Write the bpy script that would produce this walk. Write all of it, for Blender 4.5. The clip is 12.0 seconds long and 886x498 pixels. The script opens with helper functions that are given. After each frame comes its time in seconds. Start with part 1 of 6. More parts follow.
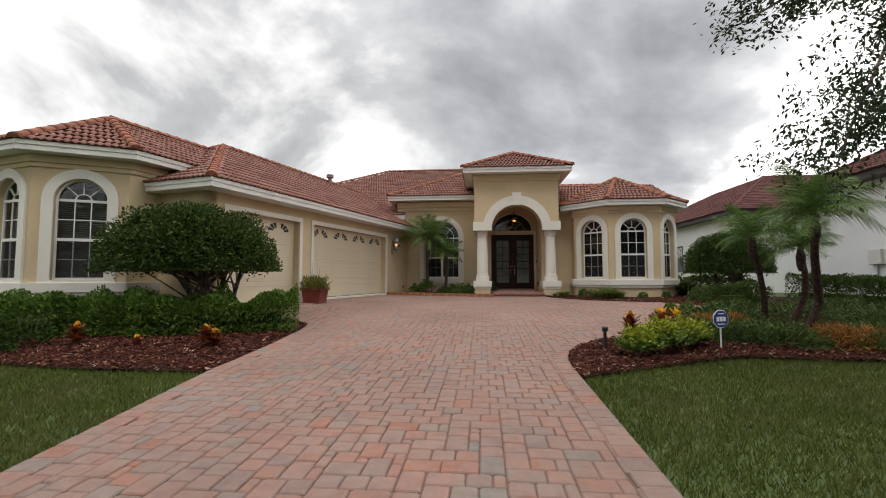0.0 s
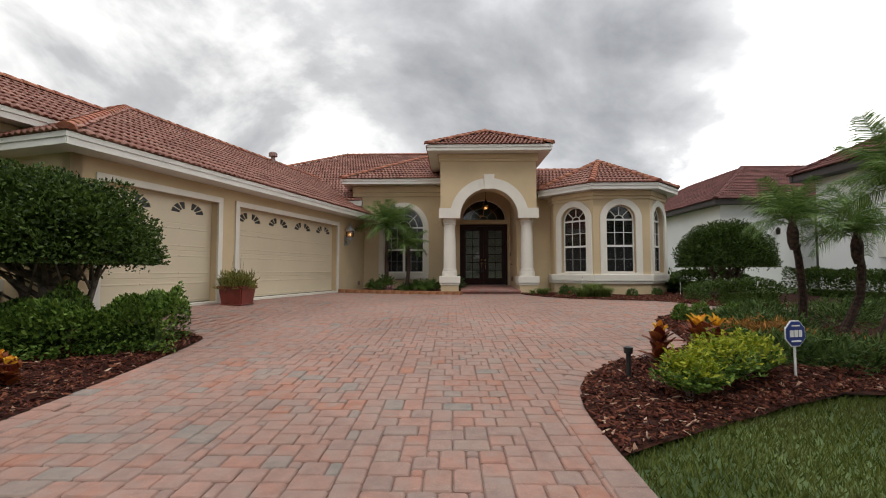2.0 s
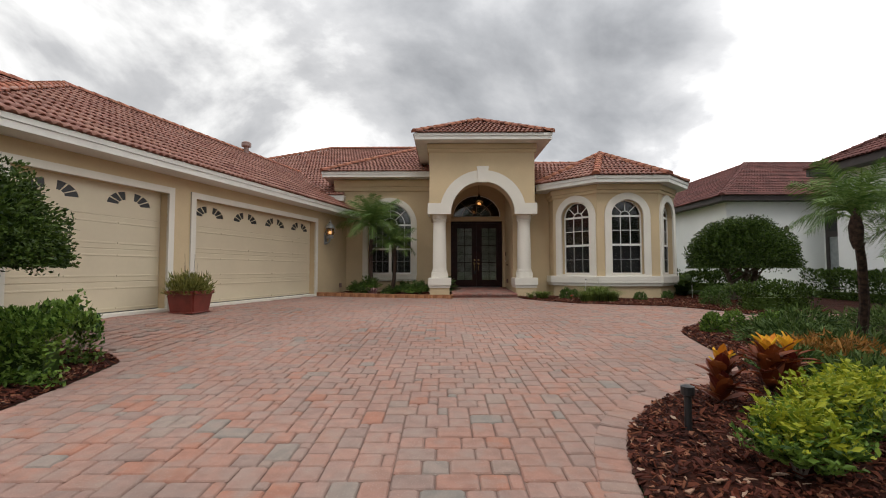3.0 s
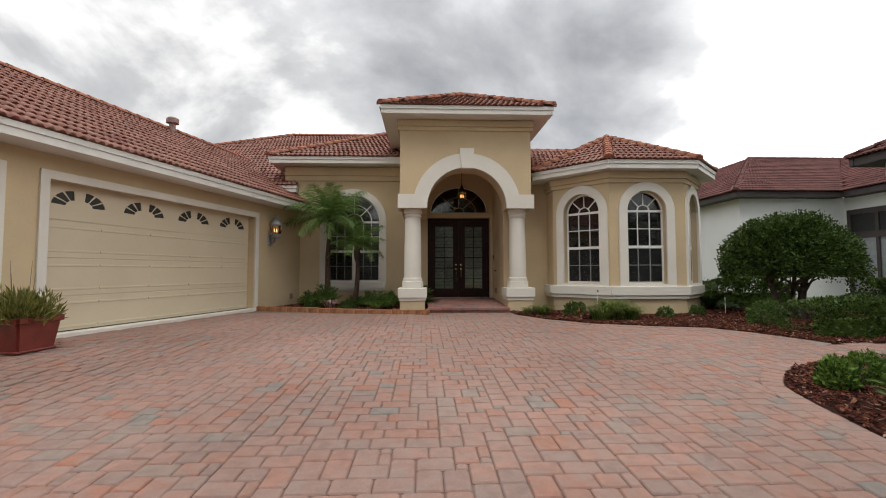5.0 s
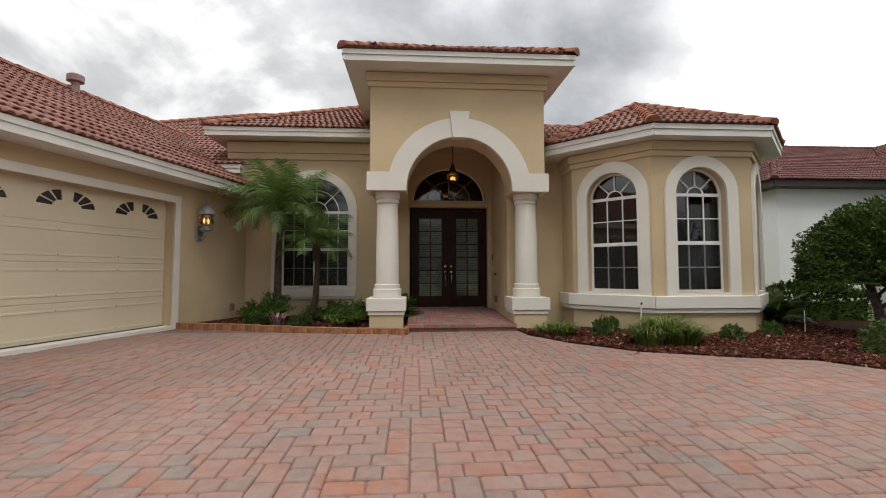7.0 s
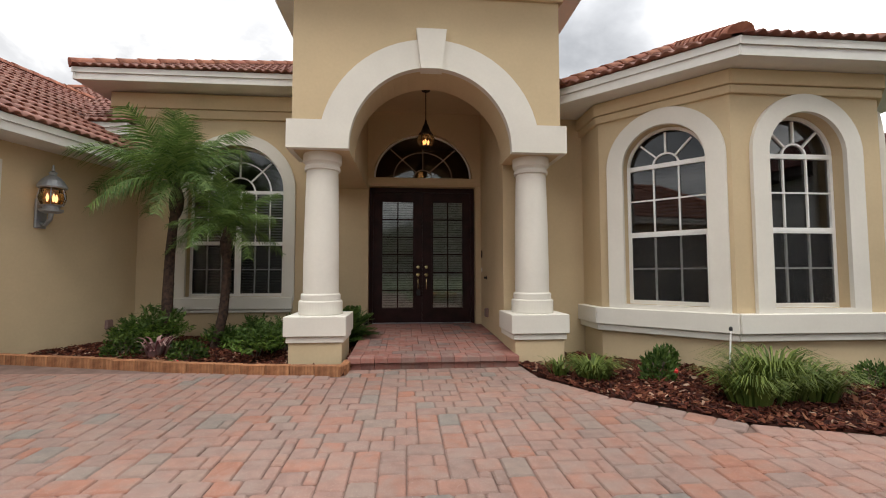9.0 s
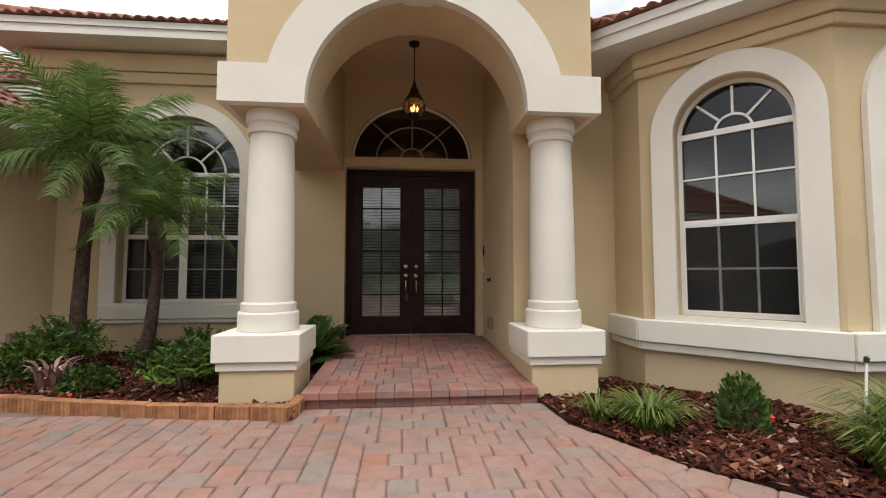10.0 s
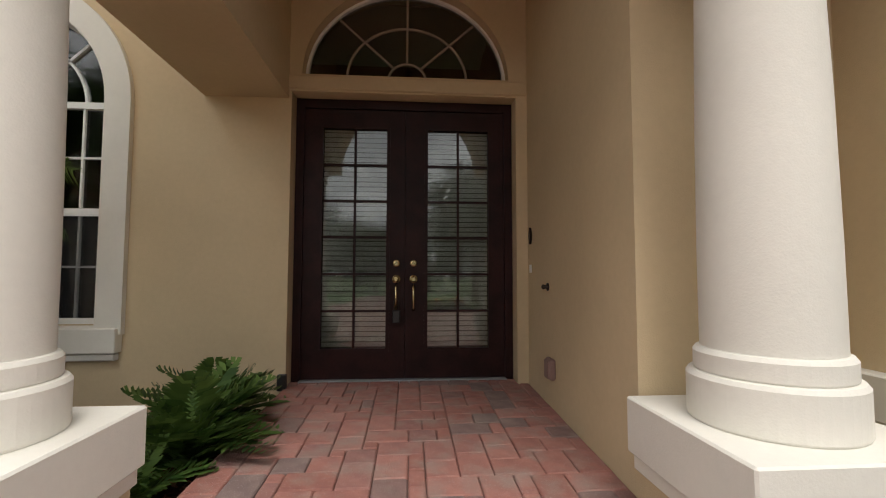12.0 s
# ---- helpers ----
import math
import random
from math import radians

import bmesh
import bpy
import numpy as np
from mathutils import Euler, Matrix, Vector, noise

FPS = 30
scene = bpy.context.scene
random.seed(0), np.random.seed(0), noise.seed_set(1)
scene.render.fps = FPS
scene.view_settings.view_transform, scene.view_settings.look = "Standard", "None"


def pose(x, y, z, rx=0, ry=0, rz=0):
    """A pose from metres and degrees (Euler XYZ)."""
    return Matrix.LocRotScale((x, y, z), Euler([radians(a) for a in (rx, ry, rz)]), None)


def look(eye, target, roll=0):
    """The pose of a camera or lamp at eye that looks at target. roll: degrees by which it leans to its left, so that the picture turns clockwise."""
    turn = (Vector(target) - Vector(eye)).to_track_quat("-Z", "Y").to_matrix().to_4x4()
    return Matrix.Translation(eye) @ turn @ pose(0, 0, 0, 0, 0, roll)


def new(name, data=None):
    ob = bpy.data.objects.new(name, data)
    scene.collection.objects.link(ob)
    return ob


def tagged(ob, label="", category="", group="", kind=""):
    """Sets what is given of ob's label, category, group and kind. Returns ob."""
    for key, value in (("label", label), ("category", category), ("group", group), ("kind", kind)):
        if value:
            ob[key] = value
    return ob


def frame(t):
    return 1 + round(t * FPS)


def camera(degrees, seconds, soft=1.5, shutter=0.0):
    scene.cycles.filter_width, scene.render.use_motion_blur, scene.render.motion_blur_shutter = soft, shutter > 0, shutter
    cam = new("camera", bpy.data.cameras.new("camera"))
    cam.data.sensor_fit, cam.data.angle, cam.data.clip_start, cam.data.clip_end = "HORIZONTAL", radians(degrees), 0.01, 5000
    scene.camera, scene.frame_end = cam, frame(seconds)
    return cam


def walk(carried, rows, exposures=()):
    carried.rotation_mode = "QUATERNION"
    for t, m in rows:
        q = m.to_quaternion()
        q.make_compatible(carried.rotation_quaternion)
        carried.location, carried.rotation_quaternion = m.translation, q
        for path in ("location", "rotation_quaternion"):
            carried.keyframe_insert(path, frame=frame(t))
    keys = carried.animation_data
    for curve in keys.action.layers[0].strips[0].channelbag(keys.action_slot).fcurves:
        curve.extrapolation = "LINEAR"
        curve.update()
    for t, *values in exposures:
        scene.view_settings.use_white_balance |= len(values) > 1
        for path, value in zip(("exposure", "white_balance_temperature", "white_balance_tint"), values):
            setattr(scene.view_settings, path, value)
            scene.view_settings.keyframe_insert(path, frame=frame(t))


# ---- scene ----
# camera and walk: t, x, y, z, yaw, pitch, roll
cam = camera(90.7, 12.0, soft=1.05)
ROWS = [
    (0, 0.500, 0.576, 0.752, 5.24, 3.55, 0.05),
    (0.5, 0.518, 1.106, 0.727, 3.60, 3.26, 0.07),
    (1, 0.529, 1.702, 0.725, 2.54, 3.05, 0.09),
    (1.5, 0.537, 2.349, 0.735, 1.76, 2.92, 0.10),
    (2, 0.550, 3.032, 0.752, 1.16, 2.85, 0.11),
    (2.5, 0.573, 3.733, 0.775, 0.64, 2.81, 0.11),
    (3, 0.602, 4.431, 0.805, 0.07, 2.79, 0.12),
    (4, 0.676, 5.831, 0.891, -1.27, 2.82, 0.12),
    (5, 0.772, 7.258, 0.987, -2.46, 2.92, 0.13),
    (5.5, 0.825, 7.963, 1.014, -2.92, 2.93, 0.13),
    (6, 0.874, 8.665, 1.034, -3.31, 2.93, 0.13),
    (6.5, 0.924, 9.364, 1.049, -3.57, 2.92, 0.13),
    (7, 0.999, 10.070, 1.060, -3.75, 2.95, 0.13),
    (8, 1.253, 11.514, 1.069, -4.40, 3.09, 0.11),
    (9, 1.548, 12.964, 1.068, -4.90, 3.24, 0.08),
    (9.5, 1.644, 13.680, 1.077, -5.13, 3.23, 0.06),
    (10, 1.725, 14.396, 1.082, -5.29, 3.23, 0.04),
    (10.5, 1.791, 15.106, 1.081, -5.26, 3.27, 0.01),
    (11, 1.845, 15.804, 1.076, -4.98, 3.33, -0.02),
    (11.5, 1.887, 16.486, 1.079, -4.55, 3.34, -0.06),
    (12, 1.905, 17.140, 1.092, -4.25, 3.32, -0.10),
]
EXPOSURES = [(0, -0.05), (2.5, 0.0), (5, 0.06), (7, 0.13), (9, 0.47), (10.5, 0.80), (12, 0.86)]
walk(cam, [(t, pose(x, y, z, 90 + pitch, roll, yaw)) for t, x, y, z, yaw, pitch, roll in ROWS], EXPOSURES)

# ---- world: an overcast sky with broken cloud ----
world = bpy.data.worlds.new("overcast_sky")
scene.world = world
world.use_nodes = True
SUN_EL, SUN_ROT = radians(60), radians(168)


def build_sky():
    nt = world.node_tree
    nt.nodes.clear()
    N, K = nt.nodes.new, nt.links.new
    out = N("ShaderNodeOutputWorld")
    sky = N("ShaderNodeTexSky")
    sky.sky_type, sky.sun_disc = "NISHITA", False
    sky.sun_elevation, sky.sun_rotation = SUN_EL, SUN_ROT
    bg_sky = N("ShaderNodeBackground")
    bg_sky.inputs["Strength"].default_value = 0.08
    K(sky.outputs["Color"], bg_sky.inputs["Color"])
    # cloud deck: the direction, flattened onto a plane far overhead
    tc = N("ShaderNodeTexCoord")
    sep = N("ShaderNodeSeparateXYZ")
    K(tc.outputs["Generated"], sep.inputs[0])
    zz = N("ShaderNodeMath"); zz.operation = "MAXIMUM"; zz.inputs[1].default_value = 0.0
    K(sep.outputs["Z"], zz.inputs[0])
    add = N("ShaderNodeMath"); add.operation = "ADD"; add.inputs[1].default_value = 0.42
    K(zz.outputs[0], add.inputs[0])
    comb = N("ShaderNodeCombineXYZ")
    for ax in "XY":
        dv = N("ShaderNodeMath"); dv.operation = "DIVIDE"
        K(sep.outputs[ax], dv.inputs[0]); K(add.outputs[0], dv.inputs[1])
        K(dv.outputs[0], comb.inputs[ax])
    big = N("ShaderNodeTexNoise")
    big.inputs["Scale"].default_value, big.inputs["Detail"].default_value = 1.45, 9.0
    big.inputs["Roughness"].default_value, big.inputs["Distortion"].default_value = 0.55, 0.35
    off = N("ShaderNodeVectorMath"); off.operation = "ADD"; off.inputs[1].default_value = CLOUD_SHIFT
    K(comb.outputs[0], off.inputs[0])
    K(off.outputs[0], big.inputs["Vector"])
    edge = N("ShaderNodeTexNoise"); edge.inputs["Scale"].default_value, edge.inputs["Detail"].default_value = 4.0, 5.0
    K(off.outputs[0], edge.inputs["Vector"])
    ramp = N("ShaderNodeValToRGB")
    el = ramp.color_ramp.elements
    el[0].position, el[0].color = 0.24, (0.17, 0.175, 0.185, 1)
    el[1].position, el[1].color = 0.66, (1.27, 1.25, 1.22, 1)
    low = el.new(0.36); low.color = (0.30, 0.305, 0.315, 1)
    mid = el.new(0.47); mid.color = (0.47, 0.47, 0.475, 1)
    mid2 = el.new(0.56); mid2.color = (0.85, 0.845, 0.83, 1)
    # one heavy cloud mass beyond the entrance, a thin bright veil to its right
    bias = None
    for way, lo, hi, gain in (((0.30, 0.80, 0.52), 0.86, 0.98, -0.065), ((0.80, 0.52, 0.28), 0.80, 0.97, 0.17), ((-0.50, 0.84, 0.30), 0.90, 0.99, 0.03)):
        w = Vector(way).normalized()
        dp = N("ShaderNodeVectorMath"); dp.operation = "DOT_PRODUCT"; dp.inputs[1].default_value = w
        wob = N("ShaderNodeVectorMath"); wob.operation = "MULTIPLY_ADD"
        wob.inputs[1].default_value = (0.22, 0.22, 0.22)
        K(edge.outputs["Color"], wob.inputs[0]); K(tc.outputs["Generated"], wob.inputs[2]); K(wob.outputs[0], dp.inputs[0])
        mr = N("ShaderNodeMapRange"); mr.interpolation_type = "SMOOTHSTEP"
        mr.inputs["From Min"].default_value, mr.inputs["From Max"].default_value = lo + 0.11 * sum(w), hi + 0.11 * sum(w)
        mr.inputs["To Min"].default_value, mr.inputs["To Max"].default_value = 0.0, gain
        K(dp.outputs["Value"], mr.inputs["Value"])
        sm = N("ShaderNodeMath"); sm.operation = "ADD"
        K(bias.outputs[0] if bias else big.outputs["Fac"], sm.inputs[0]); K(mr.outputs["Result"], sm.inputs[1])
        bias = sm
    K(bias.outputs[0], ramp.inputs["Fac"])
    bg_cloud = N("ShaderNodeBackground")
    # an overcast sky is brightest overhead
    zen = N("ShaderNodeMapRange")
    zen.inputs["From Min"].default_value, zen.inputs["From Max"].default_value = 0.42, 0.95
    zen.inputs["To Min"].default_value, zen.inputs["To Max"].default_value = 1.46, 3.2
    K(sep.outputs["Z"], zen.inputs["Value"])
    # thinner cloud, so brighter, towards the right of the house
    dotp = N("ShaderNodeVectorMath"); dotp.operation = "DOT_PRODUCT"; dotp.inputs[1].default_value = (0.85, 0.5, 0.1)
    K(tc.outputs["Generated"], dotp.inputs[0])
    side = N("ShaderNodeMapRange"); side.inputs["From Min"].default_value, side.inputs["From Max"].default_value = 0.1, 0.95
    side.inputs["To Min"].default_value, side.inputs["To Max"].default_value = 0.95, 1.36
    K(dotp.outputs["Value"], side.inputs["Value"])
    both = N("ShaderNodeMath"); both.operation = "MULTIPLY"
    K(zen.outputs["Result"], both.inputs[0]); K(side.outputs["Result"], both.inputs[1])
    K(both.outputs[0], bg_cloud.inputs["Strength"])
    K(ramp.outputs["Color"], bg_cloud.inputs["Color"])
    mix = N("ShaderNodeMixShader"); mix.inputs[0].default_value = 0.93
    K(bg_sky.outputs[0], mix.inputs[1]); K(bg_cloud.outputs[0], mix.inputs[2])
    K(mix.outputs[0], out.inputs["Surface"])


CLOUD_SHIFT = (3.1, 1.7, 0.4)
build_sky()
sun = new("sun", bpy.data.lights.new("sun", "SUN"))
sun.data.energy, sun.data.angle, sun.data.color = 1.1, radians(25), (1.0, 0.96, 0.90)
sun.matrix_world = look((0, 0, 0), (-math.sin(SUN_ROT) * math.cos(SUN_EL), -math.cos(SUN_ROT) * math.cos(SUN_EL), -math.sin(SUN_EL)))

# ---- materials ----
MATS = {}


def mat(name, base, rough=0.6, metal=0.0, var=0.12, scale=6.0, fine=60.0, bump=0.15, bump_scale=None, second=None, spread=0.0, rand=0.0, spec=0.5, coords="Object", hue=0.0):
    """A painted, mineral or metal surface: base colour varied at two scales, with a fine relief."""
    m = bpy.data.materials.new(name)
    m.use_nodes = True
    nt = m.node_tree
    N, K = nt.nodes.new, nt.links.new
    p = nt.nodes["Principled BSDF"]
    p.inputs["Roughness"].default_value, p.inputs["Metallic"].default_value = rough, metal
    p.inputs["Specular IOR Level"].default_value = spec
    tc = N("ShaderNodeTexCoord")
    n1 = N("ShaderNodeTexNoise"); n1.inputs["Scale"].default_value = scale; n1.inputs["Detail"].default_value = 4
    n2 = N("ShaderNodeTexNoise"); n2.inputs["Scale"].default_value = fine; n2.inputs["Detail"].default_value = 3
    K(tc.outputs[coords], n1.inputs["Vector"]); K(tc.outputs[coords], n2.inputs["Vector"])
    lo = tuple(c * (1 - var) for c in base); hi = tuple(min(1, c * (1 + var)) for c in base)
    if second:
        hi = second
    r1 = N("ShaderNodeValToRGB")
    r1.color_ramp.elements[0].position, r1.color_ramp.elements[1].position = 0.35 - spread, 0.65 + spread
    r1.color_ramp.elements[0].color, r1.color_ramp.elements[1].color = (*lo, 1), (*hi, 1)
    K(n1.outputs["Fac"], r1.inputs["Fac"])
    hsv = N("ShaderNodeHueSaturation")
    K(r1.outputs["Color"], hsv.inputs["Color"])
    mr = N("ShaderNodeMapRange"); mr.inputs["To Min"].default_value, mr.inputs["To Max"].default_value = 1 - var, 1 + var
    K(n2.outputs["Fac"], mr.inputs["Value"])
    val = mr.outputs["Result"]
    if rand:
        oi = N("ShaderNodeObjectInfo"); ge = N("ShaderNodeNewGeometry")
        ad = N("ShaderNodeMath"); ad.operation = "ADD"
        K(oi.outputs["Random"], ad.inputs[0]); K(ge.outputs["Random Per Island"], ad.inputs[1])
        fr = N("ShaderNodeMath"); fr.operation = "FRACT"; K(ad.outputs[0], fr.inputs[0])
        m2 = N("ShaderNodeMapRange"); m2.inputs["To Min"].default_value, m2.inputs["To Max"].default_value = 1 - rand, 1 + rand
        K(fr.outputs[0], m2.inputs["Value"])
        mu = N("ShaderNodeMath"); mu.operation = "MULTIPLY"; K(val, mu.inputs[0]); K(m2.outputs["Result"], mu.inputs[1])
        val = mu.outputs[0]
        if hue:
            wn = N("ShaderNodeTexWhiteNoise"); wn.noise_dimensions = "1D"; K(ad.outputs[0], wn.inputs["W"])
            m3 = N("ShaderNodeMapRange"); m3.inputs["To Min"].default_value, m3.inputs["To Max"].default_value = 0.5 - hue, 0.5 + hue
            K(wn.outputs["Value"], m3.inputs["Value"]); K(m3.outputs["Result"], hsv.inputs["Hue"])
    K(val, hsv.inputs["Value"])
    K(hsv.outputs["Color"], p.inputs["Base Color"])
    if bump:
        b = N("ShaderNodeBump"); b.inputs["Strength"].default_value = bump; b.inputs["Distance"].default_value = 0.01
        n3 = N("ShaderNodeTexNoise"); n3.inputs["Scale"].default_value = bump_scale or fine * 2; n3.inputs["Detail"].default_value = 5
        K(tc.outputs[coords], n3.inputs["Vector"]); K(n3.outputs["Fac"], b.inputs["Height"]); K(b.outputs["Normal"], p.inputs["Normal"])
    MATS[name] = m
    return m


def glass_mat(name, tint, gloss_rough=0.02, ior=1.52):
    """Window glass: clear to look through, mirror-like towards grazing."""
    m = bpy.data.materials.new(name)
    m.use_nodes = True
    nt = m.node_tree
    nt.nodes.clear()
    N, K = nt.nodes.new, nt.links.new
    out = N("ShaderNodeOutputMaterial"); mix = N("ShaderNodeMixShader")
    tr = N("ShaderNodeBsdfTransparent"); tr.inputs["Color"].default_value = (*tint, 1)
    gl = N("ShaderNodeBsdfGlossy"); gl.inputs["Roughness"].default_value = gloss_rough
    fr = N("ShaderNodeFresnel"); fr.inputs["IOR"].default_value = ior
    K(fr.outputs[0], mix.inputs[0]); K(tr.outputs[0], mix.inputs[1]); K(gl.outputs[0], mix.inputs[2]); K(mix.outputs[0], out.inputs["Surface"])
    MATS[name] = m
    return m


def glow_mat(name, colour, strength):
    m = bpy.data.materials.new(name)
    m.use_nodes = True
    p = m.node_tree.nodes["Principled BSDF"]
    p.inputs["Base Color"].default_value = (*colour, 1)
    p.inputs["Emission Color"].default_value = (*colour, 1)
    p.inputs["Emission Strength"].default_value = strength
    MATS[name] = m
    return m


def leaf_mat(name, a, b, rough=0.5, trans=0.25, rand=0.35):
    """Leaves: a two-tone green that differs from leaf to leaf, with some light passing through."""
    m = bpy.data.materials.new(name)
    m.use_nodes = True
    nt = m.node_tree
    N, K = nt.nodes.new, nt.links.new
    p = nt.nodes["Principled BSDF"]; out = nt.nodes["Material Output"]
    p.inputs["Roughness"].default_value = rough
    p.inputs["Specular IOR Level"].default_value = 0.22
    ge = N("ShaderNodeNewGeometry"); oi = N("ShaderNodeObjectInfo")
    ad = N("ShaderNodeMath"); ad.operation = "ADD"; K(ge.outputs["Random Per Island"], ad.inputs[0]); K(oi.outputs["Random"], ad.inputs[1])
    fr = N("ShaderNodeMath"); fr.operation = "FRACT"; K(ad.outputs[0], fr.inputs[0])
    r = N("ShaderNodeValToRGB")
    r.color_ramp.elements[0].color, r.color_ramp.elements[1].color = (*a, 1), (*b, 1)
    K(fr.outputs[0], r.inputs["Fac"])
    K(r.outputs["Color"], p.inputs["Base Color"])
    tl = N("ShaderNodeBsdfTranslucent"); K(r.outputs["Color"], tl.inputs["Color"])
    mx = N("ShaderNodeMixShader"); mx.inputs[0].default_value = trans
    K(p.outputs[0], mx.inputs[1]); K(tl.outputs[0], mx.inputs[2]); K(mx.outputs[0], out.inputs["Surface"])
    MATS[name] = m
    return m


STUCCO = mat("cream_stucco", (0.575, 0.455, 0.29), 0.88, var=0.05, scale=1.2, fine=25, bump=0.22, bump_scale=140, spec=0.2)
WHITE = mat("white_stucco_trim", (0.71, 0.68, 0.61), 0.78, var=0.035, scale=1.5, fine=30, bump=0.12, bump_scale=120, spec=0.25)
FASCIA = mat("white_painted_fascia", (0.69, 0.68, 0.64), 0.6, var=0.05, scale=2.0, fine=18, bump=0.05)
GARAGE = mat("cream_garage_paint", (0.63, 0.55, 0.40), 0.5, var=0.03, scale=1.0, fine=12, bump=0.04)
VINYL = mat("white_window_vinyl", (0.82, 0.82, 0.80), 0.35, var=0.02, bump=0.0)
DOORWOOD = mat("dark_mahogany_door", (0.022, 0.0065, 0.006), 0.5, spec=0.22, var=0.3, scale=5, fine=50, bump=0.06)
TILE = mat("terracotta_tile", (0.195, 0.064, 0.041), 0.55, var=0.10, scale=2.2, fine=30, bump=0.2, second=(0.295, 0.135, 0.097), rand=0.07, hue=0.004)
CAPTILE = mat("orange_ridge_tile", (0.235, 0.070, 0.036), 0.7, var=0.2, scale=7.0, fine=45, bump=0.3, second=(0.36, 0.135, 0.075), rand=0.15, hue=0.006)
TILE_DARK = mat("dark_red_tile", (0.11, 0.032, 0.027), 0.7, var=0.16, scale=2.0, fine=40, bump=0.25, second=(0.17, 0.06, 0.05), rand=0.2)
WHITEWALL = mat("white_neighbour_stucco", (0.78, 0.79, 0.79), 0.85, var=0.03, scale=0.8, fine=20, bump=0.2, bump_scale=90)
DARKTRIM = mat("dark_brown_fascia", (0.05, 0.04, 0.04), 0.6)
SAND = mat("joint_sand", (0.17, 0.11, 0.09), 0.95, var=0.2, fine=200)
GRASS = mat("lawn", (0.050, 0.088, 0.022), 0.9, var=0.25, scale=1.3, fine=70, bump=0.6, second=(0.10, 0.145, 0.045))
MULCH = mat("bark_mulch_bed", (0.022, 0.0065, 0.0042), 0.95, spec=0.15, var=0.35, scale=12, fine=70, bump=0.9, bump_scale=60, second=(0.05, 0.016, 0.0095))
CHIP = mat("bark_chip", (0.085, 0.020, 0.011), 0.85, spec=0.2, var=0.25, scale=30, fine=90, bump=0.4, second=(0.125, 0.040, 0.022))
CURBBRICK = mat("edging_brick", (0.27, 0.105, 0.045), 0.9, var=0.25, scale=5, fine=80, bump=0.5, second=(0.42, 0.20, 0.095), rand=0.22)
BRASS = mat("polished_brass", (0.75, 0.62, 0.36), 0.22, 1.0, var=0.04, bump=0)
DARKMETAL = mat("dark_bronze", (0.035, 0.025, 0.02), 0.45, 0.7, bump=0.05)
GREYMETAL = mat("grey_metal", (0.34, 0.36, 0.38), 0.5, 0.5, bump=0.05)
BLIND = mat("white_blind", (0.74, 0.73, 0.69), 0.6, bump=0)
ROOM = mat("room_painted_dim", (0.16, 0.14, 0.12), 0.9)
VENTBROWN = mat("brown_vent_metal", (0.24, 0.15, 0.13), 0.6, bump=0.05)
TERRA = mat("red_glazed_pot", (0.17, 0.032, 0.024), 0.4, var=0.15, bump=0.08)
BLACK = mat("black_plastic", (0.015, 0.015, 0.016), 0.45, bump=0)
SIGNBLUE = mat("blue_sign", (0.015, 0.035, 0.20), 0.35, bump=0)
SIGNWHITE = mat("white_sign", (0.8, 0.8, 0.8), 0.4, bump=0)
BARK = mat("grey_brown_bark", (0.10, 0.075, 0.055), 0.9, var=0.3, scale=8, fine=50, bump=0.8, bump_scale=35, second=(0.19, 0.15, 0.12))
PALMBARK = mat("dark_palm_bark", (0.026, 0.015, 0.011), 0.95, var=0.3, scale=20, fine=70, bump=0.9, bump_scale=50, second=(0.075, 0.042, 0.028))
GLASS = glass_mat("window_glass", (0.62, 0.64, 0.63), ior=1.8)
GLASS_TINT = glass_mat("tinted_window_glass", (0.30, 0.31, 0.31), ior=1.8)
GLASS_CLEAR = glass_mat("clear_door_glass", (0.78, 0.80, 0.78), ior=1.8)
SCREEN = bpy.data.materials.new("insect_screen_mesh")
SCREEN.use_nodes = True


def screen_nodes(nt):
    """A fine dark mesh, most of it open."""
    N, K = nt.nodes.new, nt.links.new
    p, out = nt.nodes["Principled BSDF"], nt.nodes["Material Output"]
    p.inputs["Base Color"].default_value, p.inputs["Roughness"].default_value = (0.010, 0.010, 0.011, 1), 0.8
    tr = N("ShaderNodeBsdfTransparent"); mx = N("ShaderNodeMixShader"); mx.inputs[0].default_value = 0.34
    K(tr.outputs[0], mx.inputs[1]); K(p.outputs[0], mx.inputs[2]); K(mx.outputs[0], out.inputs["Surface"])


screen_nodes(SCREEN.node_tree)
BULB = glow_mat("warm_bulb", (1.0, 0.70, 0.42), 1.5)



def chip_colours(m):
    """Shredded bark: most chips dark red-brown, some orange-brown, a few pale slivers."""
    nt = m.node_tree
    N, K = nt.nodes.new, nt.links.new
    hsv = next(n for n in nt.nodes if n.type == "HUE_SAT")
    ge = N("ShaderNodeNewGeometry"); r = N("ShaderNodeValToRGB")
    el = r.color_ramp.elements
    el[0].color, el[1].position, el[1].color = (0.022, 0.007, 0.005, 1), 1.0, (0.42, 0.30, 0.22, 1)
    for pos, c in ((0.35, (0.060, 0.016, 0.010)), (0.7, (0.105, 0.028, 0.015)), (0.88, (0.17, 0.062, 0.032)), (0.96, (0.24, 0.11, 0.065))):
        el.new(pos).color = (*c, 1)
    K(ge.outputs["Random Per Island"], r.inputs["Fac"]); K(r.outputs["Color"], hsv.inputs["Color"])


chip_colours(CHIP)

# ---- helpers for meshes ----


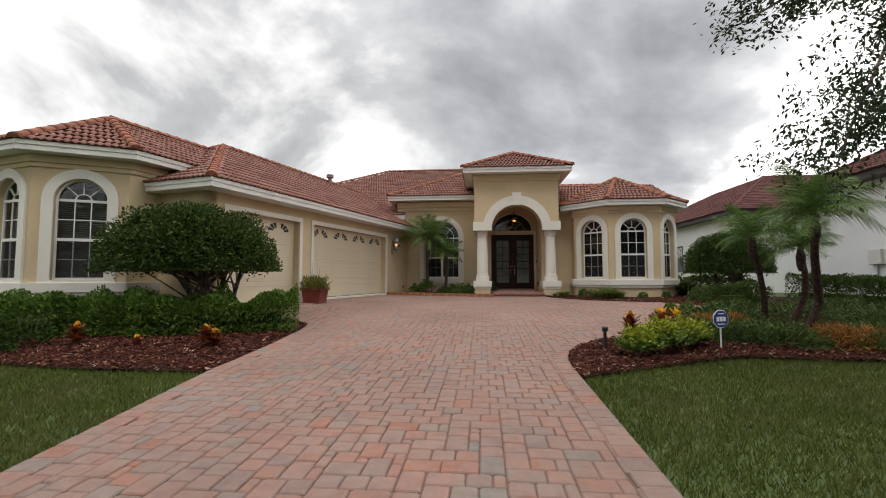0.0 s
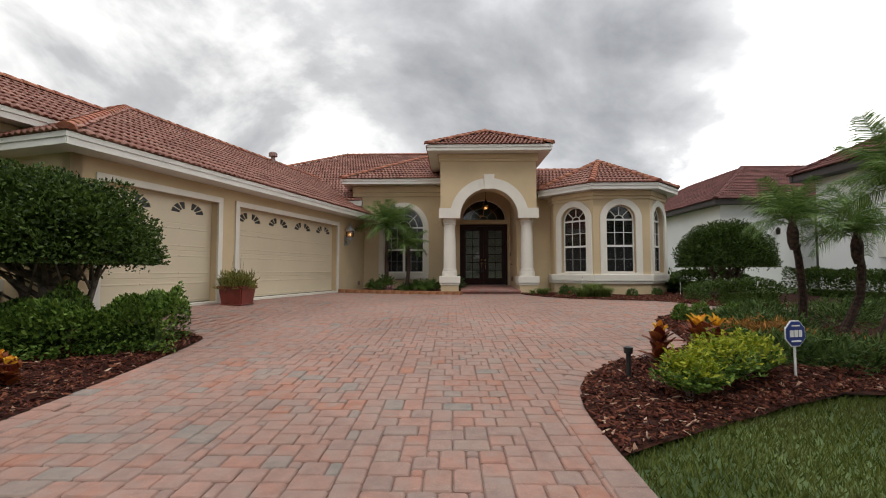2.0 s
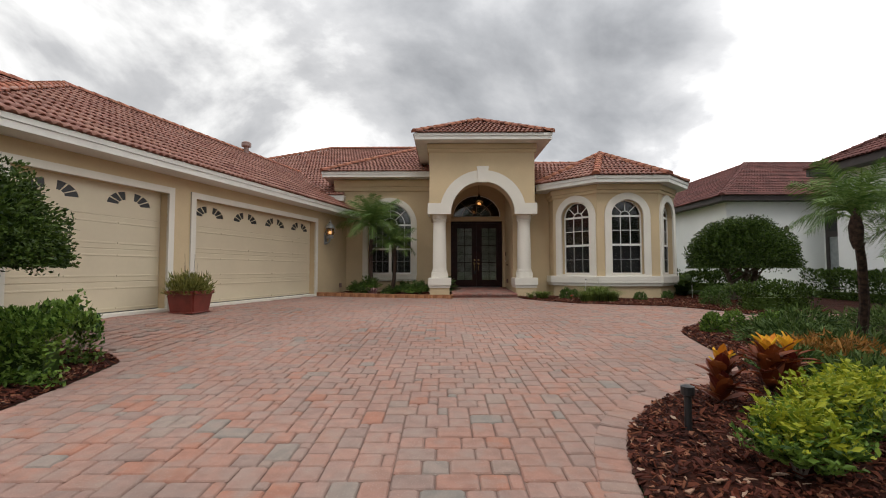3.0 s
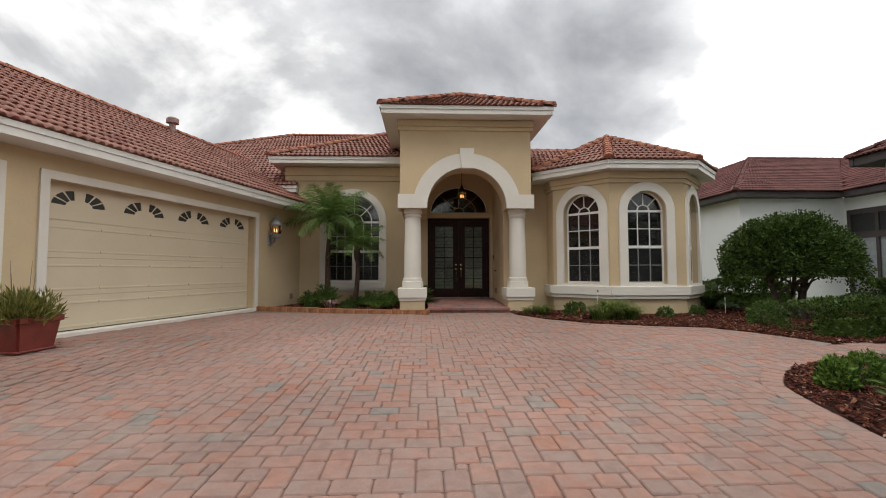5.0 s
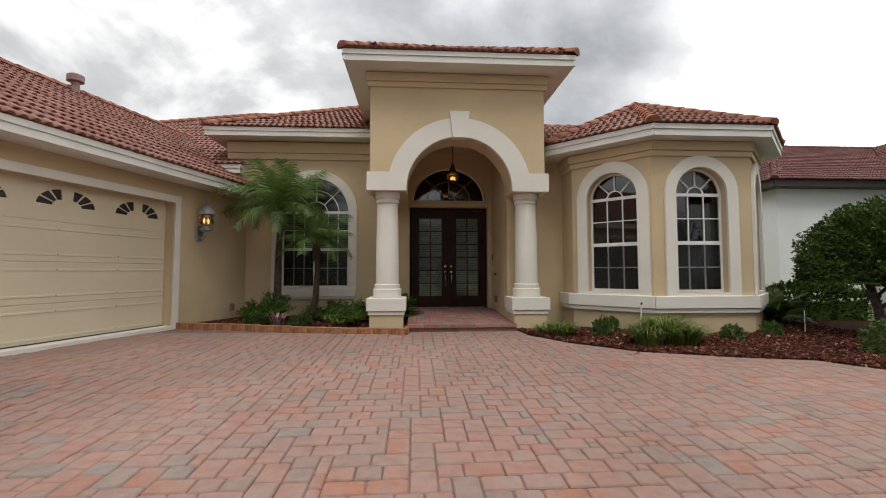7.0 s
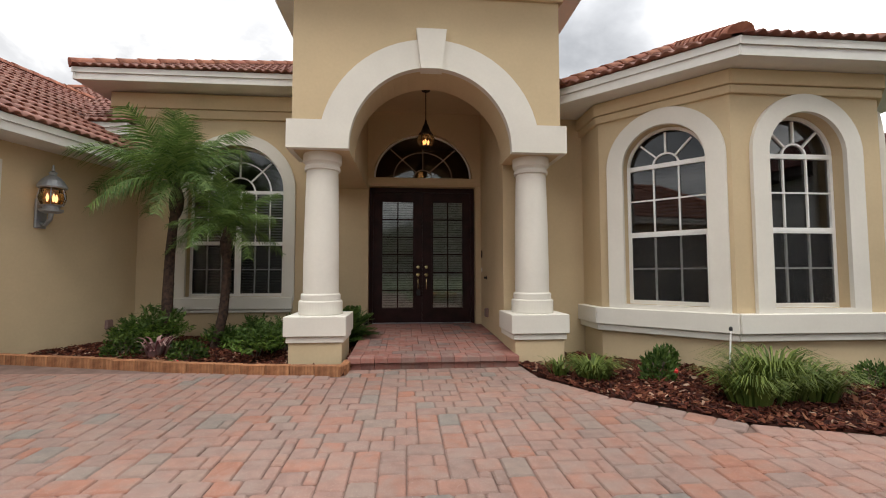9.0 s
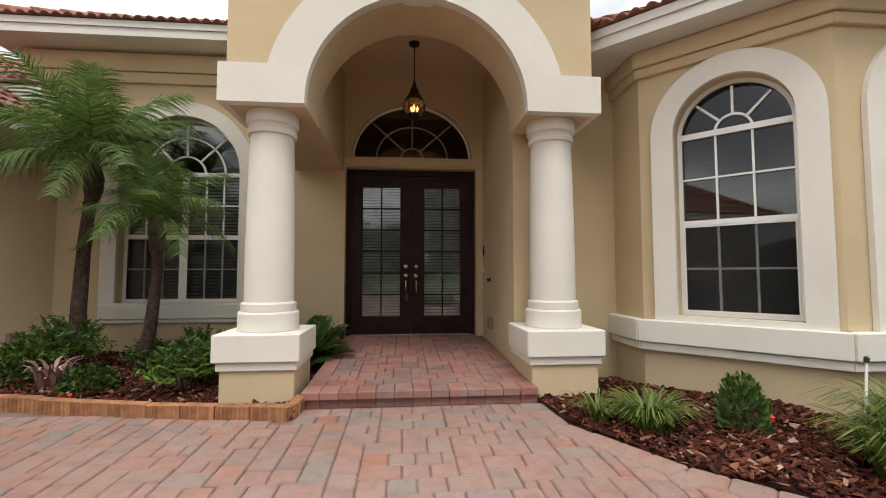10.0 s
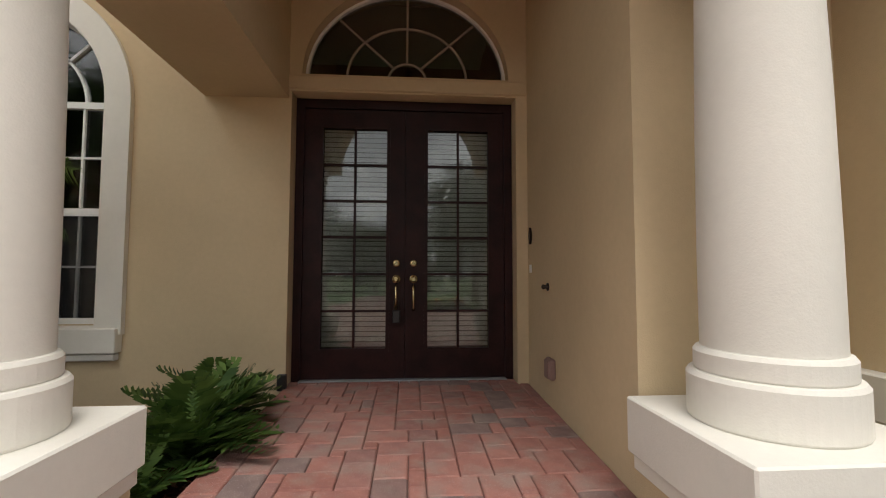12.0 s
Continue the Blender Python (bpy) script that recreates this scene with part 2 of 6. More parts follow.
def mesh_ob(name, bm, material, parent=None, smooth=False):
    me = bpy.data.meshes.new(name)
    bmesh.ops.recalc_face_normals(bm, faces=bm.faces)
    bm.to_mesh(me)
    bm.free()
    for f in me.polygons:
        f.use_smooth = smooth and len(f.vertices) <= 4
    me.materials.append(material)
    ob = new(name, me)
    if parent:
        ob.parent = parent
    return ob


def part(name, bm, material, parent, label="", smooth=False):
    ob = mesh_ob(name, bm, material, parent, smooth)
    return tagged(ob, label) if label else ob


def raw(name, verts, faces, material, parent=None, smooth=False):
    me = bpy.data.meshes.new(name)
    me.from_pydata(verts, [], faces)
    me.update()
    me.polygons.foreach_set("use_smooth", [smooth] * len(me.polygons))
    me.materials.append(material)
    ob = new(name, me)
    if parent:
        ob.parent = parent
    return ob


def empty(name, m=None, label="", category="", group="", kind="", parent=None):
    ob = new(name)
    ob.empty_display_size = 0.1
    if m is not None:
        ob.matrix_basis = m
    if parent:
        ob.parent = parent
    return tagged(ob, label, category, group, kind)


def box(bm, x0, x1, y0, y1, z0, z1, bevel=0.0):
    vs = [bm.verts.new((x, y, z)) for x in (x0, x1) for y in (y0, y1) for z in (z0, z1)]
    fs = [bm.faces.new([vs[i] for i in q]) for q in ((0, 1, 3, 2), (4, 6, 7, 5), (0, 4, 5, 1), (2, 3, 7, 6), (0, 2, 6, 4), (1, 5, 7, 3))]
    if bevel:
        es = list({e for f in fs for e in f.edges})
        bmesh.ops.bevel(bm, geom=es, offset=bevel, segments=1, affect="EDGES")
    return bm


def boxes(*specs, bevel=0.0):
    bm = bmesh.new()
    for s in specs:
        box(bm, *s, bevel=bevel)
    return bm


def prism(poly, z0, z1, bm=None):
    """A plan polygon raised from z0 to z1."""
    bm = bm or bmesh.new()
    lo = [bm.verts.new((x, y, z0)) for x, y in poly]
    hi = [bm.verts.new((x, y, z1)) for x, y in poly]
    n = len(poly)
    bm.faces.new(lo[::-1]); bm.faces.new(hi)
    for i in range(n):
        bm.faces.new((lo[i], lo[(i + 1) % n], hi[(i + 1) % n], hi[i]))
    return bm


def lathe(profile, n=32, bm=None, cx=0, cy=0, caps=True):
    """A turned body: (radius, z) pairs from the bottom up."""
    bm = bm or bmesh.new()
    rings = []
    for r, z in profile:
        rings.append([bm.verts.new((cx + r * math.cos(2 * math.pi * i / n), cy + r * math.sin(2 * math.pi * i / n), z)) for i in range(n)])
    for a, b in zip(rings, rings[1:]):
        for i in range(n):
            bm.faces.new((a[i], a[(i + 1) % n], b[(i + 1) % n], b[i]))
    if caps:
        bm.faces.new(rings[0][::-1]); bm.faces.new(rings[-1])
    return bm


def tube(pts, radii, n=8, bm=None):
    """A tapered tube through points."""
    bm = bm or bmesh.new()
    pts = [Vector(p) for p in pts]
    rings = []
    for i, p in enumerate(pts):
        d = (pts[min(i + 1, len(pts) - 1)] - pts[max(i - 1, 0)]).normalized()
        u = d.orthogonal().normalized()
        v = d.cross(u)
        rings.append([bm.verts.new(p + (u * math.cos(2 * math.pi * k / n) + v * math.sin(2 * math.pi * k / n)) * radii[i]) for k in range(n)])
    for a, b in zip(rings, rings[1:]):
        # match the ring's start to avoid twist
        off = min(range(n), key=lambda o: sum((a[k].co - b[(k + o) % n].co).length for k in range(0, n, 2)))
        for k in range(n):
            bm.faces.new((a[k], a[(k + 1) % n], b[(k + 1 + off) % n], b[(k + off) % n]))
    bm.faces.new(rings[0][::-1]); bm.faces.new(rings[-1])
    return bm


def outline_arch(w, h, cx=0.0, z0=0.0, n=24, rise=None):
    """An upright opening with a round head: width w, whole height h, centred on cx, from z0 up."""
    r = w / 2
    rise = rise or r
    s = z0 + h - rise
    pts = [(cx - r, z0), (cx + r, z0)]
    pts += [(cx + r * math.cos(math.pi * i / n), s + rise * math.sin(math.pi * i / n)) for i in range(n + 1)]
    return pts


def outline_rect(x0, x1, z0, z1):
    return [(x0, z0), (x1, z0), (x1, z1), (x0, z1)]


def slab(outer, holes, t, y0=0.0, bm=None):
    """A sheet in the local xz plane with holes through it, from y0 back to y0 + t."""
    bm2 = bmesh.new()
    for loop in (outer, *holes):
        vs = [bm2.verts.new((x, y0, z)) for x, z in loop]
        for i in range(len(vs)):
            bm2.edges.new((vs[i], vs[(i + 1) % len(vs)]))
    bmesh.ops.triangle_fill(bm2, use_beauty=True, use_dissolve=False, edges=bm2.edges[:])
    ex = bmesh.ops.extrude_face_region(bm2, geom=bm2.faces[:])
    for v in ex["geom"]:
        if isinstance(v, bmesh.types.BMVert):
            v.co.y += t
    if bm is None:
        return bm2
    me = bpy.data.meshes.new("tmp"); bm2.to_mesh(me); bm2.free(); bm.from_mesh(me); bpy.data.meshes.remove(me)
    return bm


def move(bm, m):
    bmesh.ops.transform(bm, matrix=m, verts=bm.verts)
    return bm


def along(a, b):
    """Pose of a wall that runs from a to b in plan: local x along it, local y to its left."""
    return pose(a[0], a[1], 0, 0, 0, math.degrees(math.atan2(b[1] - a[1], b[0] - a[0])))


def dist(a, b):
    return math.hypot(b[0] - a[0], b[1] - a[1])


def inside(p, poly):
    x, y = p
    c = False
    j = len(poly) - 1
    for i in range(len(poly)):
        (xi, yi), (xj, yj) = poly[i], poly[j]
        if (yi > y) != (yj > y) and x < (xj - xi) * (y - yi) / (yj - yi) + xi:
            c = not c
        j = i
    return c


GROUND_Y = (-60, -6, 0, 6.5, 9, 13.3, 15.5, 18.2, 22)
GROUND_Z = (-1.1, -0.76, -0.60, -0.41, -0.30, -0.16, -0.11, -0.055, -0.04)


def base_z(y):
    return float(np.interp(y, GROUND_Y, GROUND_Z))


def gz(x, y):
    """Height of the ground: the drive climbs gently to the house."""
    g = base_z(y)
    # the court rises to the garage floor along the wing
    n = (x + 4.1) * 0.966 - (y - 17) * 0.259
    s = (x + 4.1) * 0.259 + (y - 17) * 0.966
    k = max(0.0, min(1.0, 1 - n / 3.2)) * max(0.0, min(1.0, (s + 7.6) / 1.2))
    k = k * k * (3 - 2 * k)
    return g + (-0.015 - g) * k

# ---- ground ----
def smooth_line(pts, k=4):
    """A curve through plan points."""
    out = []
    n = len(pts)
    for i in range(n - 1):
        p0, p1, p2, p3 = (pts[max(0, min(n - 1, i + d))] for d in (-1, 0, 1, 2))
        for j in range(k):
            t = j / k
            out.append(tuple(0.5 * (2 * b + (c - a) * t + (2 * a - 5 * b + 4 * c - d) * t * t + (3 * b - a - 3 * c + d) * t ** 3) for a, b, c, d in zip(p0, p1, p2, p3)))
    return out + [pts[-1]]


EDGE_R = smooth_line([(1.64, 5.9), (1.65, 6.6), (1.72, 7.05), (1.95, 7.67), (2.5, 8.31), (3.35, 8.80), (3.85, 9.3), (4.08, 10.0), (4.42, 11.45), (4.76, 12.0), (5.4, 12.5), (6.6, 12.85)])
DRIVE = [(-2.2, -14), (1.62, -14), *EDGE_R, (9.5, 13.0), (9.5, 13.95),
         (7.1, 13.85), (6.65, 14.9), (6.2, 15.5), (5.3, 15.75), (4.2, 16.2), (3.45, 16.95), (3.0, 17.7), (2.93, 18.28), (0.9, 18.28), (0.86, 18.0), (-0.3, 18.15), (-1.6, 18.45), (-3.62, 18.9),
         (-5.85, 10.45), (-4.9, 10.2), (-3.6, 10.0), (-3.22, 9.65), (-3.1, 9.0), (-3.0, 7.6), (-2.95, 5.9), (-2.7, 4.0), (-2.45, 2.0), (-2.2, 0.0)]
BED_LEFT = [(-2.95, 5.85), (-3.0, 7.6), (-3.1, 9.0), (-3.22, 9.65), (-3.6, 10.0), (-4.9, 10.2), (-5.85, 10.45), (-7.2, 10.4), (-12.0, 8.4), (-15.0, 7.0), (-15.0, 6.1), (-6.2, 6.0), (-4.3, 5.8)]
BED_RIGHT = [*EDGE_R, (9.5, 13.0), (13.0, 12.6), (13.0, 7.6), (9.0, 6.9), (5.8, 7.0), (4.1, 7.15), (2.7, 6.5)]
BED_HOUSE = [(2.93, 18.4), (3.0, 17.7), (3.45, 16.95), (4.2, 16.2), (5.3, 15.75), (6.2, 15.5), (6.65, 14.9), (7.1, 13.85), (9.5, 13.95), (13.0, 14.2), (13.0, 18.5), (8.2, 20.0), (8.1, 18.7), (7.1, 17.66), (5.24, 17.66), (4.0, 18.9), (3.4, 19.0)]
BED_PORCH = [(0.86, 18.0), (-0.3, 18.15), (-1.6, 18.45), (-3.62, 18.9), (-3.05, 20.95), (0.9, 20.95), (0.95, 18.5)]


def ground_sheet(name, poly, material, lift, rough=0.0, step=0.35, kind="structure", label="", category=""):
    """A sheet that follows the ground inside a plan outline."""
    bm = bmesh.new()
    vs = [bm.verts.new((x, y, 0)) for x, y in poly]
    f = bm.faces.new(vs)
    bmesh.ops.triangulate(bm, faces=[f])
    for axis in (0, 1):
        lo = min(p[axis] for p in poly); hi = max(p[axis] for p in poly)
        k = lo + step
        while k < hi:
            co = [0, 0, 0]; co[axis] = k; no = [0, 0, 0]; no[axis] = 1
            bmesh.ops.bisect_plane(bm, geom=bm.verts[:] + bm.edges[:] + bm.faces[:], plane_co=co, plane_no=no)
            k += step
    for v in bm.verts:
        v.co.z = gz(v.co.x, v.co.y) + lift + rough * noise.noise(v.co * 3.0)
    for f in bm.faces:
        if f.normal.z < 0:
            f.normal_flip()
    return tagged(mesh_ob(name, bm, material), label, category, kind=kind)


bm = bmesh.new()
GY = [-400, -60, -20, -6, -3, 0, 3, 6.5, 9, 11, 13.3, 15.5, 18.2, 22, 60, 600]
GX = [-600, -60, -20, -10, -5, 0, 5, 10, 20, 60, 600]
gv = [[bm.verts.new((x, y, base_z(y) - 0.05)) for x in GX] for y in GY]
for a, b in zip(gv, gv[1:]):
    for i in range(len(GX) - 1):
        bm.faces.new((a[i], a[i + 1], b[i + 1], b[i]))
tagged(mesh_ob("ground", bm, GRASS), "lawn ground of short green grass", "lawn", kind="structure")
ground_sheet("driveway_bed", DRIVE, SAND, -0.014, step=1.5, label="sand bed under the paved driveway", category="driveway")
BEDS = [ground_sheet("mulch_bed", b, MULCH, 0.0, 0.03, label="planting bed of dark red bark mulch", category="mulch bed") for b in (BED_LEFT, BED_RIGHT, BED_HOUSE, BED_PORCH)]

# ---- the house ----
house = empty("house", label="cream stucco single-storey house with white trim and terracotta tile roofs", category="house")
MG = pose(-4.1, 17, 0, 0, 0, -15)  # the garage wing: local x towards the court, local y along the wing


def wall(name, a, b, z0, z1, holes=(), t=0.22, material=STUCCO, m=None, parent=house):
    """A wall from a to b in plan, seen from its right-hand side; holes are loops of (distance along, height)."""
    ob = part(name, slab(outline_rect(0, dist(a, b), z0, z1), holes, t), material, parent)
    ob.matrix_basis = (m or Matrix()) @ along(a, b)
    return ob


def strip(name, a, b, z0, z1, proud, m=None, ext0=0.0, ext1=0.0, material=WHITE, t=0.03, label=""):
    bm = boxes((-ext0, dist(a, b) + ext1, -proud, t, z0, z1), bevel=0.008)
    ob = part(name, bm, material, house, label)
    ob.matrix_basis = (m or Matrix()) @ along(a, b)
    return ob


def fan_muntins(win, r, rise, cz, spokes, inner, bar=0.022, depth=0.03, mid=None, material=VINYL):
    """The sunburst of an arched head: spokes from a small half-round to the rim."""
    for k in range(1, spokes):
        a = math.pi * k / spokes
        p0 = (inner * math.cos(a), inner * math.sin(a) * rise / r); p1 = ((r - 0.02) * math.cos(a), (rise - 0.02) * math.sin(a))
        L = dist(p0, p1)
        bm = boxes((0, L, -depth / 2, depth / 2, -bar / 2, bar / 2))
        move(bm, Matrix.Translation((p0[0], 0, cz + p0[1])) @ Matrix.Rotation(-math.atan2(p1[1] - p0[1], p1[0] - p0[0]), 4, "Y"))
        part("muntin", bm, material, win)
    for rr in (inner, mid):
        if rr:
            n = 20
            out = [((rr + bar / 2) * math.cos(math.pi * i / n), cz + (rr + bar / 2) * rise / r * math.sin(math.pi * i / n)) for i in range(n + 1)]
            inn = [((rr - bar / 2) * math.cos(math.pi * i / n), cz + (rr - bar / 2) * rise / r * math.sin(math.pi * i / n)) for i in range(n, -1, -1)]
            part("muntin", slab(out + inn, (), depth, -depth / 2), material, win)


def arched_window(name, m, w, z0, h, cols=3, label="", recess=0.15, leaves=1, blinds=True, glass=None):
    """A white vinyl window with an arched, sunburst head over two sashes, set in a stucco surround. Local x along the wall, y inwards, wall face at y 0."""
    r = w / 2
    cz = z0 + h - r
    f = 0.04
    glass = glass or GLASS
    frame_bm = slab(outline_arch(w - 0.006, h - 0.006, 0, z0 + 0.003), [outline_arch(w - 2 * f, h - 2 * f, 0, z0 + f)], 0.07, recess - 0.02)
    win = part(name, frame_bm, VINYL, house, label)
    win.matrix_basis = m
    y = recess
    # surround
    b = 0.20
    sur = slab(outline_arch(w + 2 * b, h + b + 0.065, 0, z0 - 0.065), [outline_arch(w - 0.012, h - 0.012, 0, z0 + 0.006)], 0.052, -0.055)
    part("surround", sur, WHITE, win, "smooth white stucco surround")
    # transom bar, meeting rail, mullions
    mid = z0 + (cz - z0) * 0.51
    part("transom_bar", boxes((-r + f, r - f, y - 0.025, y + 0.03, cz - 0.028, cz + 0.028)), VINYL, win)
    part("meeting_rail", boxes((-r + f, r - f, y - 0.03, y + 0.03, mid - 0.024, mid + 0.024)), VINYL, win)
    if leaves == 2:
        part("mullion", boxes((-0.04, 0.04, y - 0.03, y + 0.03, z0 + f, cz)), VINYL, win)
    spans = [(-r + f, r - f)] if leaves == 1 else [(-r + f, -0.04), (0.04, r - f)]
    for x0, x1 in spans:
        for k in range(1, cols):
            x = x0 + (x1 - x0) * k / cols
            for za, zb in ((z0 + f, mid - 0.03), (mid + 0.03, cz - 0.028)):
                part("muntin", boxes((x - 0.009, x + 0.009, y - 0.018, y + 0.006, za, zb)), VINYL, win)
        for za, zb in ((z0 + f, mid - 0.03), (mid + 0.03, cz - 0.028)):
            zm = (za + zb) / 2
            part("muntin", boxes((x0, x1, y - 0.016, y + 0.005, zm - 0.009, zm + 0.009)), VINYL, win)
            g = part("pane", boxes((x0, x1, y + 0.010, y + 0.016, za, zb)), glass, win)
            g.visible_shadow = False
    head = [(x, z) for x, z in outline_arch(w - 2 * f, h - 2 * f, 0, z0 + f)[2:]]
    g = part("pane", slab(head, (), 0.006, y + 0.010), glass, win)
    g.visible_shadow = False
    carrier = win
    hold = Matrix.Translation((0, y, 0))
    fan_list_before = set(carrier.children)
    fan_muntins(carrier, r - f, r - f, cz, 4, (r - f) * 0.34, mid=(r - f) * 0.7 if leaves == 2 else None)
    for o in set(carrier.children) - fan_list_before:
        o.matrix_basis = hold
    # insect screen over the lower sash
    for x0, x1 in spans:
        sc = part("insect_screen", boxes((x0, x1, y - 0.024, y - 0.022, z0 + f, mid - 0.03)), SCREEN, win, "fine dark insect screen")
        sc.visible_shadow = False
        part("screen_frame", slab(outline_rect(x0, x1, z0 + f, mid - 0.028), [outline_rect(x0 + 0.014, x1 - 0.014, z0 + f + 0.014, mid - 0.042)], 0.008, y - 0.031), VINYL, win)
    # slatted blind inside
    if blinds:
        bm = bmesh.new()
        z = z0 + 0.06
        while z < cz - 0.05:
            box(bm, -r + 0.06, r - 0.06, y + 0.10, y + 0.118, z, z + 0.024)
            z += 0.05
        part("blind", bm, BLIND, win, "closed slatted blind behind the glass")
    return win


# porch arch
SPRING, R_IN, R_OUT, CX = 2.63, 1.02, 1.38, 1.865
arch = [(CX + R_IN * math.cos(math.pi * i / 32), SPRING + R_IN * math.sin(math.pi * i / 32)) for i in range(33)]
bm = slab([(3.53, 2.6)] + [(3.53, 5.0), (0.155, 5.0), (0.155, 2.6), (CX - R_IN, 2.6)] + arch[::-1] + [(CX + R_IN, 2.6)], (), 0.62, 18.36)
part("portico_wall", bm, STUCCO, house, "cream stucco wall over the entrance arch")
lo_o = math.asin((2.95 - SPRING) / R_OUT)
ring_o = [(CX + R_OUT * math.cos(lo_o + (math.pi - 2 * lo_o) * i / 40), SPRING + R_OUT * math.sin(lo_o + (math.pi - 2 * lo_o) * i / 40)) for i in range(41)]
ring_i = [(CX + (R_IN - 0.004) * math.cos(math.pi * i / 40), SPRING + (R_IN - 0.004) * math.sin(math.pi * i / 40)) for i in range(40, -1, -1)]
cap_l, cap_r = 0.10, 3.595
bm = slab([(cap_r, 2.597)] + [(cap_r, 2.95)] + ring_o + [(cap_l, 2.95), (cap_l, 2.597), (CX - R_IN + 0.004, 2.597)] + ring_i + [(CX + R_IN - 0.004, 2.597)], (), 0.1, 18.305)
part("arch_trim", bm, WHITE, house, "smooth white arch moulding with square shoulders")
part("keystone", move(slab([(-0.135, 3.62), (0.135, 3.62), (0.19, 4.13), (-0.19, 4.13)], (), 0.16, 18.26), Matrix.Translation((CX, 0, 0))), WHITE, house, "white stucco keystone")
# beam sides and porch walls
part("cap_side", boxes((0.098, 0.16, 18.40, 19.03, 2.597, 2.95)), WHITE, house)
part("cap_side", boxes((3.53, 3.597, 18.40, 18.98, 2.597, 2.95)), WHITE, house)
part("side_beam", boxes((0.16, 0.86, 18.975, 20.9, 2.6, 5.0)), STUCCO, house)
part("porch_wall", boxes((2.93, 3.53, 19.07, 21.3, -0.1, 5.0)), STUCCO, house)
part("porch_ceiling", boxes((0.85, 2.94, 18.97, 21.1, 4.03, 4.1)), STUCCO, house)


def cornice(a, b, z_soffit, m=None, e0=0.0, e1=0.0, h=0.27, material=STUCCO):
    strip("cornice", a, b, z_soffit - h * 0.62, z_soffit, 0.075, m, e0 + 0.03, e1 + 0.03, material)
    strip("cornice_lip", a, b, z_soffit - h, z_soffit - h * 0.62 - 0.004, 0.045, m, e0 + 0.018, e1 + 0.018, material)


cornice((0.155, 18.36), (3.53, 18.36), 4.87, e0=0.04, e1=0.04)
cornice((0.155, 21.5), (0.155, 18.36), 4.87)
cornice((3.53, 18.36), (3.53, 21.5), 4.87)
part("portico_side_wall", boxes((0.155, 0.18, 20.9, 22.0, 2.6, 5.0)), STUCCO, house)

# front wall with window and entrance
FW = (-3.45, 20.9), (3.2, 20.9)
LWX, LWW, LWZ, LWH = -1.42, 1.64, 0.67, 2.68
hx = 3.45
door_hole = outline_rect(0.88 + hx, 2.83 + hx, 0.05, 2.665)
fan = [(CX + hx + 0.90 * math.cos(math.pi * i / 24), 2.82 + 0.83 * math.sin(math.pi * i / 24)) for i in range(25)]
wall("front_wall", *FW, -0.15, 4.5, [outline_arch(LWW, LWH, LWX + hx, LWZ), door_hole, fan], 0.25)
arched_window("arched_window", pose(LWX, 20.9, 0), LWW, LWZ, LWH, 3, "tall white arched double window with sunburst head", leaves=2)
cornice((-3.5, 20.9), (0.16, 20.9), 4.22, h=0.42)
strip("sill_band", (-2.42, 20.9), (-0.42, 20.9), 0.46, 0.66, 0.09)
strip("sill_band_lip", (-2.40, 20.9), (-0.44, 20.9), 0.40, 0.456, 0.06)

# bay
A0, A, B, C, D = (4.2, 19.35), (4.2, 18.72), (5.24, 17.58), (7.10, 17.58), (8.08, 18.58)
BW, BZ, BH = 0.97, 0.67, 2.265


def bay_walls(pts, m=None, windows=(0, 1, 2), tops=3.5, shift=(0, 0, 0), glass=None):
    mm = m or Matrix()
    for i, (p, q) in enumerate(zip(pts, pts[1:])):
        L = dist(p, q)
        holes = [outline_arch(BW, BH, L / 2 + shift[i], BZ)] if i in windows else []
        wall("bay_wall", p, q, -0.15, tops, holes, 0.2, m=mm)
        if i in windows:
            arched_window("arched_window", mm @ along(p, q) @ pose(L / 2 + shift[i], 0, 0), BW, BZ, BH, 3, "white arched sash window with sunburst head", glass=glass or GLASS_TINT)
        strip("sill_band", p, q, 0.40, 0.62, 0.10, mm, 0.03, 0.03)
        strip("sill_band_lip", p, q, 0.315, 0.396, 0.065, mm, 0.02, 0.02)
        cornice(p, q, 3.395, mm)


bay_walls([A0, A, B, C, D], windows=(1, 2, 3), shift=(0, 0.04, -0.03, 0.0))
wall("bay_return", (3.5, 19.3), (4.3, 19.3), -0.15, 3.5, t=0.2)
wall("bay_side_wall", (8.08, 18.58), (8.08, 26.0), -0.15, 3.5, t=0.2)

# garage wing, in its own frame
G_END, G_FAR = -7.0, 4.6
d1, d2 = (-6.45, -3.74), (-3.05, 1.85)
gwall = [outline_rect(a - G_END, b - G_END, -0.2, 2.40) for a, b in (d1, d2)]
# the wall runs with the court on its right-hand side
wall("garage_wall", (0, G_END), (0, G_FAR), -0.3, 3.0, gwall, 0.22, m=MG)
wall("garage_end_wall", (-2.2, G_END), (0, G_END), -0.5, 3.0, t=0.2, m=MG)
for a, b in (d1, d2):
    tw = 0.13
    bm = slab([(a - tw, -0.05), (a, -0.05), (a, 2.40), (b, 2.40), (b, -0.05), (b + tw, -0.05), (b + tw, 2.53), (a - tw, 2.53)], (), 0.06, -0.035)
    ob = part("door_trim", bm, WHITE, house, "white stucco trim round the garage opening")
    ob.matrix_basis = MG @ pose(0, 0, 0, 0, 0, 90)


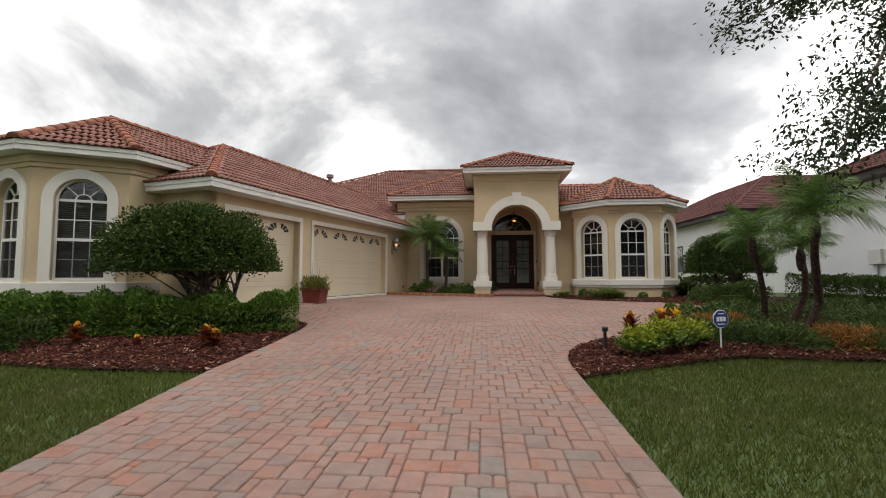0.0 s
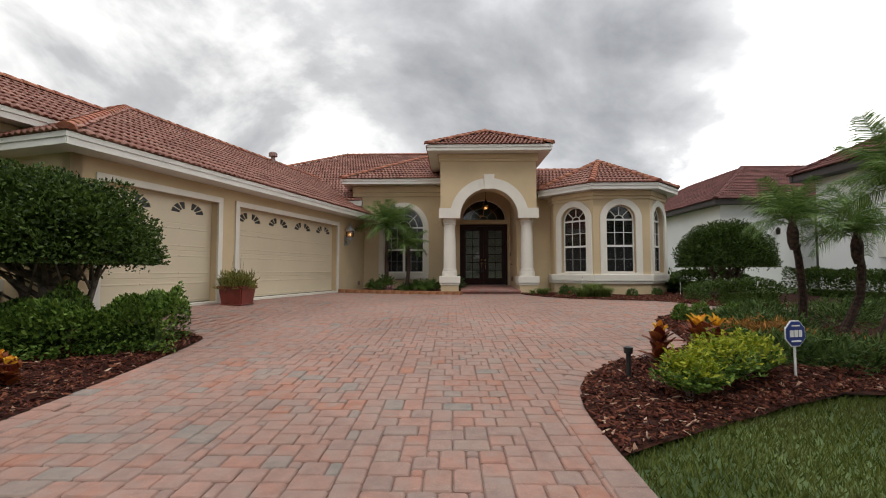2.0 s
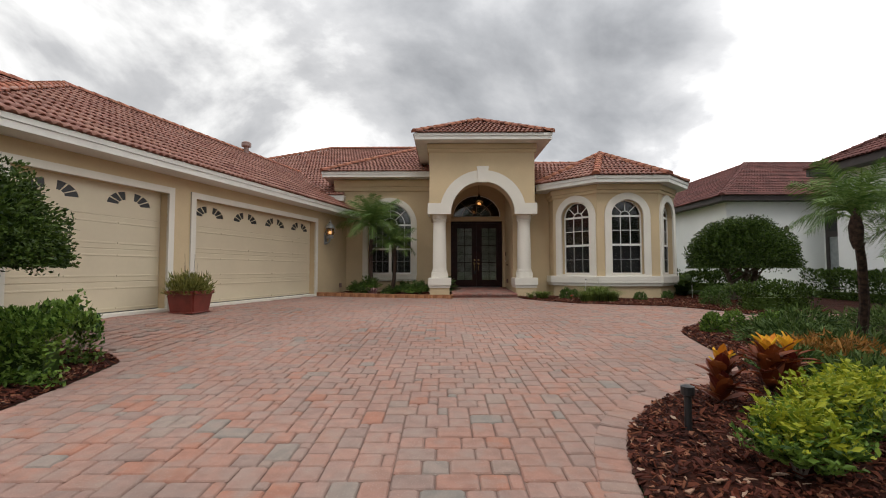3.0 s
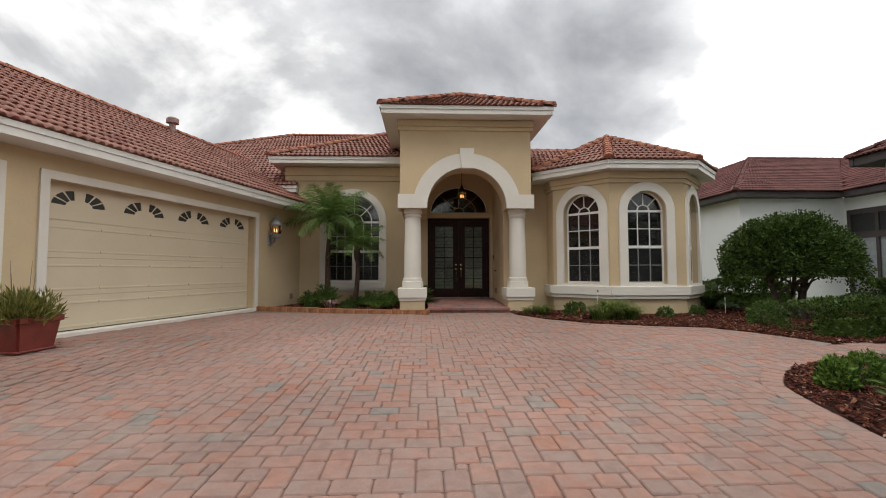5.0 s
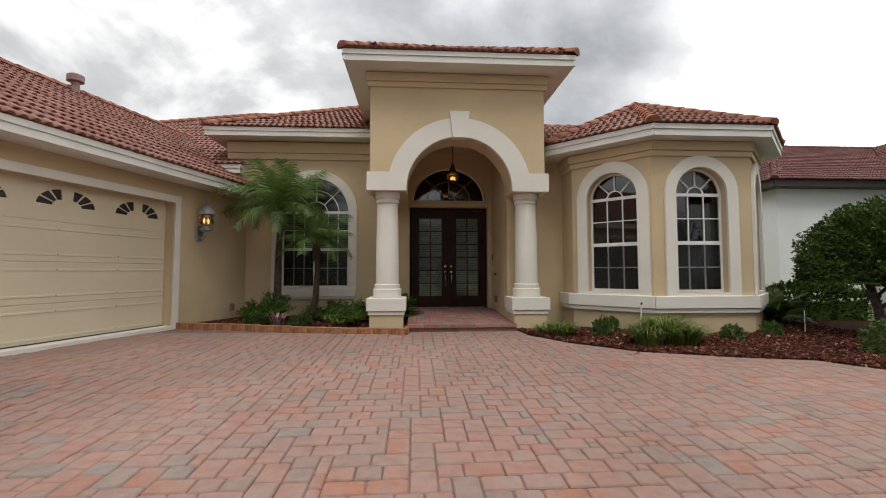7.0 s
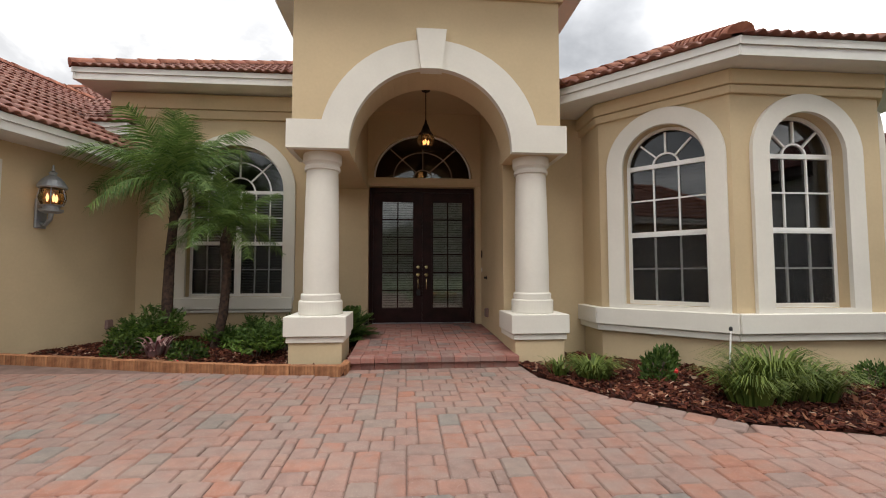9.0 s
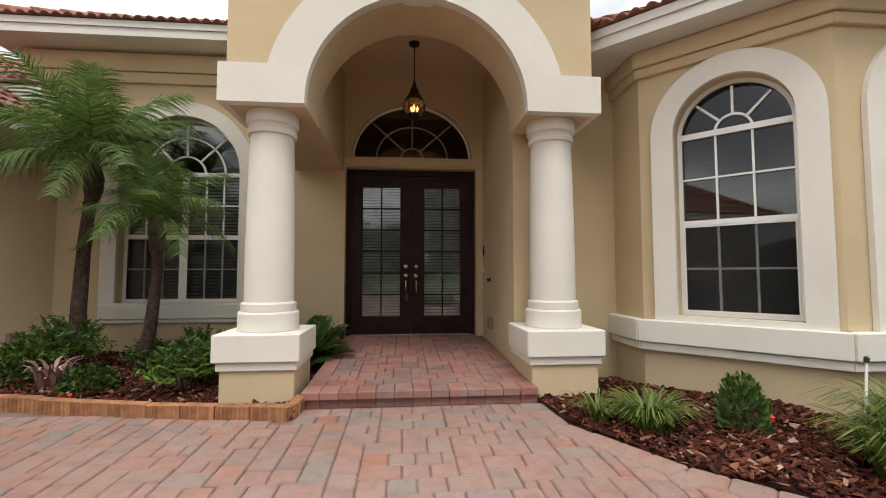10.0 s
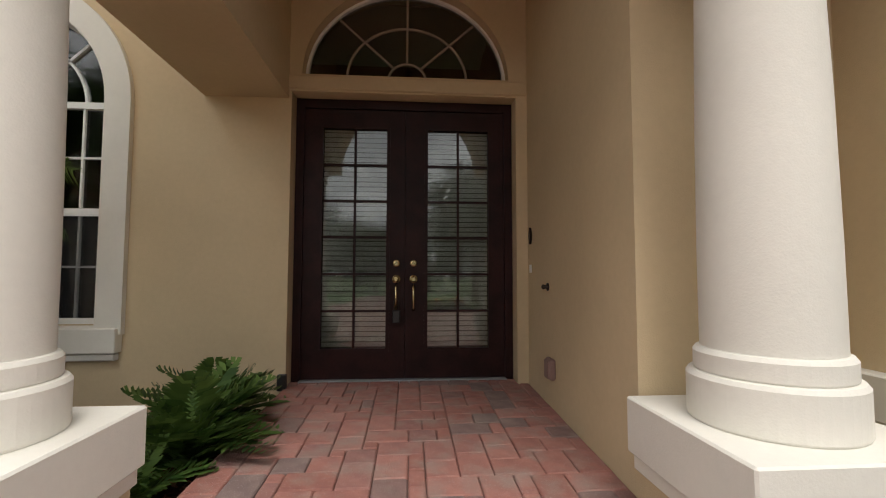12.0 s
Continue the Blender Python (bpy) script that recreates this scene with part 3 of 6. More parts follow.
def garage_door(a, b, panels, lights):
    """A sectional door: four rows of pressed panels, sunburst lights in the top row."""
    L, H, y = b - a, 2.42, 0.19
    rows = 4
    door = part("garage_door", boxes((0, L, y + 0.012, y + 0.05, -0.02, H)), GARAGE, house, "cream sectional garage door with sunburst lights")
    door.matrix_basis = MG @ pose(0, a, 0, 0, 0, 90)
    rh = H / rows
    for r in range(rows):
        z0, z1 = r * rh + 0.006, (r + 1) * rh - 0.006
        if r < rows - 1:
            bm = boxes((0.004, L - 0.004, y, y + 0.011, z0, z1), bevel=0.004)
            part("section", bm, GARAGE, door)
            for k in range(panels):
                x0, x1 = L * k / panels + 0.008, L * (k + 1) / panels - 0.008
                for za in (z0 + 0.09, z1 - 0.125):
                    part("pressed_rib", boxes((x0, x1, y - 0.010, y + 0.003, za, za + 0.035), bevel=0.004), GARAGE, door)
        else:
            holes = []
            W = L / lights
            for k in range(lights):
                cx = W * (k + 0.5)
                flip = k % 2
                # each light is a quarter sunburst; two together make an arch
                cxx = W * (k + 1) - 0.07 if not flip else W * k + 0.07
                for s in range(3):
                    a0, a1 = radians(4 + s * 29), radians(4 + s * 29 + 24)
                    r0, r1 = 0.13, 0.32
                    sg = -1 if not flip else 1
                    holes.append([(cxx + sg * rr * math.cos(aa) * 1.15, z0 + 0.23 + rr * math.sin(aa) * 0.80) for rr, aa in ((r0, a0), (r1, a0), (r1, (a0 + a1) / 2), (r1, a1), (r0, a1))])
            bm = slab(outline_rect(0.004, L - 0.004, z0, z1), holes, 0.011, y)
            part("top_section", bm, GARAGE, door)
            part("light_pane", boxes((0.05, L - 0.05, y + 0.0115, y + 0.0118, z0 + 0.14, z1 - 0.02)), BLACK, door, "dark glass behind the sunburst cut-outs")
    part("bottom_seal", boxes((0.0, L, y - 0.006, y + 0.04, -0.05, 0.058)), BLACK, door, "black rubber seal")
    part("apron", boxes((0.0, L, -0.05, y - 0.012, -0.09, 0.042), bevel=0.006), WHITE, door, "cream concrete sill below the door")
    return door


garage_door(*d1, 3, 4)
garage_door(*d2, 5, 8)

# front-room bay at the wing's end
LB = [(-5.0, -9.0), (-2.84, -9.0), (-1.6, -7.76), (-1.6, -6.9)]
bay_walls([(-6.1, -7.9), *LB], MG, windows=(1, 2), shift=(0, 0.3, 0.0, 0), glass=GLASS)
wall("wing_back_wall", (-7.0, G_FAR), (-7.0, -7.0), -0.5, 3.0, t=0.2, m=MG)
wall("back_wall", (8.1, 26.0), (-14.0, 26.0), -0.2, 4.4, t=0.2)
wall("side_wall", (-10.0, 26.0), (-10.0, 18.0), -0.2, 3.6, t=0.2)
# added floors and partitions close the rooms; their dimness is put into the colour
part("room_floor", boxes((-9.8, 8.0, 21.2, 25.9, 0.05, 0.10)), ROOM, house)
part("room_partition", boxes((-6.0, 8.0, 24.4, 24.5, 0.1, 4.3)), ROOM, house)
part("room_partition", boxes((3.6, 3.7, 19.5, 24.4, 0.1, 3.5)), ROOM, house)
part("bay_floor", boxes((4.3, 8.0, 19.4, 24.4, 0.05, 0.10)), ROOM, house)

# ---- roofs ----


def roof_tile_mesh():
    """One S-shaped clay tile, 0.27 wide and 0.36 long, lying along +y upslope, in a unit frame."""
    w, l = 0.285, 0.37
    prof = [(-0.5, 0.0), (-0.42, 0.016), (-0.33, 0.052), (-0.22, 0.060), (-0.12, 0.044), (-0.04, 0.006), (0.04, 0.0), (0.12, 0.034), (0.22, 0.060), (0.33, 0.052), (0.43, 0.014), (0.5, 0.0)]
    v, f = [], []
    prof = [(u, z * 0.68) for u, z in prof]
    for y, dz in ((0.0, 0.036), (l, 0.0)):
        v += [(u * w, y, z + dz) for u, z in prof]
    v += [(u * w, 0.003, z + 0.020) for u, z in prof]
    v += [(u * w, 0.06, z * 0.2) for u, z in prof]
    n = len(prof)
    for i in range(n - 1):
        f.append((i, i + 1, n + i + 1, n + i))
        f.append((2 * n + i, 2 * n + i + 1, i + 1, i))
        f.append((3 * n + i, 3 * n + i + 1, 2 * n + i + 1, 2 * n + i))
    return v, f


TV, TF = roof_tile_mesh()
TILE_ME = {}


def roof_plane(parent, poly, material, single=0, up=0.0):
    """Tiles over one sloping plane. poly: 3D corners. single: how many tiles are objects of their own."""
    P = [Vector(p) for p in poly]
    nrm = Vector((0, 0, 0))
    for i in range(len(P)):
        a, b = P[i], P[(i + 1) % len(P)]
        nrm += Vector(((a.y - b.y) * (a.z + b.z), (a.z - b.z) * (a.x + b.x), (a.x - b.x) * (a.y + b.y)))
    nrm.normalize()
    if nrm.z < 0:
        nrm = -nrm
    u = Vector((0, 0, 1)).cross(nrm).normalized()
    v = nrm.cross(u)
    o = min(P, key=lambda p: p.z)
    flat = [((p - o).dot(u), (p - o).dot(v)) for p in P]
    u0, u1 = min(p[0] for p in flat), max(p[0] for p in flat)
    v1 = max(p[1] for p in flat)
    bm = bmesh.new()
    fv = [bm.verts.new(p) for p in P]
    bm.faces.new(fv)
    base = mesh_ob("tile_base", bm, material, parent)
    R = Matrix((u, v, nrm)).transposed().to_4x4()
    verts, faces = [], []
    made = 0
    row = 0
    vv = -0.05
    while vv < v1:
        uu = u0 + (0.1 if row % 2 else 0.14)
        while uu < u1 + 0.2:
            c = (uu, vv + 0.17)
            if inside(c, flat):
                m = Matrix.Translation(o + u * uu + v * vv + nrm * (0.008 + up)) @ R @ Matrix.Rotation(random.uniform(-0.006, 0.006), 4, "Z")
                if made < single:
                    me = TILE_ME.get(material.name)
                    if not me:
                        me = bpy.data.meshes.new("roof_tile"); me.from_pydata(TV, [], TF); me.update(); me.materials.append(material); TILE_ME[material.name] = me
                        for q in me.polygons:
                            q.use_smooth = True
                    ob = new("roof_tile", me); ob.matrix_basis = m; ob.parent = parent
                    made += 1
                else:
                    k = len(verts)
                    verts += [m @ Vector(t) for t in TV]
                    faces += [tuple(i + k for i in t) for t in TF]
            uu += 0.288
        vv += 0.325
        row += 1
    if verts:
        ob = raw("roof_tiles", verts, faces, material, parent, smooth=True)
        tagged(ob, kind="stuff")
    return base


def ridge_caps(parent, a, b, material, r=0.115):
    """Half-round cap tiles along a ridge or hip, from the low end a to b."""
    a, b = Vector(a), Vector(b)
    if a.z > b.z:
        a, b = b, a
    d = b - a
    L = d.length
    d.normalize()
    side = d.cross(Vector((0, 0, 1))).normalized()
    upv = side.cross(d)
    key = "cap" + material.name
    if key not in TILE_ME:
        bm = bmesh.new()
        n = 8
        rings = []
        for y, k in ((0, 1.12), (0.40, 0.92)):
            rings.append([bm.verts.new((r * k * math.cos(math.pi * i / n), y, r * k * math.sin(math.pi * i / n) * 0.85)) for i in range(n + 1)])
        bm.faces.new(rings[0][::-1])
        for i in range(n):
            bm.faces.new((rings[0][i], rings[0][i + 1], rings[1][i + 1], rings[1][i]))
        me = bpy.data.meshes.new("ridge_tile"); bm.to_mesh(me); bm.free(); me.materials.append(material)
        for q in me.polygons:
            q.use_smooth = len(q.vertices) == 4
        TILE_ME[key] = me
    n = max(1, round(L / 0.33))
    R = Matrix((side, d, upv)).transposed().to_4x4()
    for i in range(n):
        ob = new("ridge_tile", TILE_ME[key])
        ob.matrix_basis = Matrix.Translation(a + d * (L * i / n - 0.03) + upv * 0.035) @ R @ Matrix.Rotation(random.uniform(-0.03, 0.03), 4, "Z")
        ob.parent = parent


def eaves(parent, pts, z, over, close=False, h=0.20, m=None, material=FASCIA, inset_floor=None):
    """Two-step fascia along eave points (plan), with the soffit inside it."""
    mm = m or Matrix()
    for p, q in zip(pts, pts[1:]):
        ob = part("fascia", boxes((-0.012, dist(p, q) + 0.012, 0.0, 0.03, z, z + h * 0.55)), material, parent)
        ob.matrix_basis = mm @ along(p, q)
        ob = part("fascia_board", boxes((-0.02, dist(p, q) + 0.02, -0.022, 0.03, z + h * 0.55 + 0.003, z + h)), material, parent)
        ob.matrix_basis = mm @ along(p, q)


def roof(name, planes, hips, material=TILE, m=None, single=0, label="", parent=house):
    r = empty(name, m, label, parent=parent)
    for i, p in enumerate(planes):
        roof_plane(r, p, material, single if i == 0 else 0)
    for a, b in hips:
        ridge_caps(r, a, b, CAPTILE if material is TILE else material)
    return r


def soffit(parent, poly, z, m=None, material=FASCIA):
    ob = part("soffit", prism(poly, z, z + 0.02), material, parent, "flat white soffit")
    if m is not None:
        ob.matrix_basis = m


# portico roof
x0, x1, y0, z = -0.28, 3.98, 17.87, 5.08
ap, bk = (1.85, 20.0, 6.17), (1.85, 25.0, 6.17)
pr = roof("portico_roof", [[(x0, y0, z), (x1, y0, z), ap], [(x0, y0, z), ap, bk, (x0, 25.0, z)], [(x1, y0, z), (x1, 25.0, z), bk, ap]],
          [((x0, y0, z), ap), ((x1, y0, z), ap), (ap, bk)], single=110, label="low hipped roof of terracotta barrel tiles")
eaves(pr, [(x0, 25.0), (x0, y0), (x1, y0), (x1, 25.0)], 4.88, 0.4)
soffit(pr, [(x0 + 0.03, y0 + 0.03), (x1 - 0.03, y0 + 0.03), (x1 - 0.03, 25.0), (x0 + 0.03, 25.0)], 4.882)
# bay roof
z = 3.60
ea, eb, ec, ed = (3.66, 18.72), (5.10, 17.22), (7.24, 17.22), (8.48, 18.44)
ap, bk = (6.2, 19.9, 4.90), (6.2, 24.0, 4.90)
br = roof("bay_roof", [[(*eb, z), (*ec, z), ap], [(*ea, z), (*eb, z), ap], [(*ec, z), (*ed, z), ap], [(*ed, z), (8.48, 24.0, z), bk, ap], [(*ea, z), ap, bk, (3.66, 24.0, z)]],
          [((*ea, z), ap), ((*eb, z), ap), ((*ec, z), ap), ((*ed, z), ap), (ap, bk)], single=90, label="faceted bay roof of terracotta barrel tiles")
eaves(br, [ea, eb, ec, ed, (8.48, 26.0)], 3.40, 0.4)
soffit(br, [(3.69, 18.75), (5.11, 17.25), (7.23, 17.25), (8.45, 18.45), (8.45, 26.0), (3.69, 26.0)], 3.402)
# roof over the right-hand rooms
rr = roof("side_roof", [[(3.4, 18.6, 3.62), (8.45, 18.9, 3.62), (8.45, 22.0, 5.08), (3.0, 22.0, 5.08)], [(3.0, 22.0, 5.08), (8.45, 22.0, 5.08), (8.45, 26.2, 3.3), (3.0, 26.2, 3.3)]],
          [((3.0, 22.0, 5.06), (7.0, 22.0, 5.06))], label="terracotta tiled roof behind the bay")
# raised roof over the front room
x0, x1, y0, z = -3.86, 3.4, 20.42, 4.45
fr = roof("front_roof", [[(x0, y0, z), (x1, y0, z), (x1, 23.5, 6.05), (-0.75, 23.5, 6.05)], [(x0, y0, z), (-0.75, 23.5, 6.05), (x0, 26.6, z)], [(-0.75, 23.5, 6.05), (x1, 23.5, 6.05), (x1, 26.6, z), (x0, 26.6, z)]],
          [((x0, y0, z), (-0.75, 23.5, 6.05)), ((-0.75, 23.5, 6.05), (x1, 23.5, 6.05))], label="terracotta tiled roof over the front room")
eaves(fr, [(x0, 26.6), (x0, y0), (0.17, y0)], 4.25, 0.4)
soffit(fr, [(x0 + 0.03, y0 + 0.03), (0.16, y0 + 0.03), (0.16, 26.5), (x0 + 0.03, 26.5)], 4.252)
part("upper_wall", boxes((-3.45, -3.3, 20.95, 26.0, 2.5, 4.4)), STUCCO, house)
# main roof
mz, my = 7.55, 28.5
rl, rrg = (-5.6, my, mz), (3.6, my, mz)
mr_ = roof("main_roof", [[(-13.5, 20.6, 3.6), (-3.12, 20.6, 3.6), (-3.12, 20.9, 3.75), (-3.42, 20.9, 3.75), (-3.42, 23.0, 4.8), (3.2, 23.0, 4.8), rrg, rl], [(-13.5, 20.6, 3.6), rl, (-13.5, 36.4, 3.6)], [rrg, (3.2, 20.6, 3.6), (11.5, 36.4, 3.6)], [rl, rrg, (11.5, 36.4, 3.6), (-13.5, 36.4, 3.6)]],
           [(rl, rrg), ((-13.5, 20.6, 3.6), rl)], label="large hipped main roof of terracotta tiles")
eaves(mr_, [(-13.5, 36.4), (-13.5, 20.6), (-3.12, 20.6), (-3.12, 20.9)], 3.4, 0.4)
# garage wing roof
z = 2.98
c0, c1 = (0.5, -7.4), (-7.24, -7.4)
ap, bk = (-3.37, -3.53, 5.11), (-3.37, 9.0, 5.11)
gr_ = roof("garage_roof", [[(0.5, -7.4, z), ap, bk, (0.5, 5.4, z)], [(*c1, z), (*c0, z), ap], [(*c1, z), ap, bk, (-7.24, 9.0, z)]],
           [((*c0, z), ap), ((*c1, z), ap), (ap, bk)], m=MG, label="long hipped garage roof of terracotta tiles")
eaves(gr_, [(-2.0, -7.4), (0.5, -7.4), (0.5, 4.3)], 2.78, 0.4)
soffit(gr_, [(-2.0, -7.37), (0.47, -7.37), (0.47, 4.6), (-0.1, 4.6), (-0.1, -6.95), (-2.0, -6.95)], 2.782)
# roof of the front-room bay
z = 3.60
pts = [(-6.24, -5.0), (-6.24, -7.92), (-4.77, -9.4), (-2.67, -9.4), (-1.2, -7.92), (-1.2, -5.6)]
ap, bk = (-3.72, -6.9, 4.95), (-3.72, -3.4, 4.95)
lr = roof("front_bay_roof", [[(*pts[2], z), (*pts[3], z), ap], [(*pts[3], z), (*pts[4], z), ap], [(*pts[4], z), (-1.2, -3.4, z), bk, ap], [(*pts[1], z), (*pts[2], z), ap], [(-6.24, -3.4, z), (*pts[1], z), ap, bk]],
          [((*pts[1], z), ap), ((*pts[2], z), ap), ((*pts[3], z), ap), ((*pts[4], z), ap), (ap, bk)], m=MG, label="faceted bay roof of terracotta tiles at the wing's end")
eaves(lr, [(-6.24, -5.0), *pts[1:5], (-1.2, -6.0)], 3.40, 0.4)
soffit(lr, [(-6.2, -5.0), (-6.21, -7.9), (-4.76, -9.37), (-2.68, -9.37), (-1.23, -7.9), (-1.23, -5.6)], 3.402)
part("vent_pipe", lathe([(0.085, 4.6), (0.085, 5.30), (0.12, 5.32), (0.165, 5.33), (0.165, 5.46), (0.11, 5.50)], 16, cx=-6.59, cy=20.2), VENTBROWN, gr_).matrix_basis = MG.inverted()

# ---- porch: columns, floor, entrance ----


def column(cx):
    """A round column on a square plinth: base block, band, block, two drums, tapered shaft, ring and neck."""
    col = empty("column", pose(cx, 18.68, 0), "white round stucco column on a square stepped plinth", "column", "porch columns")
    part("plinth_base", boxes((-0.315, 0.315, -0.315, 0.36, -0.15, 0.245), bevel=0.006), STUCCO, col, "cream stucco plinth base")
    part("plinth_band", boxes((-0.34, 0.34, -0.34, 0.36, 0.246, 0.32), bevel=0.006), WHITE, col)
    part("plinth_block", boxes((-0.368, 0.368, -0.37, 0.36, 0.322, 0.56), bevel=0.008), WHITE, col)
    part("drum", lathe([(0.268, 0.561), (0.272, 0.57), (0.272, 0.72), (0.262, 0.735), (0.245, 0.737)], 48), WHITE, col, smooth=False)
    part("torus", lathe([(0.243, 0.738), (0.246, 0.745), (0.246, 0.805), (0.236, 0.82), (0.222, 0.823)], 48), WHITE, col)
    part("shaft", lathe([(0.222, 0.824), (0.221, 1.2), (0.215, 1.7), (0.205, 2.15), (0.198, 2.40)], 48, caps=False), WHITE, col, smooth=True)
    part("neck_ring", lathe([(0.20, 2.385), (0.222, 2.39), (0.226, 2.42), (0.218, 2.445), (0.205, 2.45)], 48), WHITE, col)
    part("neck", lathe([(0.207, 2.45), (0.215, 2.47), (0.24, 2.49), (0.243, 2.55), (0.24, 2.598)], 48), WHITE, col)
    return col


column(0.475)
column(3.225)

PF0, PF1 = 0.072, 0.165


def porch_z(y):
    return PF0 + (PF1 - PF0) * (y - 18.25) / (21.06 - 18.25)


porch = part("porch_slab", prism([(0.87, 18.34), (2.93, 18.34), (2.93, 21.06), (0.87, 21.06)], -0.2, -0.19), SAND, house, "mortar bed under the porch pavers")
bm = bmesh.new()
vs = [bm.verts.new((x, y, z)) for x, y, z in ((0.87, 18.33, PF0 - 0.03), (2.93, 18.33, PF0 - 0.03), (2.93, 21.06, PF1 - 0.03), (0.87, 21.06, PF1 - 0.03), (0.87, 18.33, -0.2), (2.93, 18.33, -0.2))]
bm.faces.new(vs[:4]); bm.faces.new((vs[0], vs[4], vs[5], vs[1]))
part("porch_bed", bm, SAND, house)

# entrance doors
DY = 21.07
ent = part("door_frame", slab(outline_rect(0.885, 2.825, 0.14, 2.66), [outline_rect(0.955, 2.755, 0.16, 2.58)], 0.10, DY - 0.02), DOORWOOD, house, "dark mahogany frame of the double entrance door")
part("threshold", boxes((0.95, 2.76, DY - 0.05, DY + 0.08, 0.13, 0.175)), GREYMETAL, ent)


def door_leaf(x0, x1, flip):
    """One panelled leaf with a twelve-light glass, a blind behind it and brass hardware."""
    z0, z1 = 0.178, 2.575
    gx0, gx1, gz0, gz1 = x0 + (0.165 if not flip else 0.20), x1 - (0.165 if not flip else 0.145), 0.44, 2.40
    leaf = part("entrance_door", slab(outline_rect(x0, x1, z0, z1), [outline_rect(gx0, gx1, gz0, gz1)], 0.045, DY), DOORWOOD, house, "dark mahogany glazed entrance door, closed")
    part("glass_bead", slab(outline_rect(gx0 - 0.03, gx1 + 0.03, gz0 - 0.03, gz1 + 0.03), [outline_rect(gx0, gx1, gz0, gz1)], 0.02, DY - 0.012), DOORWOOD, leaf)
    xm = (gx0 + gx1) / 2
    part("muntin", boxes((xm - 0.010, xm + 0.010, DY + 0.004, DY + 0.03, gz0, gz1)), DOORWOOD, leaf)
    for k in range(1, 6):
        zz = gz0 + (gz1 - gz0) * k / 6
        part("muntin", boxes((gx0, gx1, DY + 0.005, DY + 0.029, zz - 0.010, zz + 0.010)), DOORWOOD, leaf)
    g = part("pane", boxes((gx0, gx1, DY + 0.018, DY + 0.023, gz0, gz1)), GLASS_CLEAR, leaf)
    g.visible_shadow = False
    bm = bmesh.new()
    z = gz0 + 0.01
    while z < gz1:
        box(bm, gx0, gx1, DY + 0.055, DY + 0.062, z, z + 0.036)
        z += 0.045
    part("blind", bm, BLIND, leaf, "white slatted blind behind the glass")
    hx = x1 - 0.075 if not flip else x0 + 0.075
    for zc, rr in ((1.19, 0.030), (1.05, 0.034)):
        bm = lathe([(rr * 1.15, 0.0), (rr * 1.15, 0.008), (rr, 0.016), (rr * 0.6, 0.022)], 20)
        move(bm, Matrix.Translation((hx, DY, zc)) @ Matrix.Rotation(radians(90), 4, "X"))
        part("rosette", bm, BRASS, leaf, "polished brass rosette", smooth=True)
    bm = lathe([(0.010, 0.0), (0.010, 0.04), (0.022, 0.05), (0.026, 0.065), (0.018, 0.08)], 16)
    part("thumb_latch", move(bm, Matrix.Translation((hx, DY - 0.01, 1.05)) @ Matrix.Rotation(radians(90), 4, "X")), BRASS, leaf, smooth=True)
    bm = tube([(hx, DY - 0.01, 0.995), (hx, DY - 0.05, 0.97), (hx, DY - 0.055, 0.88), (hx, DY - 0.045, 0.80), (hx, DY - 0.008, 0.775)], [0.011, 0.012, 0.010, 0.009, 0.014], 10)
    part("pull_handle", bm, BRASS, leaf, "curved brass pull handle", smooth=True)
    return leaf


door_leaf(0.957, 1.853, False)
door_leaf(1.857, 2.753, True)
kb = empty("key_box", pose(1.785, DY - 0.055, 0.73), "black key lock box hung on a door handle", "lock box")
part("body", boxes((-0.035, 0.035, -0.045, 0.0, -0.06, 0.05), bevel=0.008), BLACK, kb)
part("shackle", tube([(-0.02, -0.02, 0.05), (-0.02, -0.02, 0.13), (0.0, -0.02, 0.155), (0.02, -0.02, 0.13), (0.02, -0.02, 0.05)], [0.005] * 5, 8), DARKMETAL, kb)
# half-round light over the door
fanw = part("fan_light", slab([(0.90 * math.cos(math.pi * i / 24), 2.82 + 0.83 * math.sin(math.pi * i / 24)) for i in range(25)],
                              [[(0.872 * math.cos(math.pi * i / 24), 2.845 + 0.78 * math.sin(math.pi * i / 24)) for i in range(25)]], 0.06, 0), VINYL, house, "half-round fan light with porch shade put into the sunburst bars' colour")
fanw.matrix_basis = pose(CX, DY - 0.06, 0)
keep = set(fanw.children)
# bars darker than the white frame: porch shade is put into their colour
fan_muntins(fanw, 0.872, 0.78, 2.845, 4, 0.17, bar=0.018, mid=0.54, material=mat("shaded_fanlight_bar", (0.30, 0.25, 0.20), 0.55, var=0.08))
for o in set(fanw.children) - keep:
    o.matrix_basis = Matrix.Translation((0, 0.03, 0))
g = part("pane", slab([(0.872 * math.cos(math.pi * i / 24), 2.845 + 0.78 * math.sin(math.pi * i / 24)) for i in range(25)], (), 0.005, 0.035), GLASS, fanw)
g.visible_shadow = False
strip("door_head_moulding", (0.84, 20.9), (2.93, 20.9), 2.68, 2.80, 0.02, material=STUCCO)

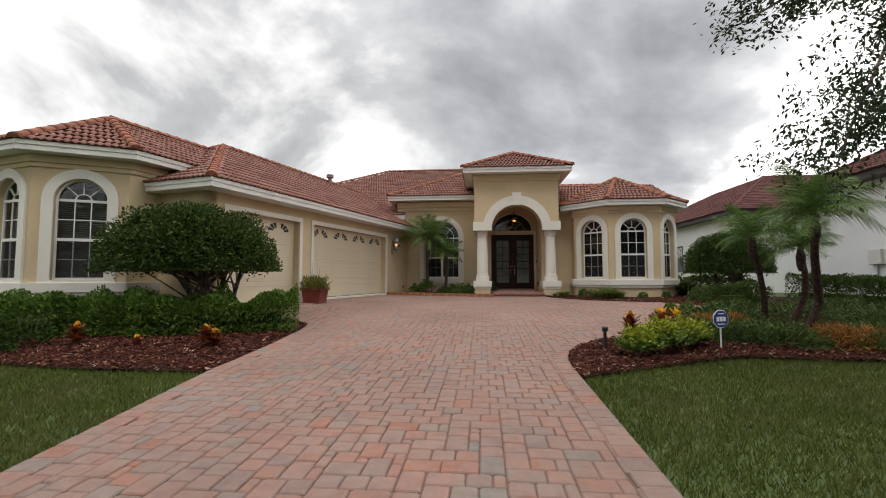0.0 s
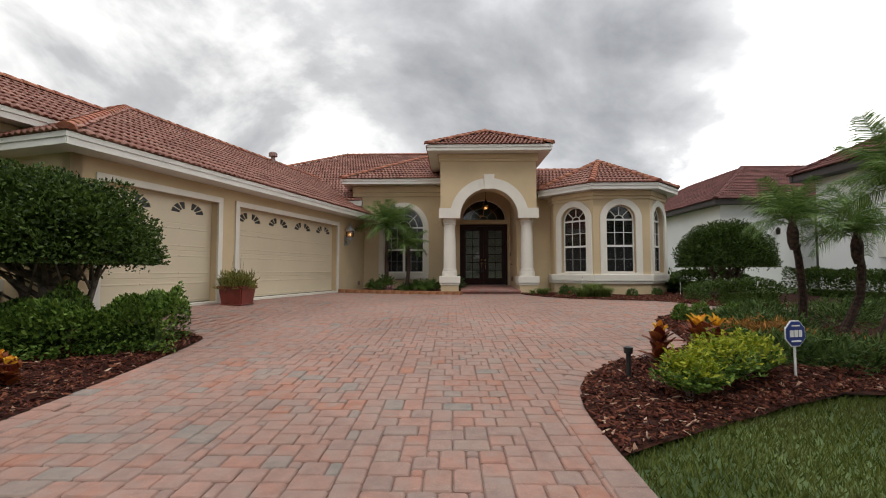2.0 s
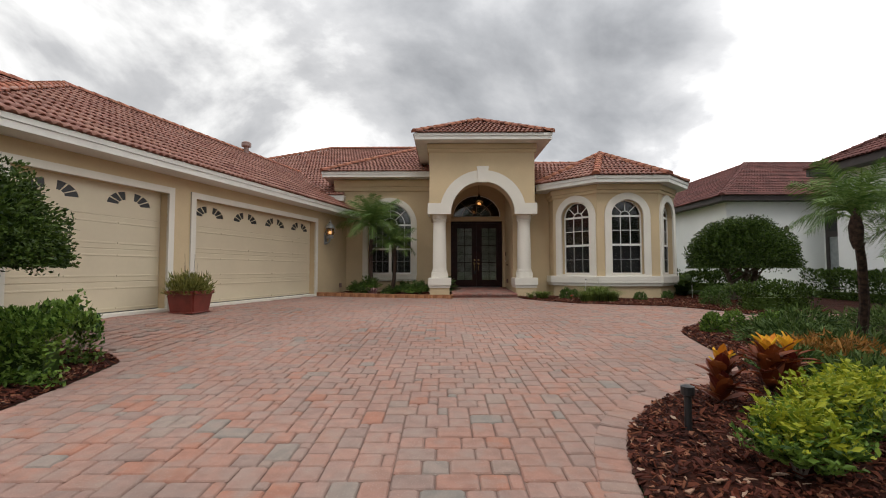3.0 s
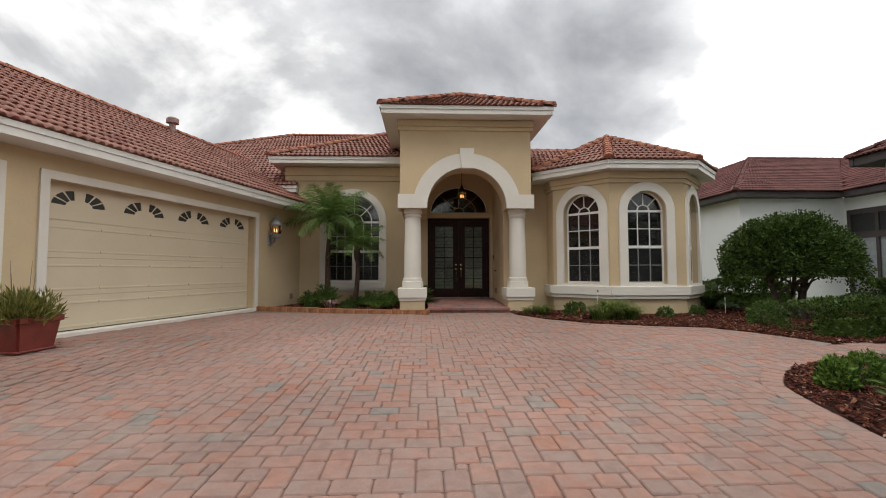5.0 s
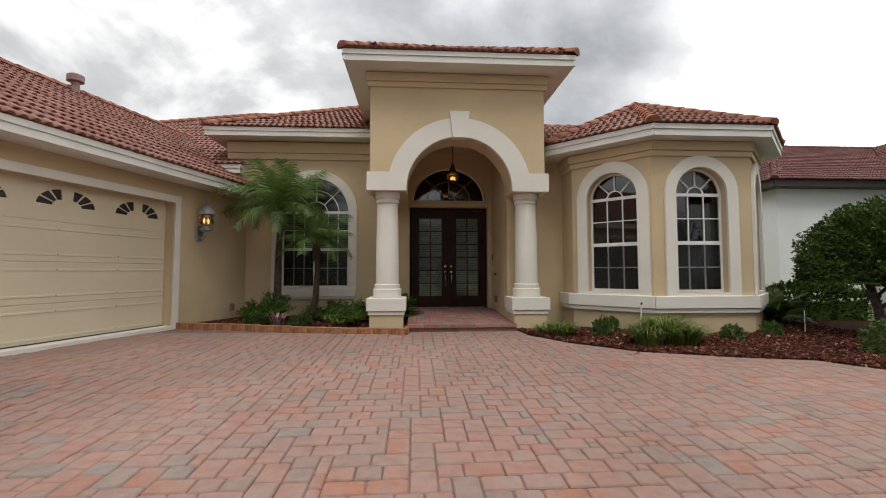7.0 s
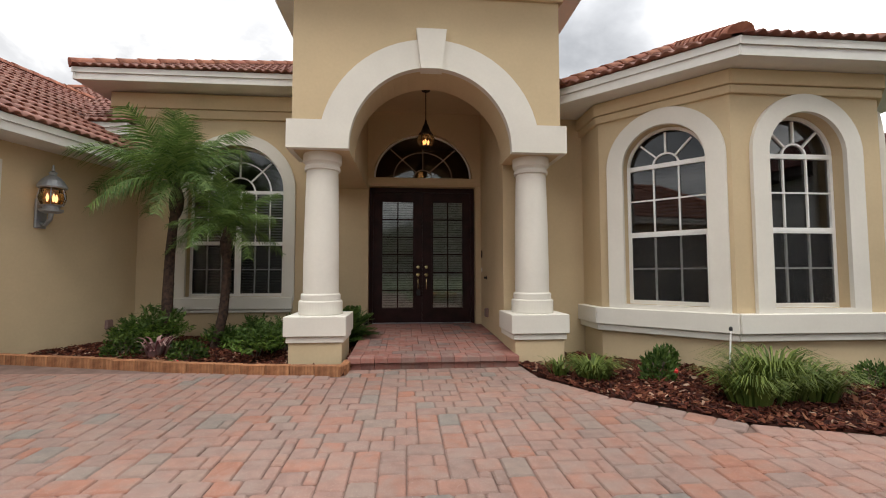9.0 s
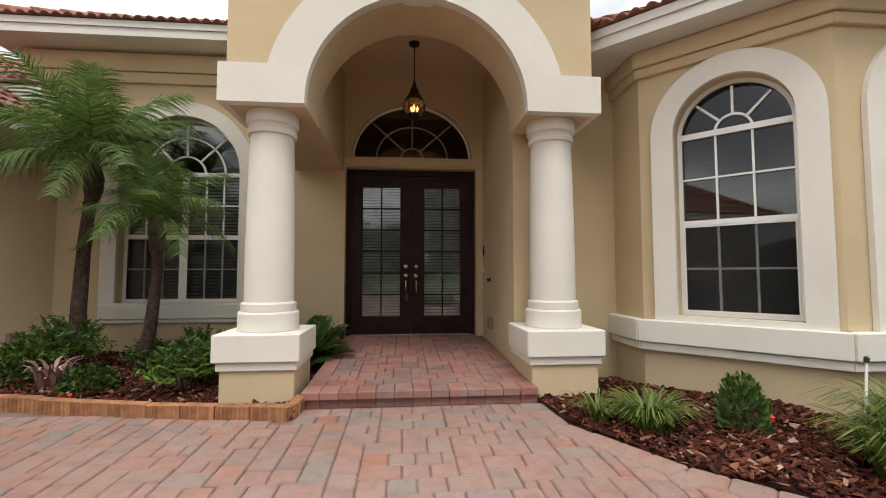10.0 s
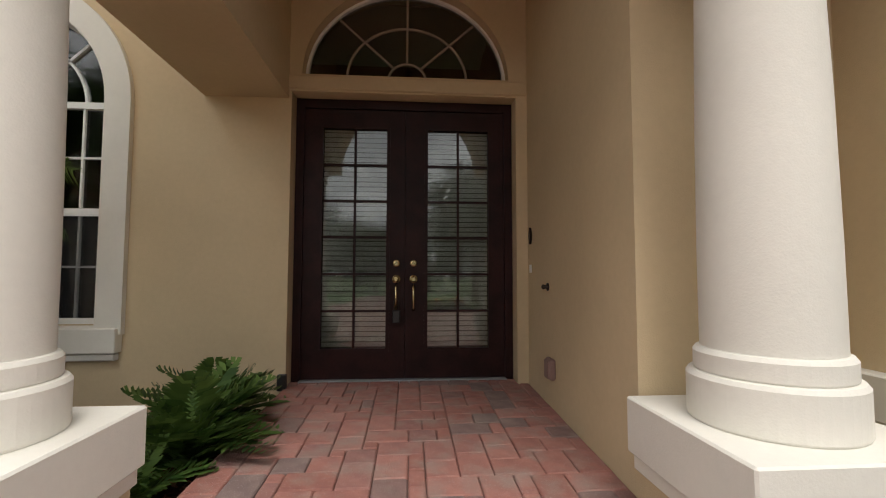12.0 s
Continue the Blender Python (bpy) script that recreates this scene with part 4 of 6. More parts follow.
# small fittings on the porch wall
bell = part("door_bell", move(slab([(-0.03, 0), (0, -0.07), (0.03, 0), (0, 0.07)], (), 0.02, -0.02), pose(2.93, 20.79, 1.42, 0, 0, -90)), DARKMETAL, house, "dark bronze door bell plate")
bc = empty("bell_push", pose(2.926, 20.8, 1.14), "small cream bell push on the porch wall", "bell push")
part("plate", boxes((-0.008, 0.003, -0.02, 0.02, -0.035, 0.035), bevel=0.003), VINYL, bc)
hk = empty("wall_hook", pose(2.93, 20.35, 1.0), "small brown wall hook on the porch wall", "hook")
part("knob", move(lathe([(0.03, 0), (0.03, 0.008), (0.012, 0.015), (0.02, 0.04), (0.01, 0.05)], 14), Matrix.Rotation(radians(-90), 4, "Y")), DARKMETAL, hk, smooth=True)


def outlet(m):
    o = empty("outlet_cover", m, "beige weatherproof outlet cover on the wall", "outlet")
    part("box", boxes((-0.06, 0.06, -0.045, 0.0, -0.075, 0.075), bevel=0.012), VENTBROWN, o)
    part("lid", boxes((-0.05, 0.05, -0.055, -0.046, -0.065, 0.06), bevel=0.006), VENTBROWN, o)


outlet(pose(2.93, 20.25, 0.42, 0, 0, -90))
outlet(MG @ pose(0, 3.55, 0.27, 0, 0, 90))
cr = empty("corner_guard", pose(0.86, 20.88, 0.2), "small black block beside the door", "door stop")
part("block", boxes((-0.035, 0.035, -0.04, 0.015, -0.06, 0.07), bevel=0.006), BLACK, cr)

# pendant lantern
pl = empty("pendant_lantern", pose(1.865, 19.85, 0), "dark bronze pendant lantern with amber glass, lit", "pendant lamp")
part("canopy", lathe([(0.03, 3.985), (0.065, 4.0), (0.07, 4.028)], 20), DARKMETAL, pl)
part("rod", lathe([(0.008, 3.5), (0.008, 3.99)], 10), DARKMETAL, pl)
part("hood", lathe([(0.115, 3.275), (0.118, 3.29), (0.075, 3.35), (0.05, 3.42), (0.025, 3.47), (0.012, 3.53)], 16), DARKMETAL, pl)
part("glass", lathe([(0.088, 3.10), (0.128, 3.145), (0.138, 3.20), (0.128, 3.25), (0.105, 3.272)], 20), glass_mat("amber_glass", (0.95, 0.62, 0.32), 0.2), pl, "amber glass globe").visible_shadow = False
part("cage", lathe([(0.04, 3.04), (0.085, 3.07), (0.088, 3.098)], 16), DARKMETAL, pl)
for k in range(6):
    a = math.pi * k / 3
    part("rib", tube([(0.088 * math.cos(a), 0.088 * math.sin(a), 3.095), (0.135 * math.cos(a), 0.135 * math.sin(a), 3.15), (0.140 * math.cos(a), 0.140 * math.sin(a), 3.23), (0.108 * math.cos(a), 0.104 * math.sin(a), 3.278)], [0.005] * 4, 6), DARKMETAL, pl)
for k in range(3):
    a = 2 * math.pi * k / 3 + 0.4
    part("bulb", lathe([(0.008, 3.12), (0.018, 3.15), (0.016, 3.18), (0.003, 3.21)], 10, cx=0.045 * math.cos(a), cy=0.045 * math.sin(a)), BULB, pl, "glowing candle bulb")

# wall lantern on the garage wall
wl = empty("wall_lantern", MG @ pose(0.0, 2.47, 2.10, 0, 0, 0) @ Matrix.Scale(1.5, 4), "weathered grey metal wall lantern with glass chimney, lit", "wall lamp")
part("back_plate", boxes((0.0, 0.025, -0.05, 0.05, -0.27, 0.0), bevel=0.008), GREYMETAL, wl)
part("arm", tube([(0.02, 0, -0.22), (0.07, 0, -0.24), (0.12, 0, -0.19), (0.13, 0, -0.13)], [0.016, 0.016, 0.018, 0.02], 8), GREYMETAL, wl)
part("gallery", lathe([(0.05, -0.135), (0.085, -0.12), (0.09, -0.10), (0.06, -0.095), (0.065, -0.07), (0.085, -0.06)], 16, cx=0.13), GREYMETAL, wl)
part("chimney", lathe([(0.085, -0.058), (0.105, 0.0), (0.10, 0.06), (0.085, 0.095)], 16, cx=0.13), glass_mat("lantern_glass", (0.95, 0.74, 0.48), 0.1), wl, "clear glass chimney").visible_shadow = False
part("roof", lathe([(0.108, 0.095), (0.112, 0.11), (0.085, 0.16), (0.055, 0.195), (0.026, 0.215), (0.032, 0.24), (0.012, 0.255), (0.006, 0.31)], 18, cx=0.13), GREYMETAL, wl)
for k in (-1, 0, 1):
    part("bulb", lathe([(0.006, -0.03), (0.012, 0.0), (0.010, 0.02), (0.002, 0.045)], 10, cx=0.13 + 0.02 * (k == 0), cy=0.04 * k), BULB, wl, "glowing candle bulb")
for k in range(6):
    a = math.pi * k / 3 + 0.3
    part("strap", tube([(0.13 + 0.09 * math.cos(a), 0.09 * math.sin(a), -0.06), (0.13 + 0.112 * math.cos(a), 0.112 * math.sin(a), 0.0), (0.13 + 0.092 * math.cos(a), 0.092 * math.sin(a), 0.095)], [0.004] * 3, 5), GREYMETAL, wl)

# ---- neighbouring house ----
nb = empty("neighbour_house", label="white stucco neighbouring house with a dark red tile roof", category="house")
part("wall", boxes((13.5, 30.0, 24.3, 40.0, -0.3, 3.95)), WHITEWALL, nb)
part("wing_wall", boxes((13.3, 30.0, 8.0, 18.5, -0.4, 3.95)), WHITEWALL, nb)
part("link_wall", boxes((17.9, 30.0, 18.5, 24.3, -0.3, 3.95)), WHITEWALL, nb)
z = 4.12
nroof = empty("roof", parent=nb)
roof_plane(nroof, [(13.0, 23.8, z), (31, 23.8, z), (31, 29.9, 7.0), (18.3, 29.9, 7.0)], TILE_DARK)
roof_plane(nroof, [(13.0, 23.8, z), (18.3, 29.9, 7.0), (18.3, 36, 7.0), (13.0, 42, z)], TILE_DARK)
ridge_caps(nroof, (13.0, 23.8, z), (18.3, 29.9, 7.0), TILE_DARK)
ridge_caps(nroof, (18.3, 29.9, 7.0), (31, 29.9, 7.0), TILE_DARK)
roof_plane(nroof, [(12.75, 7.4, z), (12.75, 19.0, z), (17.5, 14.2, 6.6), (17.5, 7.4, 6.6)], TILE_DARK)
roof_plane(nroof, [(12.75, 19.0, z), (30, 19.0, z), (30, 14.2, 6.6), (17.5, 14.2, 6.6)], TILE_DARK)
roof_plane(nroof, [(17.4, 23.8, z), (17.4, 18.6, z), (23.4, 18.6, 7.0), (23.4, 29.8, 7.0)], TILE_DARK, up=0.02)
ridge_caps(nroof, (12.75, 19.0, z), (17.5, 14.2, 6.6), TILE_DARK)
for a, b in (((13.12, 42), (13.12, 23.92)), ((13.12, 23.92), (17.5, 23.92)), ((17.5, 23.92), (17.5, 18.9)), ((12.87, 18.9), (12.87, 7.4)), ((17.5, 18.9), (12.87, 18.9))):
    ob = part("fascia", boxes((-0.1, dist(a, b) + 0.1, -0.08, 0.04, z - 0.22, z + 0.012)), DARKTRIM, nroof)
    ob.matrix_basis = along(a, b)
part("soffit", boxes((13.14, 17.5, 23.94, 24.3, 3.90, 3.92)), DARKTRIM, nroof)
part("soffit", boxes((13.14, 13.5, 24.3, 40.0, 3.90, 3.92)), DARKTRIM, nroof)
part("soffit", boxes((12.89, 13.3, 7.5, 18.88, 3.90, 3.92)), DARKTRIM, nroof)
part("soffit", boxes((13.3, 17.9, 18.5, 18.88, 3.90, 3.92)), DARKTRIM, nroof)
part("soffit", boxes((17.52, 17.9, 18.88, 23.94, 3.90, 3.92)), DARKTRIM, nroof)


def plain_window(parent, m, w, h):
    """A dark-framed window let into the neighbour's wall."""
    win = part("window", slab(outline_rect(-w / 2, w / 2, 0, h), [outline_rect(-w / 2 + 0.06, w / 2 - 0.06, 0.06, h - 0.06)], 0.08, -0.03), DARKTRIM, parent, "dark-framed window")
    win.matrix_basis = m
    part("sash_bar", boxes((-w / 2 + 0.06, w / 2 - 0.06, -0.015, 0.02, h / 2 - 0.025, h / 2 + 0.025)), DARKTRIM, win)
    part("pane", boxes((-w / 2 + 0.06, w / 2 - 0.06, -0.010, -0.002, 0.06, h - 0.06)), BLACK, win, "dark glass")
    bm = bmesh.new()
    zz = h * 0.55
    while zz < h - 0.08:
        box(bm, -w / 2 + 0.08, w / 2 - 0.08, -0.0135, -0.0105, zz, zz + 0.025)
        zz += 0.05
    part("blind", bm, BLIND, win)
    return win


plain_window(nb, pose(13.5, 31.2, 1.0, 0, 0, -90), 1.6, 1.7)
entry = part("entry_frame", slab(outline_rect(-1.7, 1.7, 0, 3.5), [outline_rect(x, x + 0.95, a, b) for x in (-1.55, -0.475, 0.6) for a, b in ((0.25, 2.35), (2.6, 3.3))], 0.1, -0.06), DARKTRIM, nb, "dark brown framed glazed entry")
entry.matrix_basis = pose(17.9, 22.45, -0.1, 0, 0, -90)
for x in (-1.55, -0.475, 0.6):
    for a, b in ((0.25, 2.35), (2.6, 3.3)):
        part("pane", boxes((x, x + 0.95, -0.012, -0.004, a, b)), GREYMETAL if b < 3 and x < 0 else BLACK, entry)
ut = empty("utility_box", pose(13.3, 15.7, 1.12, 0, 0, -90), "grey metal utility box with a conduit on the white wall", "utility box")
for k in (-0.3, 0.3):
    part("box", boxes((k - 0.24, k + 0.24, -0.15, 0, 0, 0.5), bevel=0.015), FASCIA, ut)
    part("conduit", lathe([(0.025, -1.4), (0.025, 0.0)], 10, cx=k, cy=-0.06), GREYMETAL, ut)
nl = empty("wall_lantern", pose(16.1, 24.27, 2.6), "small dark wall lantern on the white wall", "wall lamp")
part("body", lathe([(0.05, -0.15), (0.08, -0.12), (0.09, 0.05), (0.12, 0.07), (0.02, 0.2)], 12, cy=-0.14), DARKMETAL, nl)
part("bracket", boxes((-0.03, 0.03, -0.14, 0.0, 0.0, 0.03)), DARKMETAL, nl)

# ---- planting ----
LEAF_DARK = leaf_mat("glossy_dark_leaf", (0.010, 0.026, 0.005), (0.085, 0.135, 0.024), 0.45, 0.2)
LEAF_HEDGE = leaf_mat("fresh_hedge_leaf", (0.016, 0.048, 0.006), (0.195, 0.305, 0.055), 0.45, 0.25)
LEAF_MID = leaf_mat("mid_green_leaf", (0.026, 0.060, 0.012), (0.12, 0.19, 0.045), 0.5, 0.25)
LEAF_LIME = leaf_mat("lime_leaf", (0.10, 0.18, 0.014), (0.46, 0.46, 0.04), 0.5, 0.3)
LEAF_PALM = leaf_mat("palm_leaflet", (0.045, 0.10, 0.022), (0.19, 0.28, 0.075), 0.5, 0.25)
LEAF_RED = leaf_mat("croton_leaf", (0.10, 0.016, 0.012), (0.26, 0.075, 0.02), 0.45, 0.2)
LEAF_FLAME = leaf_mat("croton_flame", (0.62, 0.20, 0.02), (0.85, 0.60, 0.05), 0.45, 0.25)
LEAF_RUST = leaf_mat("rust_juniper", (0.15, 0.075, 0.018), (0.42, 0.20, 0.05), 0.7, 0.2)
LEAF_JUNIPER = leaf_mat("juniper", (0.020, 0.046, 0.010), (0.11, 0.165, 0.042), 0.6, 0.2)
LEAF_GRASS = leaf_mat("strap_leaf", (0.045, 0.080, 0.014), (0.20, 0.25, 0.06), 0.5, 0.25)
BLADE = leaf_mat("grass_blade", (0.040, 0.062, 0.009), (0.140, 0.165, 0.034), 0.7, 0.3)


def straw_patches(m):
    """Dry patches between the green blades."""
    nt = m.node_tree
    N, K = nt.nodes.new, nt.links.new
    ramp = next(n for n in nt.nodes if n.type == "VALTORGB")
    ge = N("ShaderNodeNewGeometry"); no = N("ShaderNodeTexNoise"); no.inputs["Scale"].default_value, no.inputs["Detail"].default_value = 1.6, 5
    K(ge.outputs["Position"], no.inputs["Vector"])
    mr = N("ShaderNodeMapRange"); mr.inputs["From Min"].default_value, mr.inputs["From Max"].default_value = 0.48, 0.75
    mr.inputs["To Max"].default_value = 0.6
    K(no.outputs["Fac"], mr.inputs["Value"])
    mx = N("ShaderNodeMix"); mx.data_type = "RGBA"; mx.inputs["B"].default_value = (0.14, 0.125, 0.05, 1)
    K(mr.outputs["Result"], mx.inputs["Factor"]); K(ramp.outputs["Color"], mx.inputs["A"])
    for n in nt.nodes:
        if n.type == "BSDF_PRINCIPLED":
            K(mx.outputs["Result"], n.inputs["Base Color"])
        if n.type == "BSDF_TRANSLUCENT":
            K(mx.outputs["Result"], n.inputs["Color"])


straw_patches(BLADE)
LEAF_POT = leaf_mat("dry_green_leaf", (0.075, 0.085, 0.018), (0.28, 0.27, 0.075), 0.6, 0.25)
LEAF_PINK = leaf_mat("variegated_leaf", (0.20, 0.06, 0.07), (0.55, 0.40, 0.36), 0.5, 0.2)
RED_FLOWER = mat("red_flower", (0.65, 0.02, 0.02), 0.5, bump=0)
rng = np.random.default_rng(7)


def leaves(name, pts, nrm, L, W, material, parent, jitter=0.7, droop=0.0, label=""):
    """Many small pointed leaves at pts, facing roughly along nrm, in one mesh."""
    pts, nrm = np.asarray(pts, float), np.asarray(nrm, float)
    n = len(pts)
    a = nrm + rng.normal(0, jitter, (n, 3)); a[:, 2] -= droop
    a /= np.linalg.norm(a, axis=1)[:, None]
    w = np.cross(a, rng.normal(0, 1, (n, 3))); w /= np.linalg.norm(w, axis=1)[:, None] + 1e-9
    up = np.cross(w, a)
    s = rng.uniform(0.65, 1.25, n)[:, None]
    l, ww = L * s, W * s
    base = pts - a * l * 0.3
    q = np.stack([base, base + a * l * 0.5 + w * ww * 0.5 + up * ww * 0.12, base + a * l, base + a * l * 0.5 - w * ww * 0.5 + up * ww * 0.12], 1).reshape(-1, 3)
    idx = np.arange(n)[:, None] * 4
    faces = np.concatenate([idx + [[0, 1, 2]], idx + [[0, 2, 3]]], 0).tolist()
    ob = raw(name, q.tolist(), faces, material, parent)
    return tagged(ob, label) if label else ob


def dome_points(n, rx, ry, zlo, zhi, power=2.0, flat_bottom=True, depth=0.16, lump=0.13):
    """Points and normals through the shell of a clipped dome."""
    d = rng.normal(0, 1, (n * 2, 3)); d /= np.linalg.norm(d, axis=1)[:, None]
    d = d[d[:, 2] > -0.25][:n]
    h = zhi - zlo
    rad = 1 - np.abs(rng.normal(0, depth, len(d)))
    ph = np.array([noise.noise(Vector(v) * 3.1) + 0.5 * noise.noise(Vector(v) * 7.3) for v in d])
    rad = rad * (1 + lump * ph)
    p = np.stack([d[:, 0] * rx * rad, d[:, 1] * ry * rad, zlo + np.maximum(d[:, 2], -0.12) * h * rad], 1)
    return p, d * np.array([1 / rx, 1 / ry, 1 / h]) / np.linalg.norm(d * np.array([1 / rx, 1 / ry, 1 / h]), axis=1)[:, None]


def clipped_tree(x, y, rx, ry, zlo, zhi, label, n=9000, seed=3, trunks=((-0.3, 0.09), (0.25, 0.12)), material=LEAF_DARK, offs=(0, 0)):
    """A small multi-stemmed tree, its crown clipped to a low dome with a ragged underside."""
    g = gz(x, y)
    tr = empty("clipped_tree", pose(x, y, g), label, "tree")
    rnd = random.Random(seed)
    for tx, r0 in trunks:
        tube_pts = [(tx, 0, -0.05), (tx * 1.3 + 0.03, 0.02, (zlo - g) * 0.4), (tx * 1.8 + rnd.uniform(-.1, .1), 0.05, (zlo - g) * 0.85), (tx * 2.4, rnd.uniform(-.2, .2), zlo - g + 0.25)]
        part("trunk", tube(tube_pts, [r0 * 1.2, r0, r0 * 0.8, r0 * 0.5], 9), BARK, tr)
        for k in range(7):
            a = rnd.uniform(0, 2 * math.pi)
            p0 = Vector(tube_pts[1]).lerp(Vector(tube_pts[2]), rnd.uniform(0.0, 1.0))
            p2 = Vector((offs[0] + rx * 0.72 * math.cos(a), offs[1] + ry * 0.72 * math.sin(a), zlo - g + rnd.uniform(0.05, 0.35)))
            p1 = p0.lerp(p2, 0.45) + Vector((0, 0, rnd.uniform(-0.05, 0.12)))
            part("limb", tube([p0, p1, p2], [r0 * 0.42, r0 * 0.28, 0.012], 6), BARK, tr)
    p, nn = dome_points(n, rx, ry, zlo - g, zhi - g)
    p[:, 0] += offs[0]; p[:, 1] += offs[1]
    # ragged underside
    m = int(n * 0.35)
    a = rng.uniform(0, 2 * math.pi, m); rr = np.sqrt(rng.uniform(0.05, 1, m)) * 0.95
    under = np.stack([offs[0] + np.cos(a) * rr * rx, offs[1] + np.sin(a) * rr * ry, zlo - g + rng.normal(0.05, 0.09, m) + 0.12 * np.sin(a * 5) * rr], 1)
    leaves("crown", np.vstack([p, under]), np.vstack([nn, np.tile([0, 0, -0.2], (m, 1))]), 0.060, 0.034, material, tr, 0.55)
    # inner mass that keeps daylight from showing through
    q, qn = dome_points(int(n * 0.35), rx * 0.8, ry * 0.8, zlo - g + 0.08, zhi - g - 0.16, depth=0.2)
    q[:, 0] += offs[0]; q[:, 1] += offs[1]
    leaves("inner_leaves", q, qn, 0.16, 0.11, material, tr)
    return tr


clipped_tree(-5.05, 9.15, 1.86, 1.38, 1.02, 2.26, "broad clipped dark green tree with several bare stems behind a hedge", 30000, 3, offs=(-0.58, 0.1), trunks=((-0.12, 0.10), (0.10, 0.06), (-0.38, 0.05), (0.3, 0.045)))
clipped_tree(9.15, 17.0, 1.42, 1.3, 1.02, 2.32, "broad clipped green tree with bare stems beside a white wall", 22000, 5, trunks=((-0.25, 0.07), (0.05, 0.05), (0.22, 0.08)))


def hedge(pts, w, h, label, n_per_m=1500, leaf=(0.07, 0.04), material=LEAF_MID, ragged=0.05, name="hedge", base=0.0):
    """A leafy hedge along a plan line."""
    hd = empty(name, pose(pts[0][0], pts[0][1], 0), label, "hedge")
    ox, oy = pts[0]
    P, Nn, S = [], [], []
    for a, b in zip(pts, pts[1:]):
        L = dist(a, b); n = int(L * n_per_m)
        t = rng.uniform(-0.03, 1.03, n)
        d = np.array([(b[0] - a[0]) / L, (b[1] - a[1]) / L]); nr = np.array([-d[1], d[0]])
        ang = rng.uniform(-0.25, math.pi + 0.25, n)
        e = 0.55
        cx = np.sign(np.cos(ang)) * np.abs(np.cos(ang)) ** e; cz = np.sign(np.sin(ang)) * np.abs(np.sin(ang)) ** e
        k = 1 - np.abs(rng.normal(0, 0.13, n))
        X = a[0] + (b[0] - a[0]) * t; Y = a[1] + (b[1] - a[1]) * t
        lum = np.array([noise.noise(Vector((x * 2.3, y * 2.3, c * 1.5))) for x, y, c in zip(X, Y, cx)]) * ragged * 2.5
        off = cx * (w / 2 + lum) * k
        gg = np.array([gz(x, y) for x, y in zip(X, Y)])
        Z = gg + base + np.where(cz > 0, 0.12 + cz * (h - 0.12 + lum) * k, 0.06 + rng.uniform(-0.04, 0.1, n))
        P.append(np.stack([X + nr[0] * off - ox, Y + nr[1] * off - oy, Z], 1))
        Nn.append(np.stack([nr[0] * cx, nr[1] * cx, np.maximum(cz, 0) + 0.15], 1))
    P, Nn = np.vstack(P), np.vstack(Nn)
    leaves("foliage", P, Nn, *leaf, material, hd, 0.6)
    # added box in dark leaf colour, for the shade inside the hedge
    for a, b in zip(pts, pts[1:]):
        ob = part("core", boxes((0.28, dist(a, b) - 0.06, -w * 0.2, w * 0.2, gz(*a) - 0.05, gz(*a) + h * 0.5)), LEAF_DARK, hd, "added dark box for the shade inside the hedge")
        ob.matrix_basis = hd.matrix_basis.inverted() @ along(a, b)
    return hd


hedge([(-3.28, 9.2), (-4.4, 8.75), (-5.6, 8.45), (-7.2, 8.15), (-10.0, 7.7)], 0.95, 0.68, "loose leafy green hedge in a mulch bed", 6000, (0.072, 0.034), LEAF_HEDGE, ragged=0.13)
hedge([(-6.55, 6.85), (-8.2, 6.6)], 0.7, 0.5, "low clipped green hedge beside the lawn", 2800, (0.055, 0.034), LEAF_DARK)
hedge([(7.25, 14.5), (8.85, 14.45)], 0.75, 0.6, "low clipped box hedge beside the house", 2800, (0.055, 0.034), LEAF_DARK, ragged=0.1)
hedge([(12.3, 9.5), (12.4, 18.2)], 0.9, 0.85, "dark green hedge along the white wall", 2000, (0.075, 0.045), LEAF_DARK)
hedge([(8.2, 19.4), (11.5, 19.8)], 1.0, 0.8, "dark shrubs between the houses", 1700, (0.09, 0.05), LEAF_DARK, ragged=0.15)


def bush(name, x, y, r, h, label, n=900, leaf=(0.06, 0.03), material=LEAF_MID, category="shrub", ry=None, upright=0.0, lift=0.0):
    """A rounded, uneven shrub of small leaves on a few stems."""
    b = empty(name, pose(x, y, gz(x, y) + lift), label, category)
    p, nn = dome_points(n, r, ry or r, 0.06, h, depth=0.22, lump=0.22)
    nn[:, 2] += upright
    leaves("foliage", p, nn, *leaf, material, b, 0.8)
    for k in range(4):
        a = 2 * math.pi * k / 4 + 0.3
        part("stem", tube([(0, 0, -0.05), (r * 0.3 * math.cos(a), r * 0.3 * math.sin(a), h * 0.4), (r * 0.6 * math.cos(a), r * 0.6 * math.sin(a), h * 0.75)], [0.012, 0.009, 0.004], 5), BARK, b)
    return b


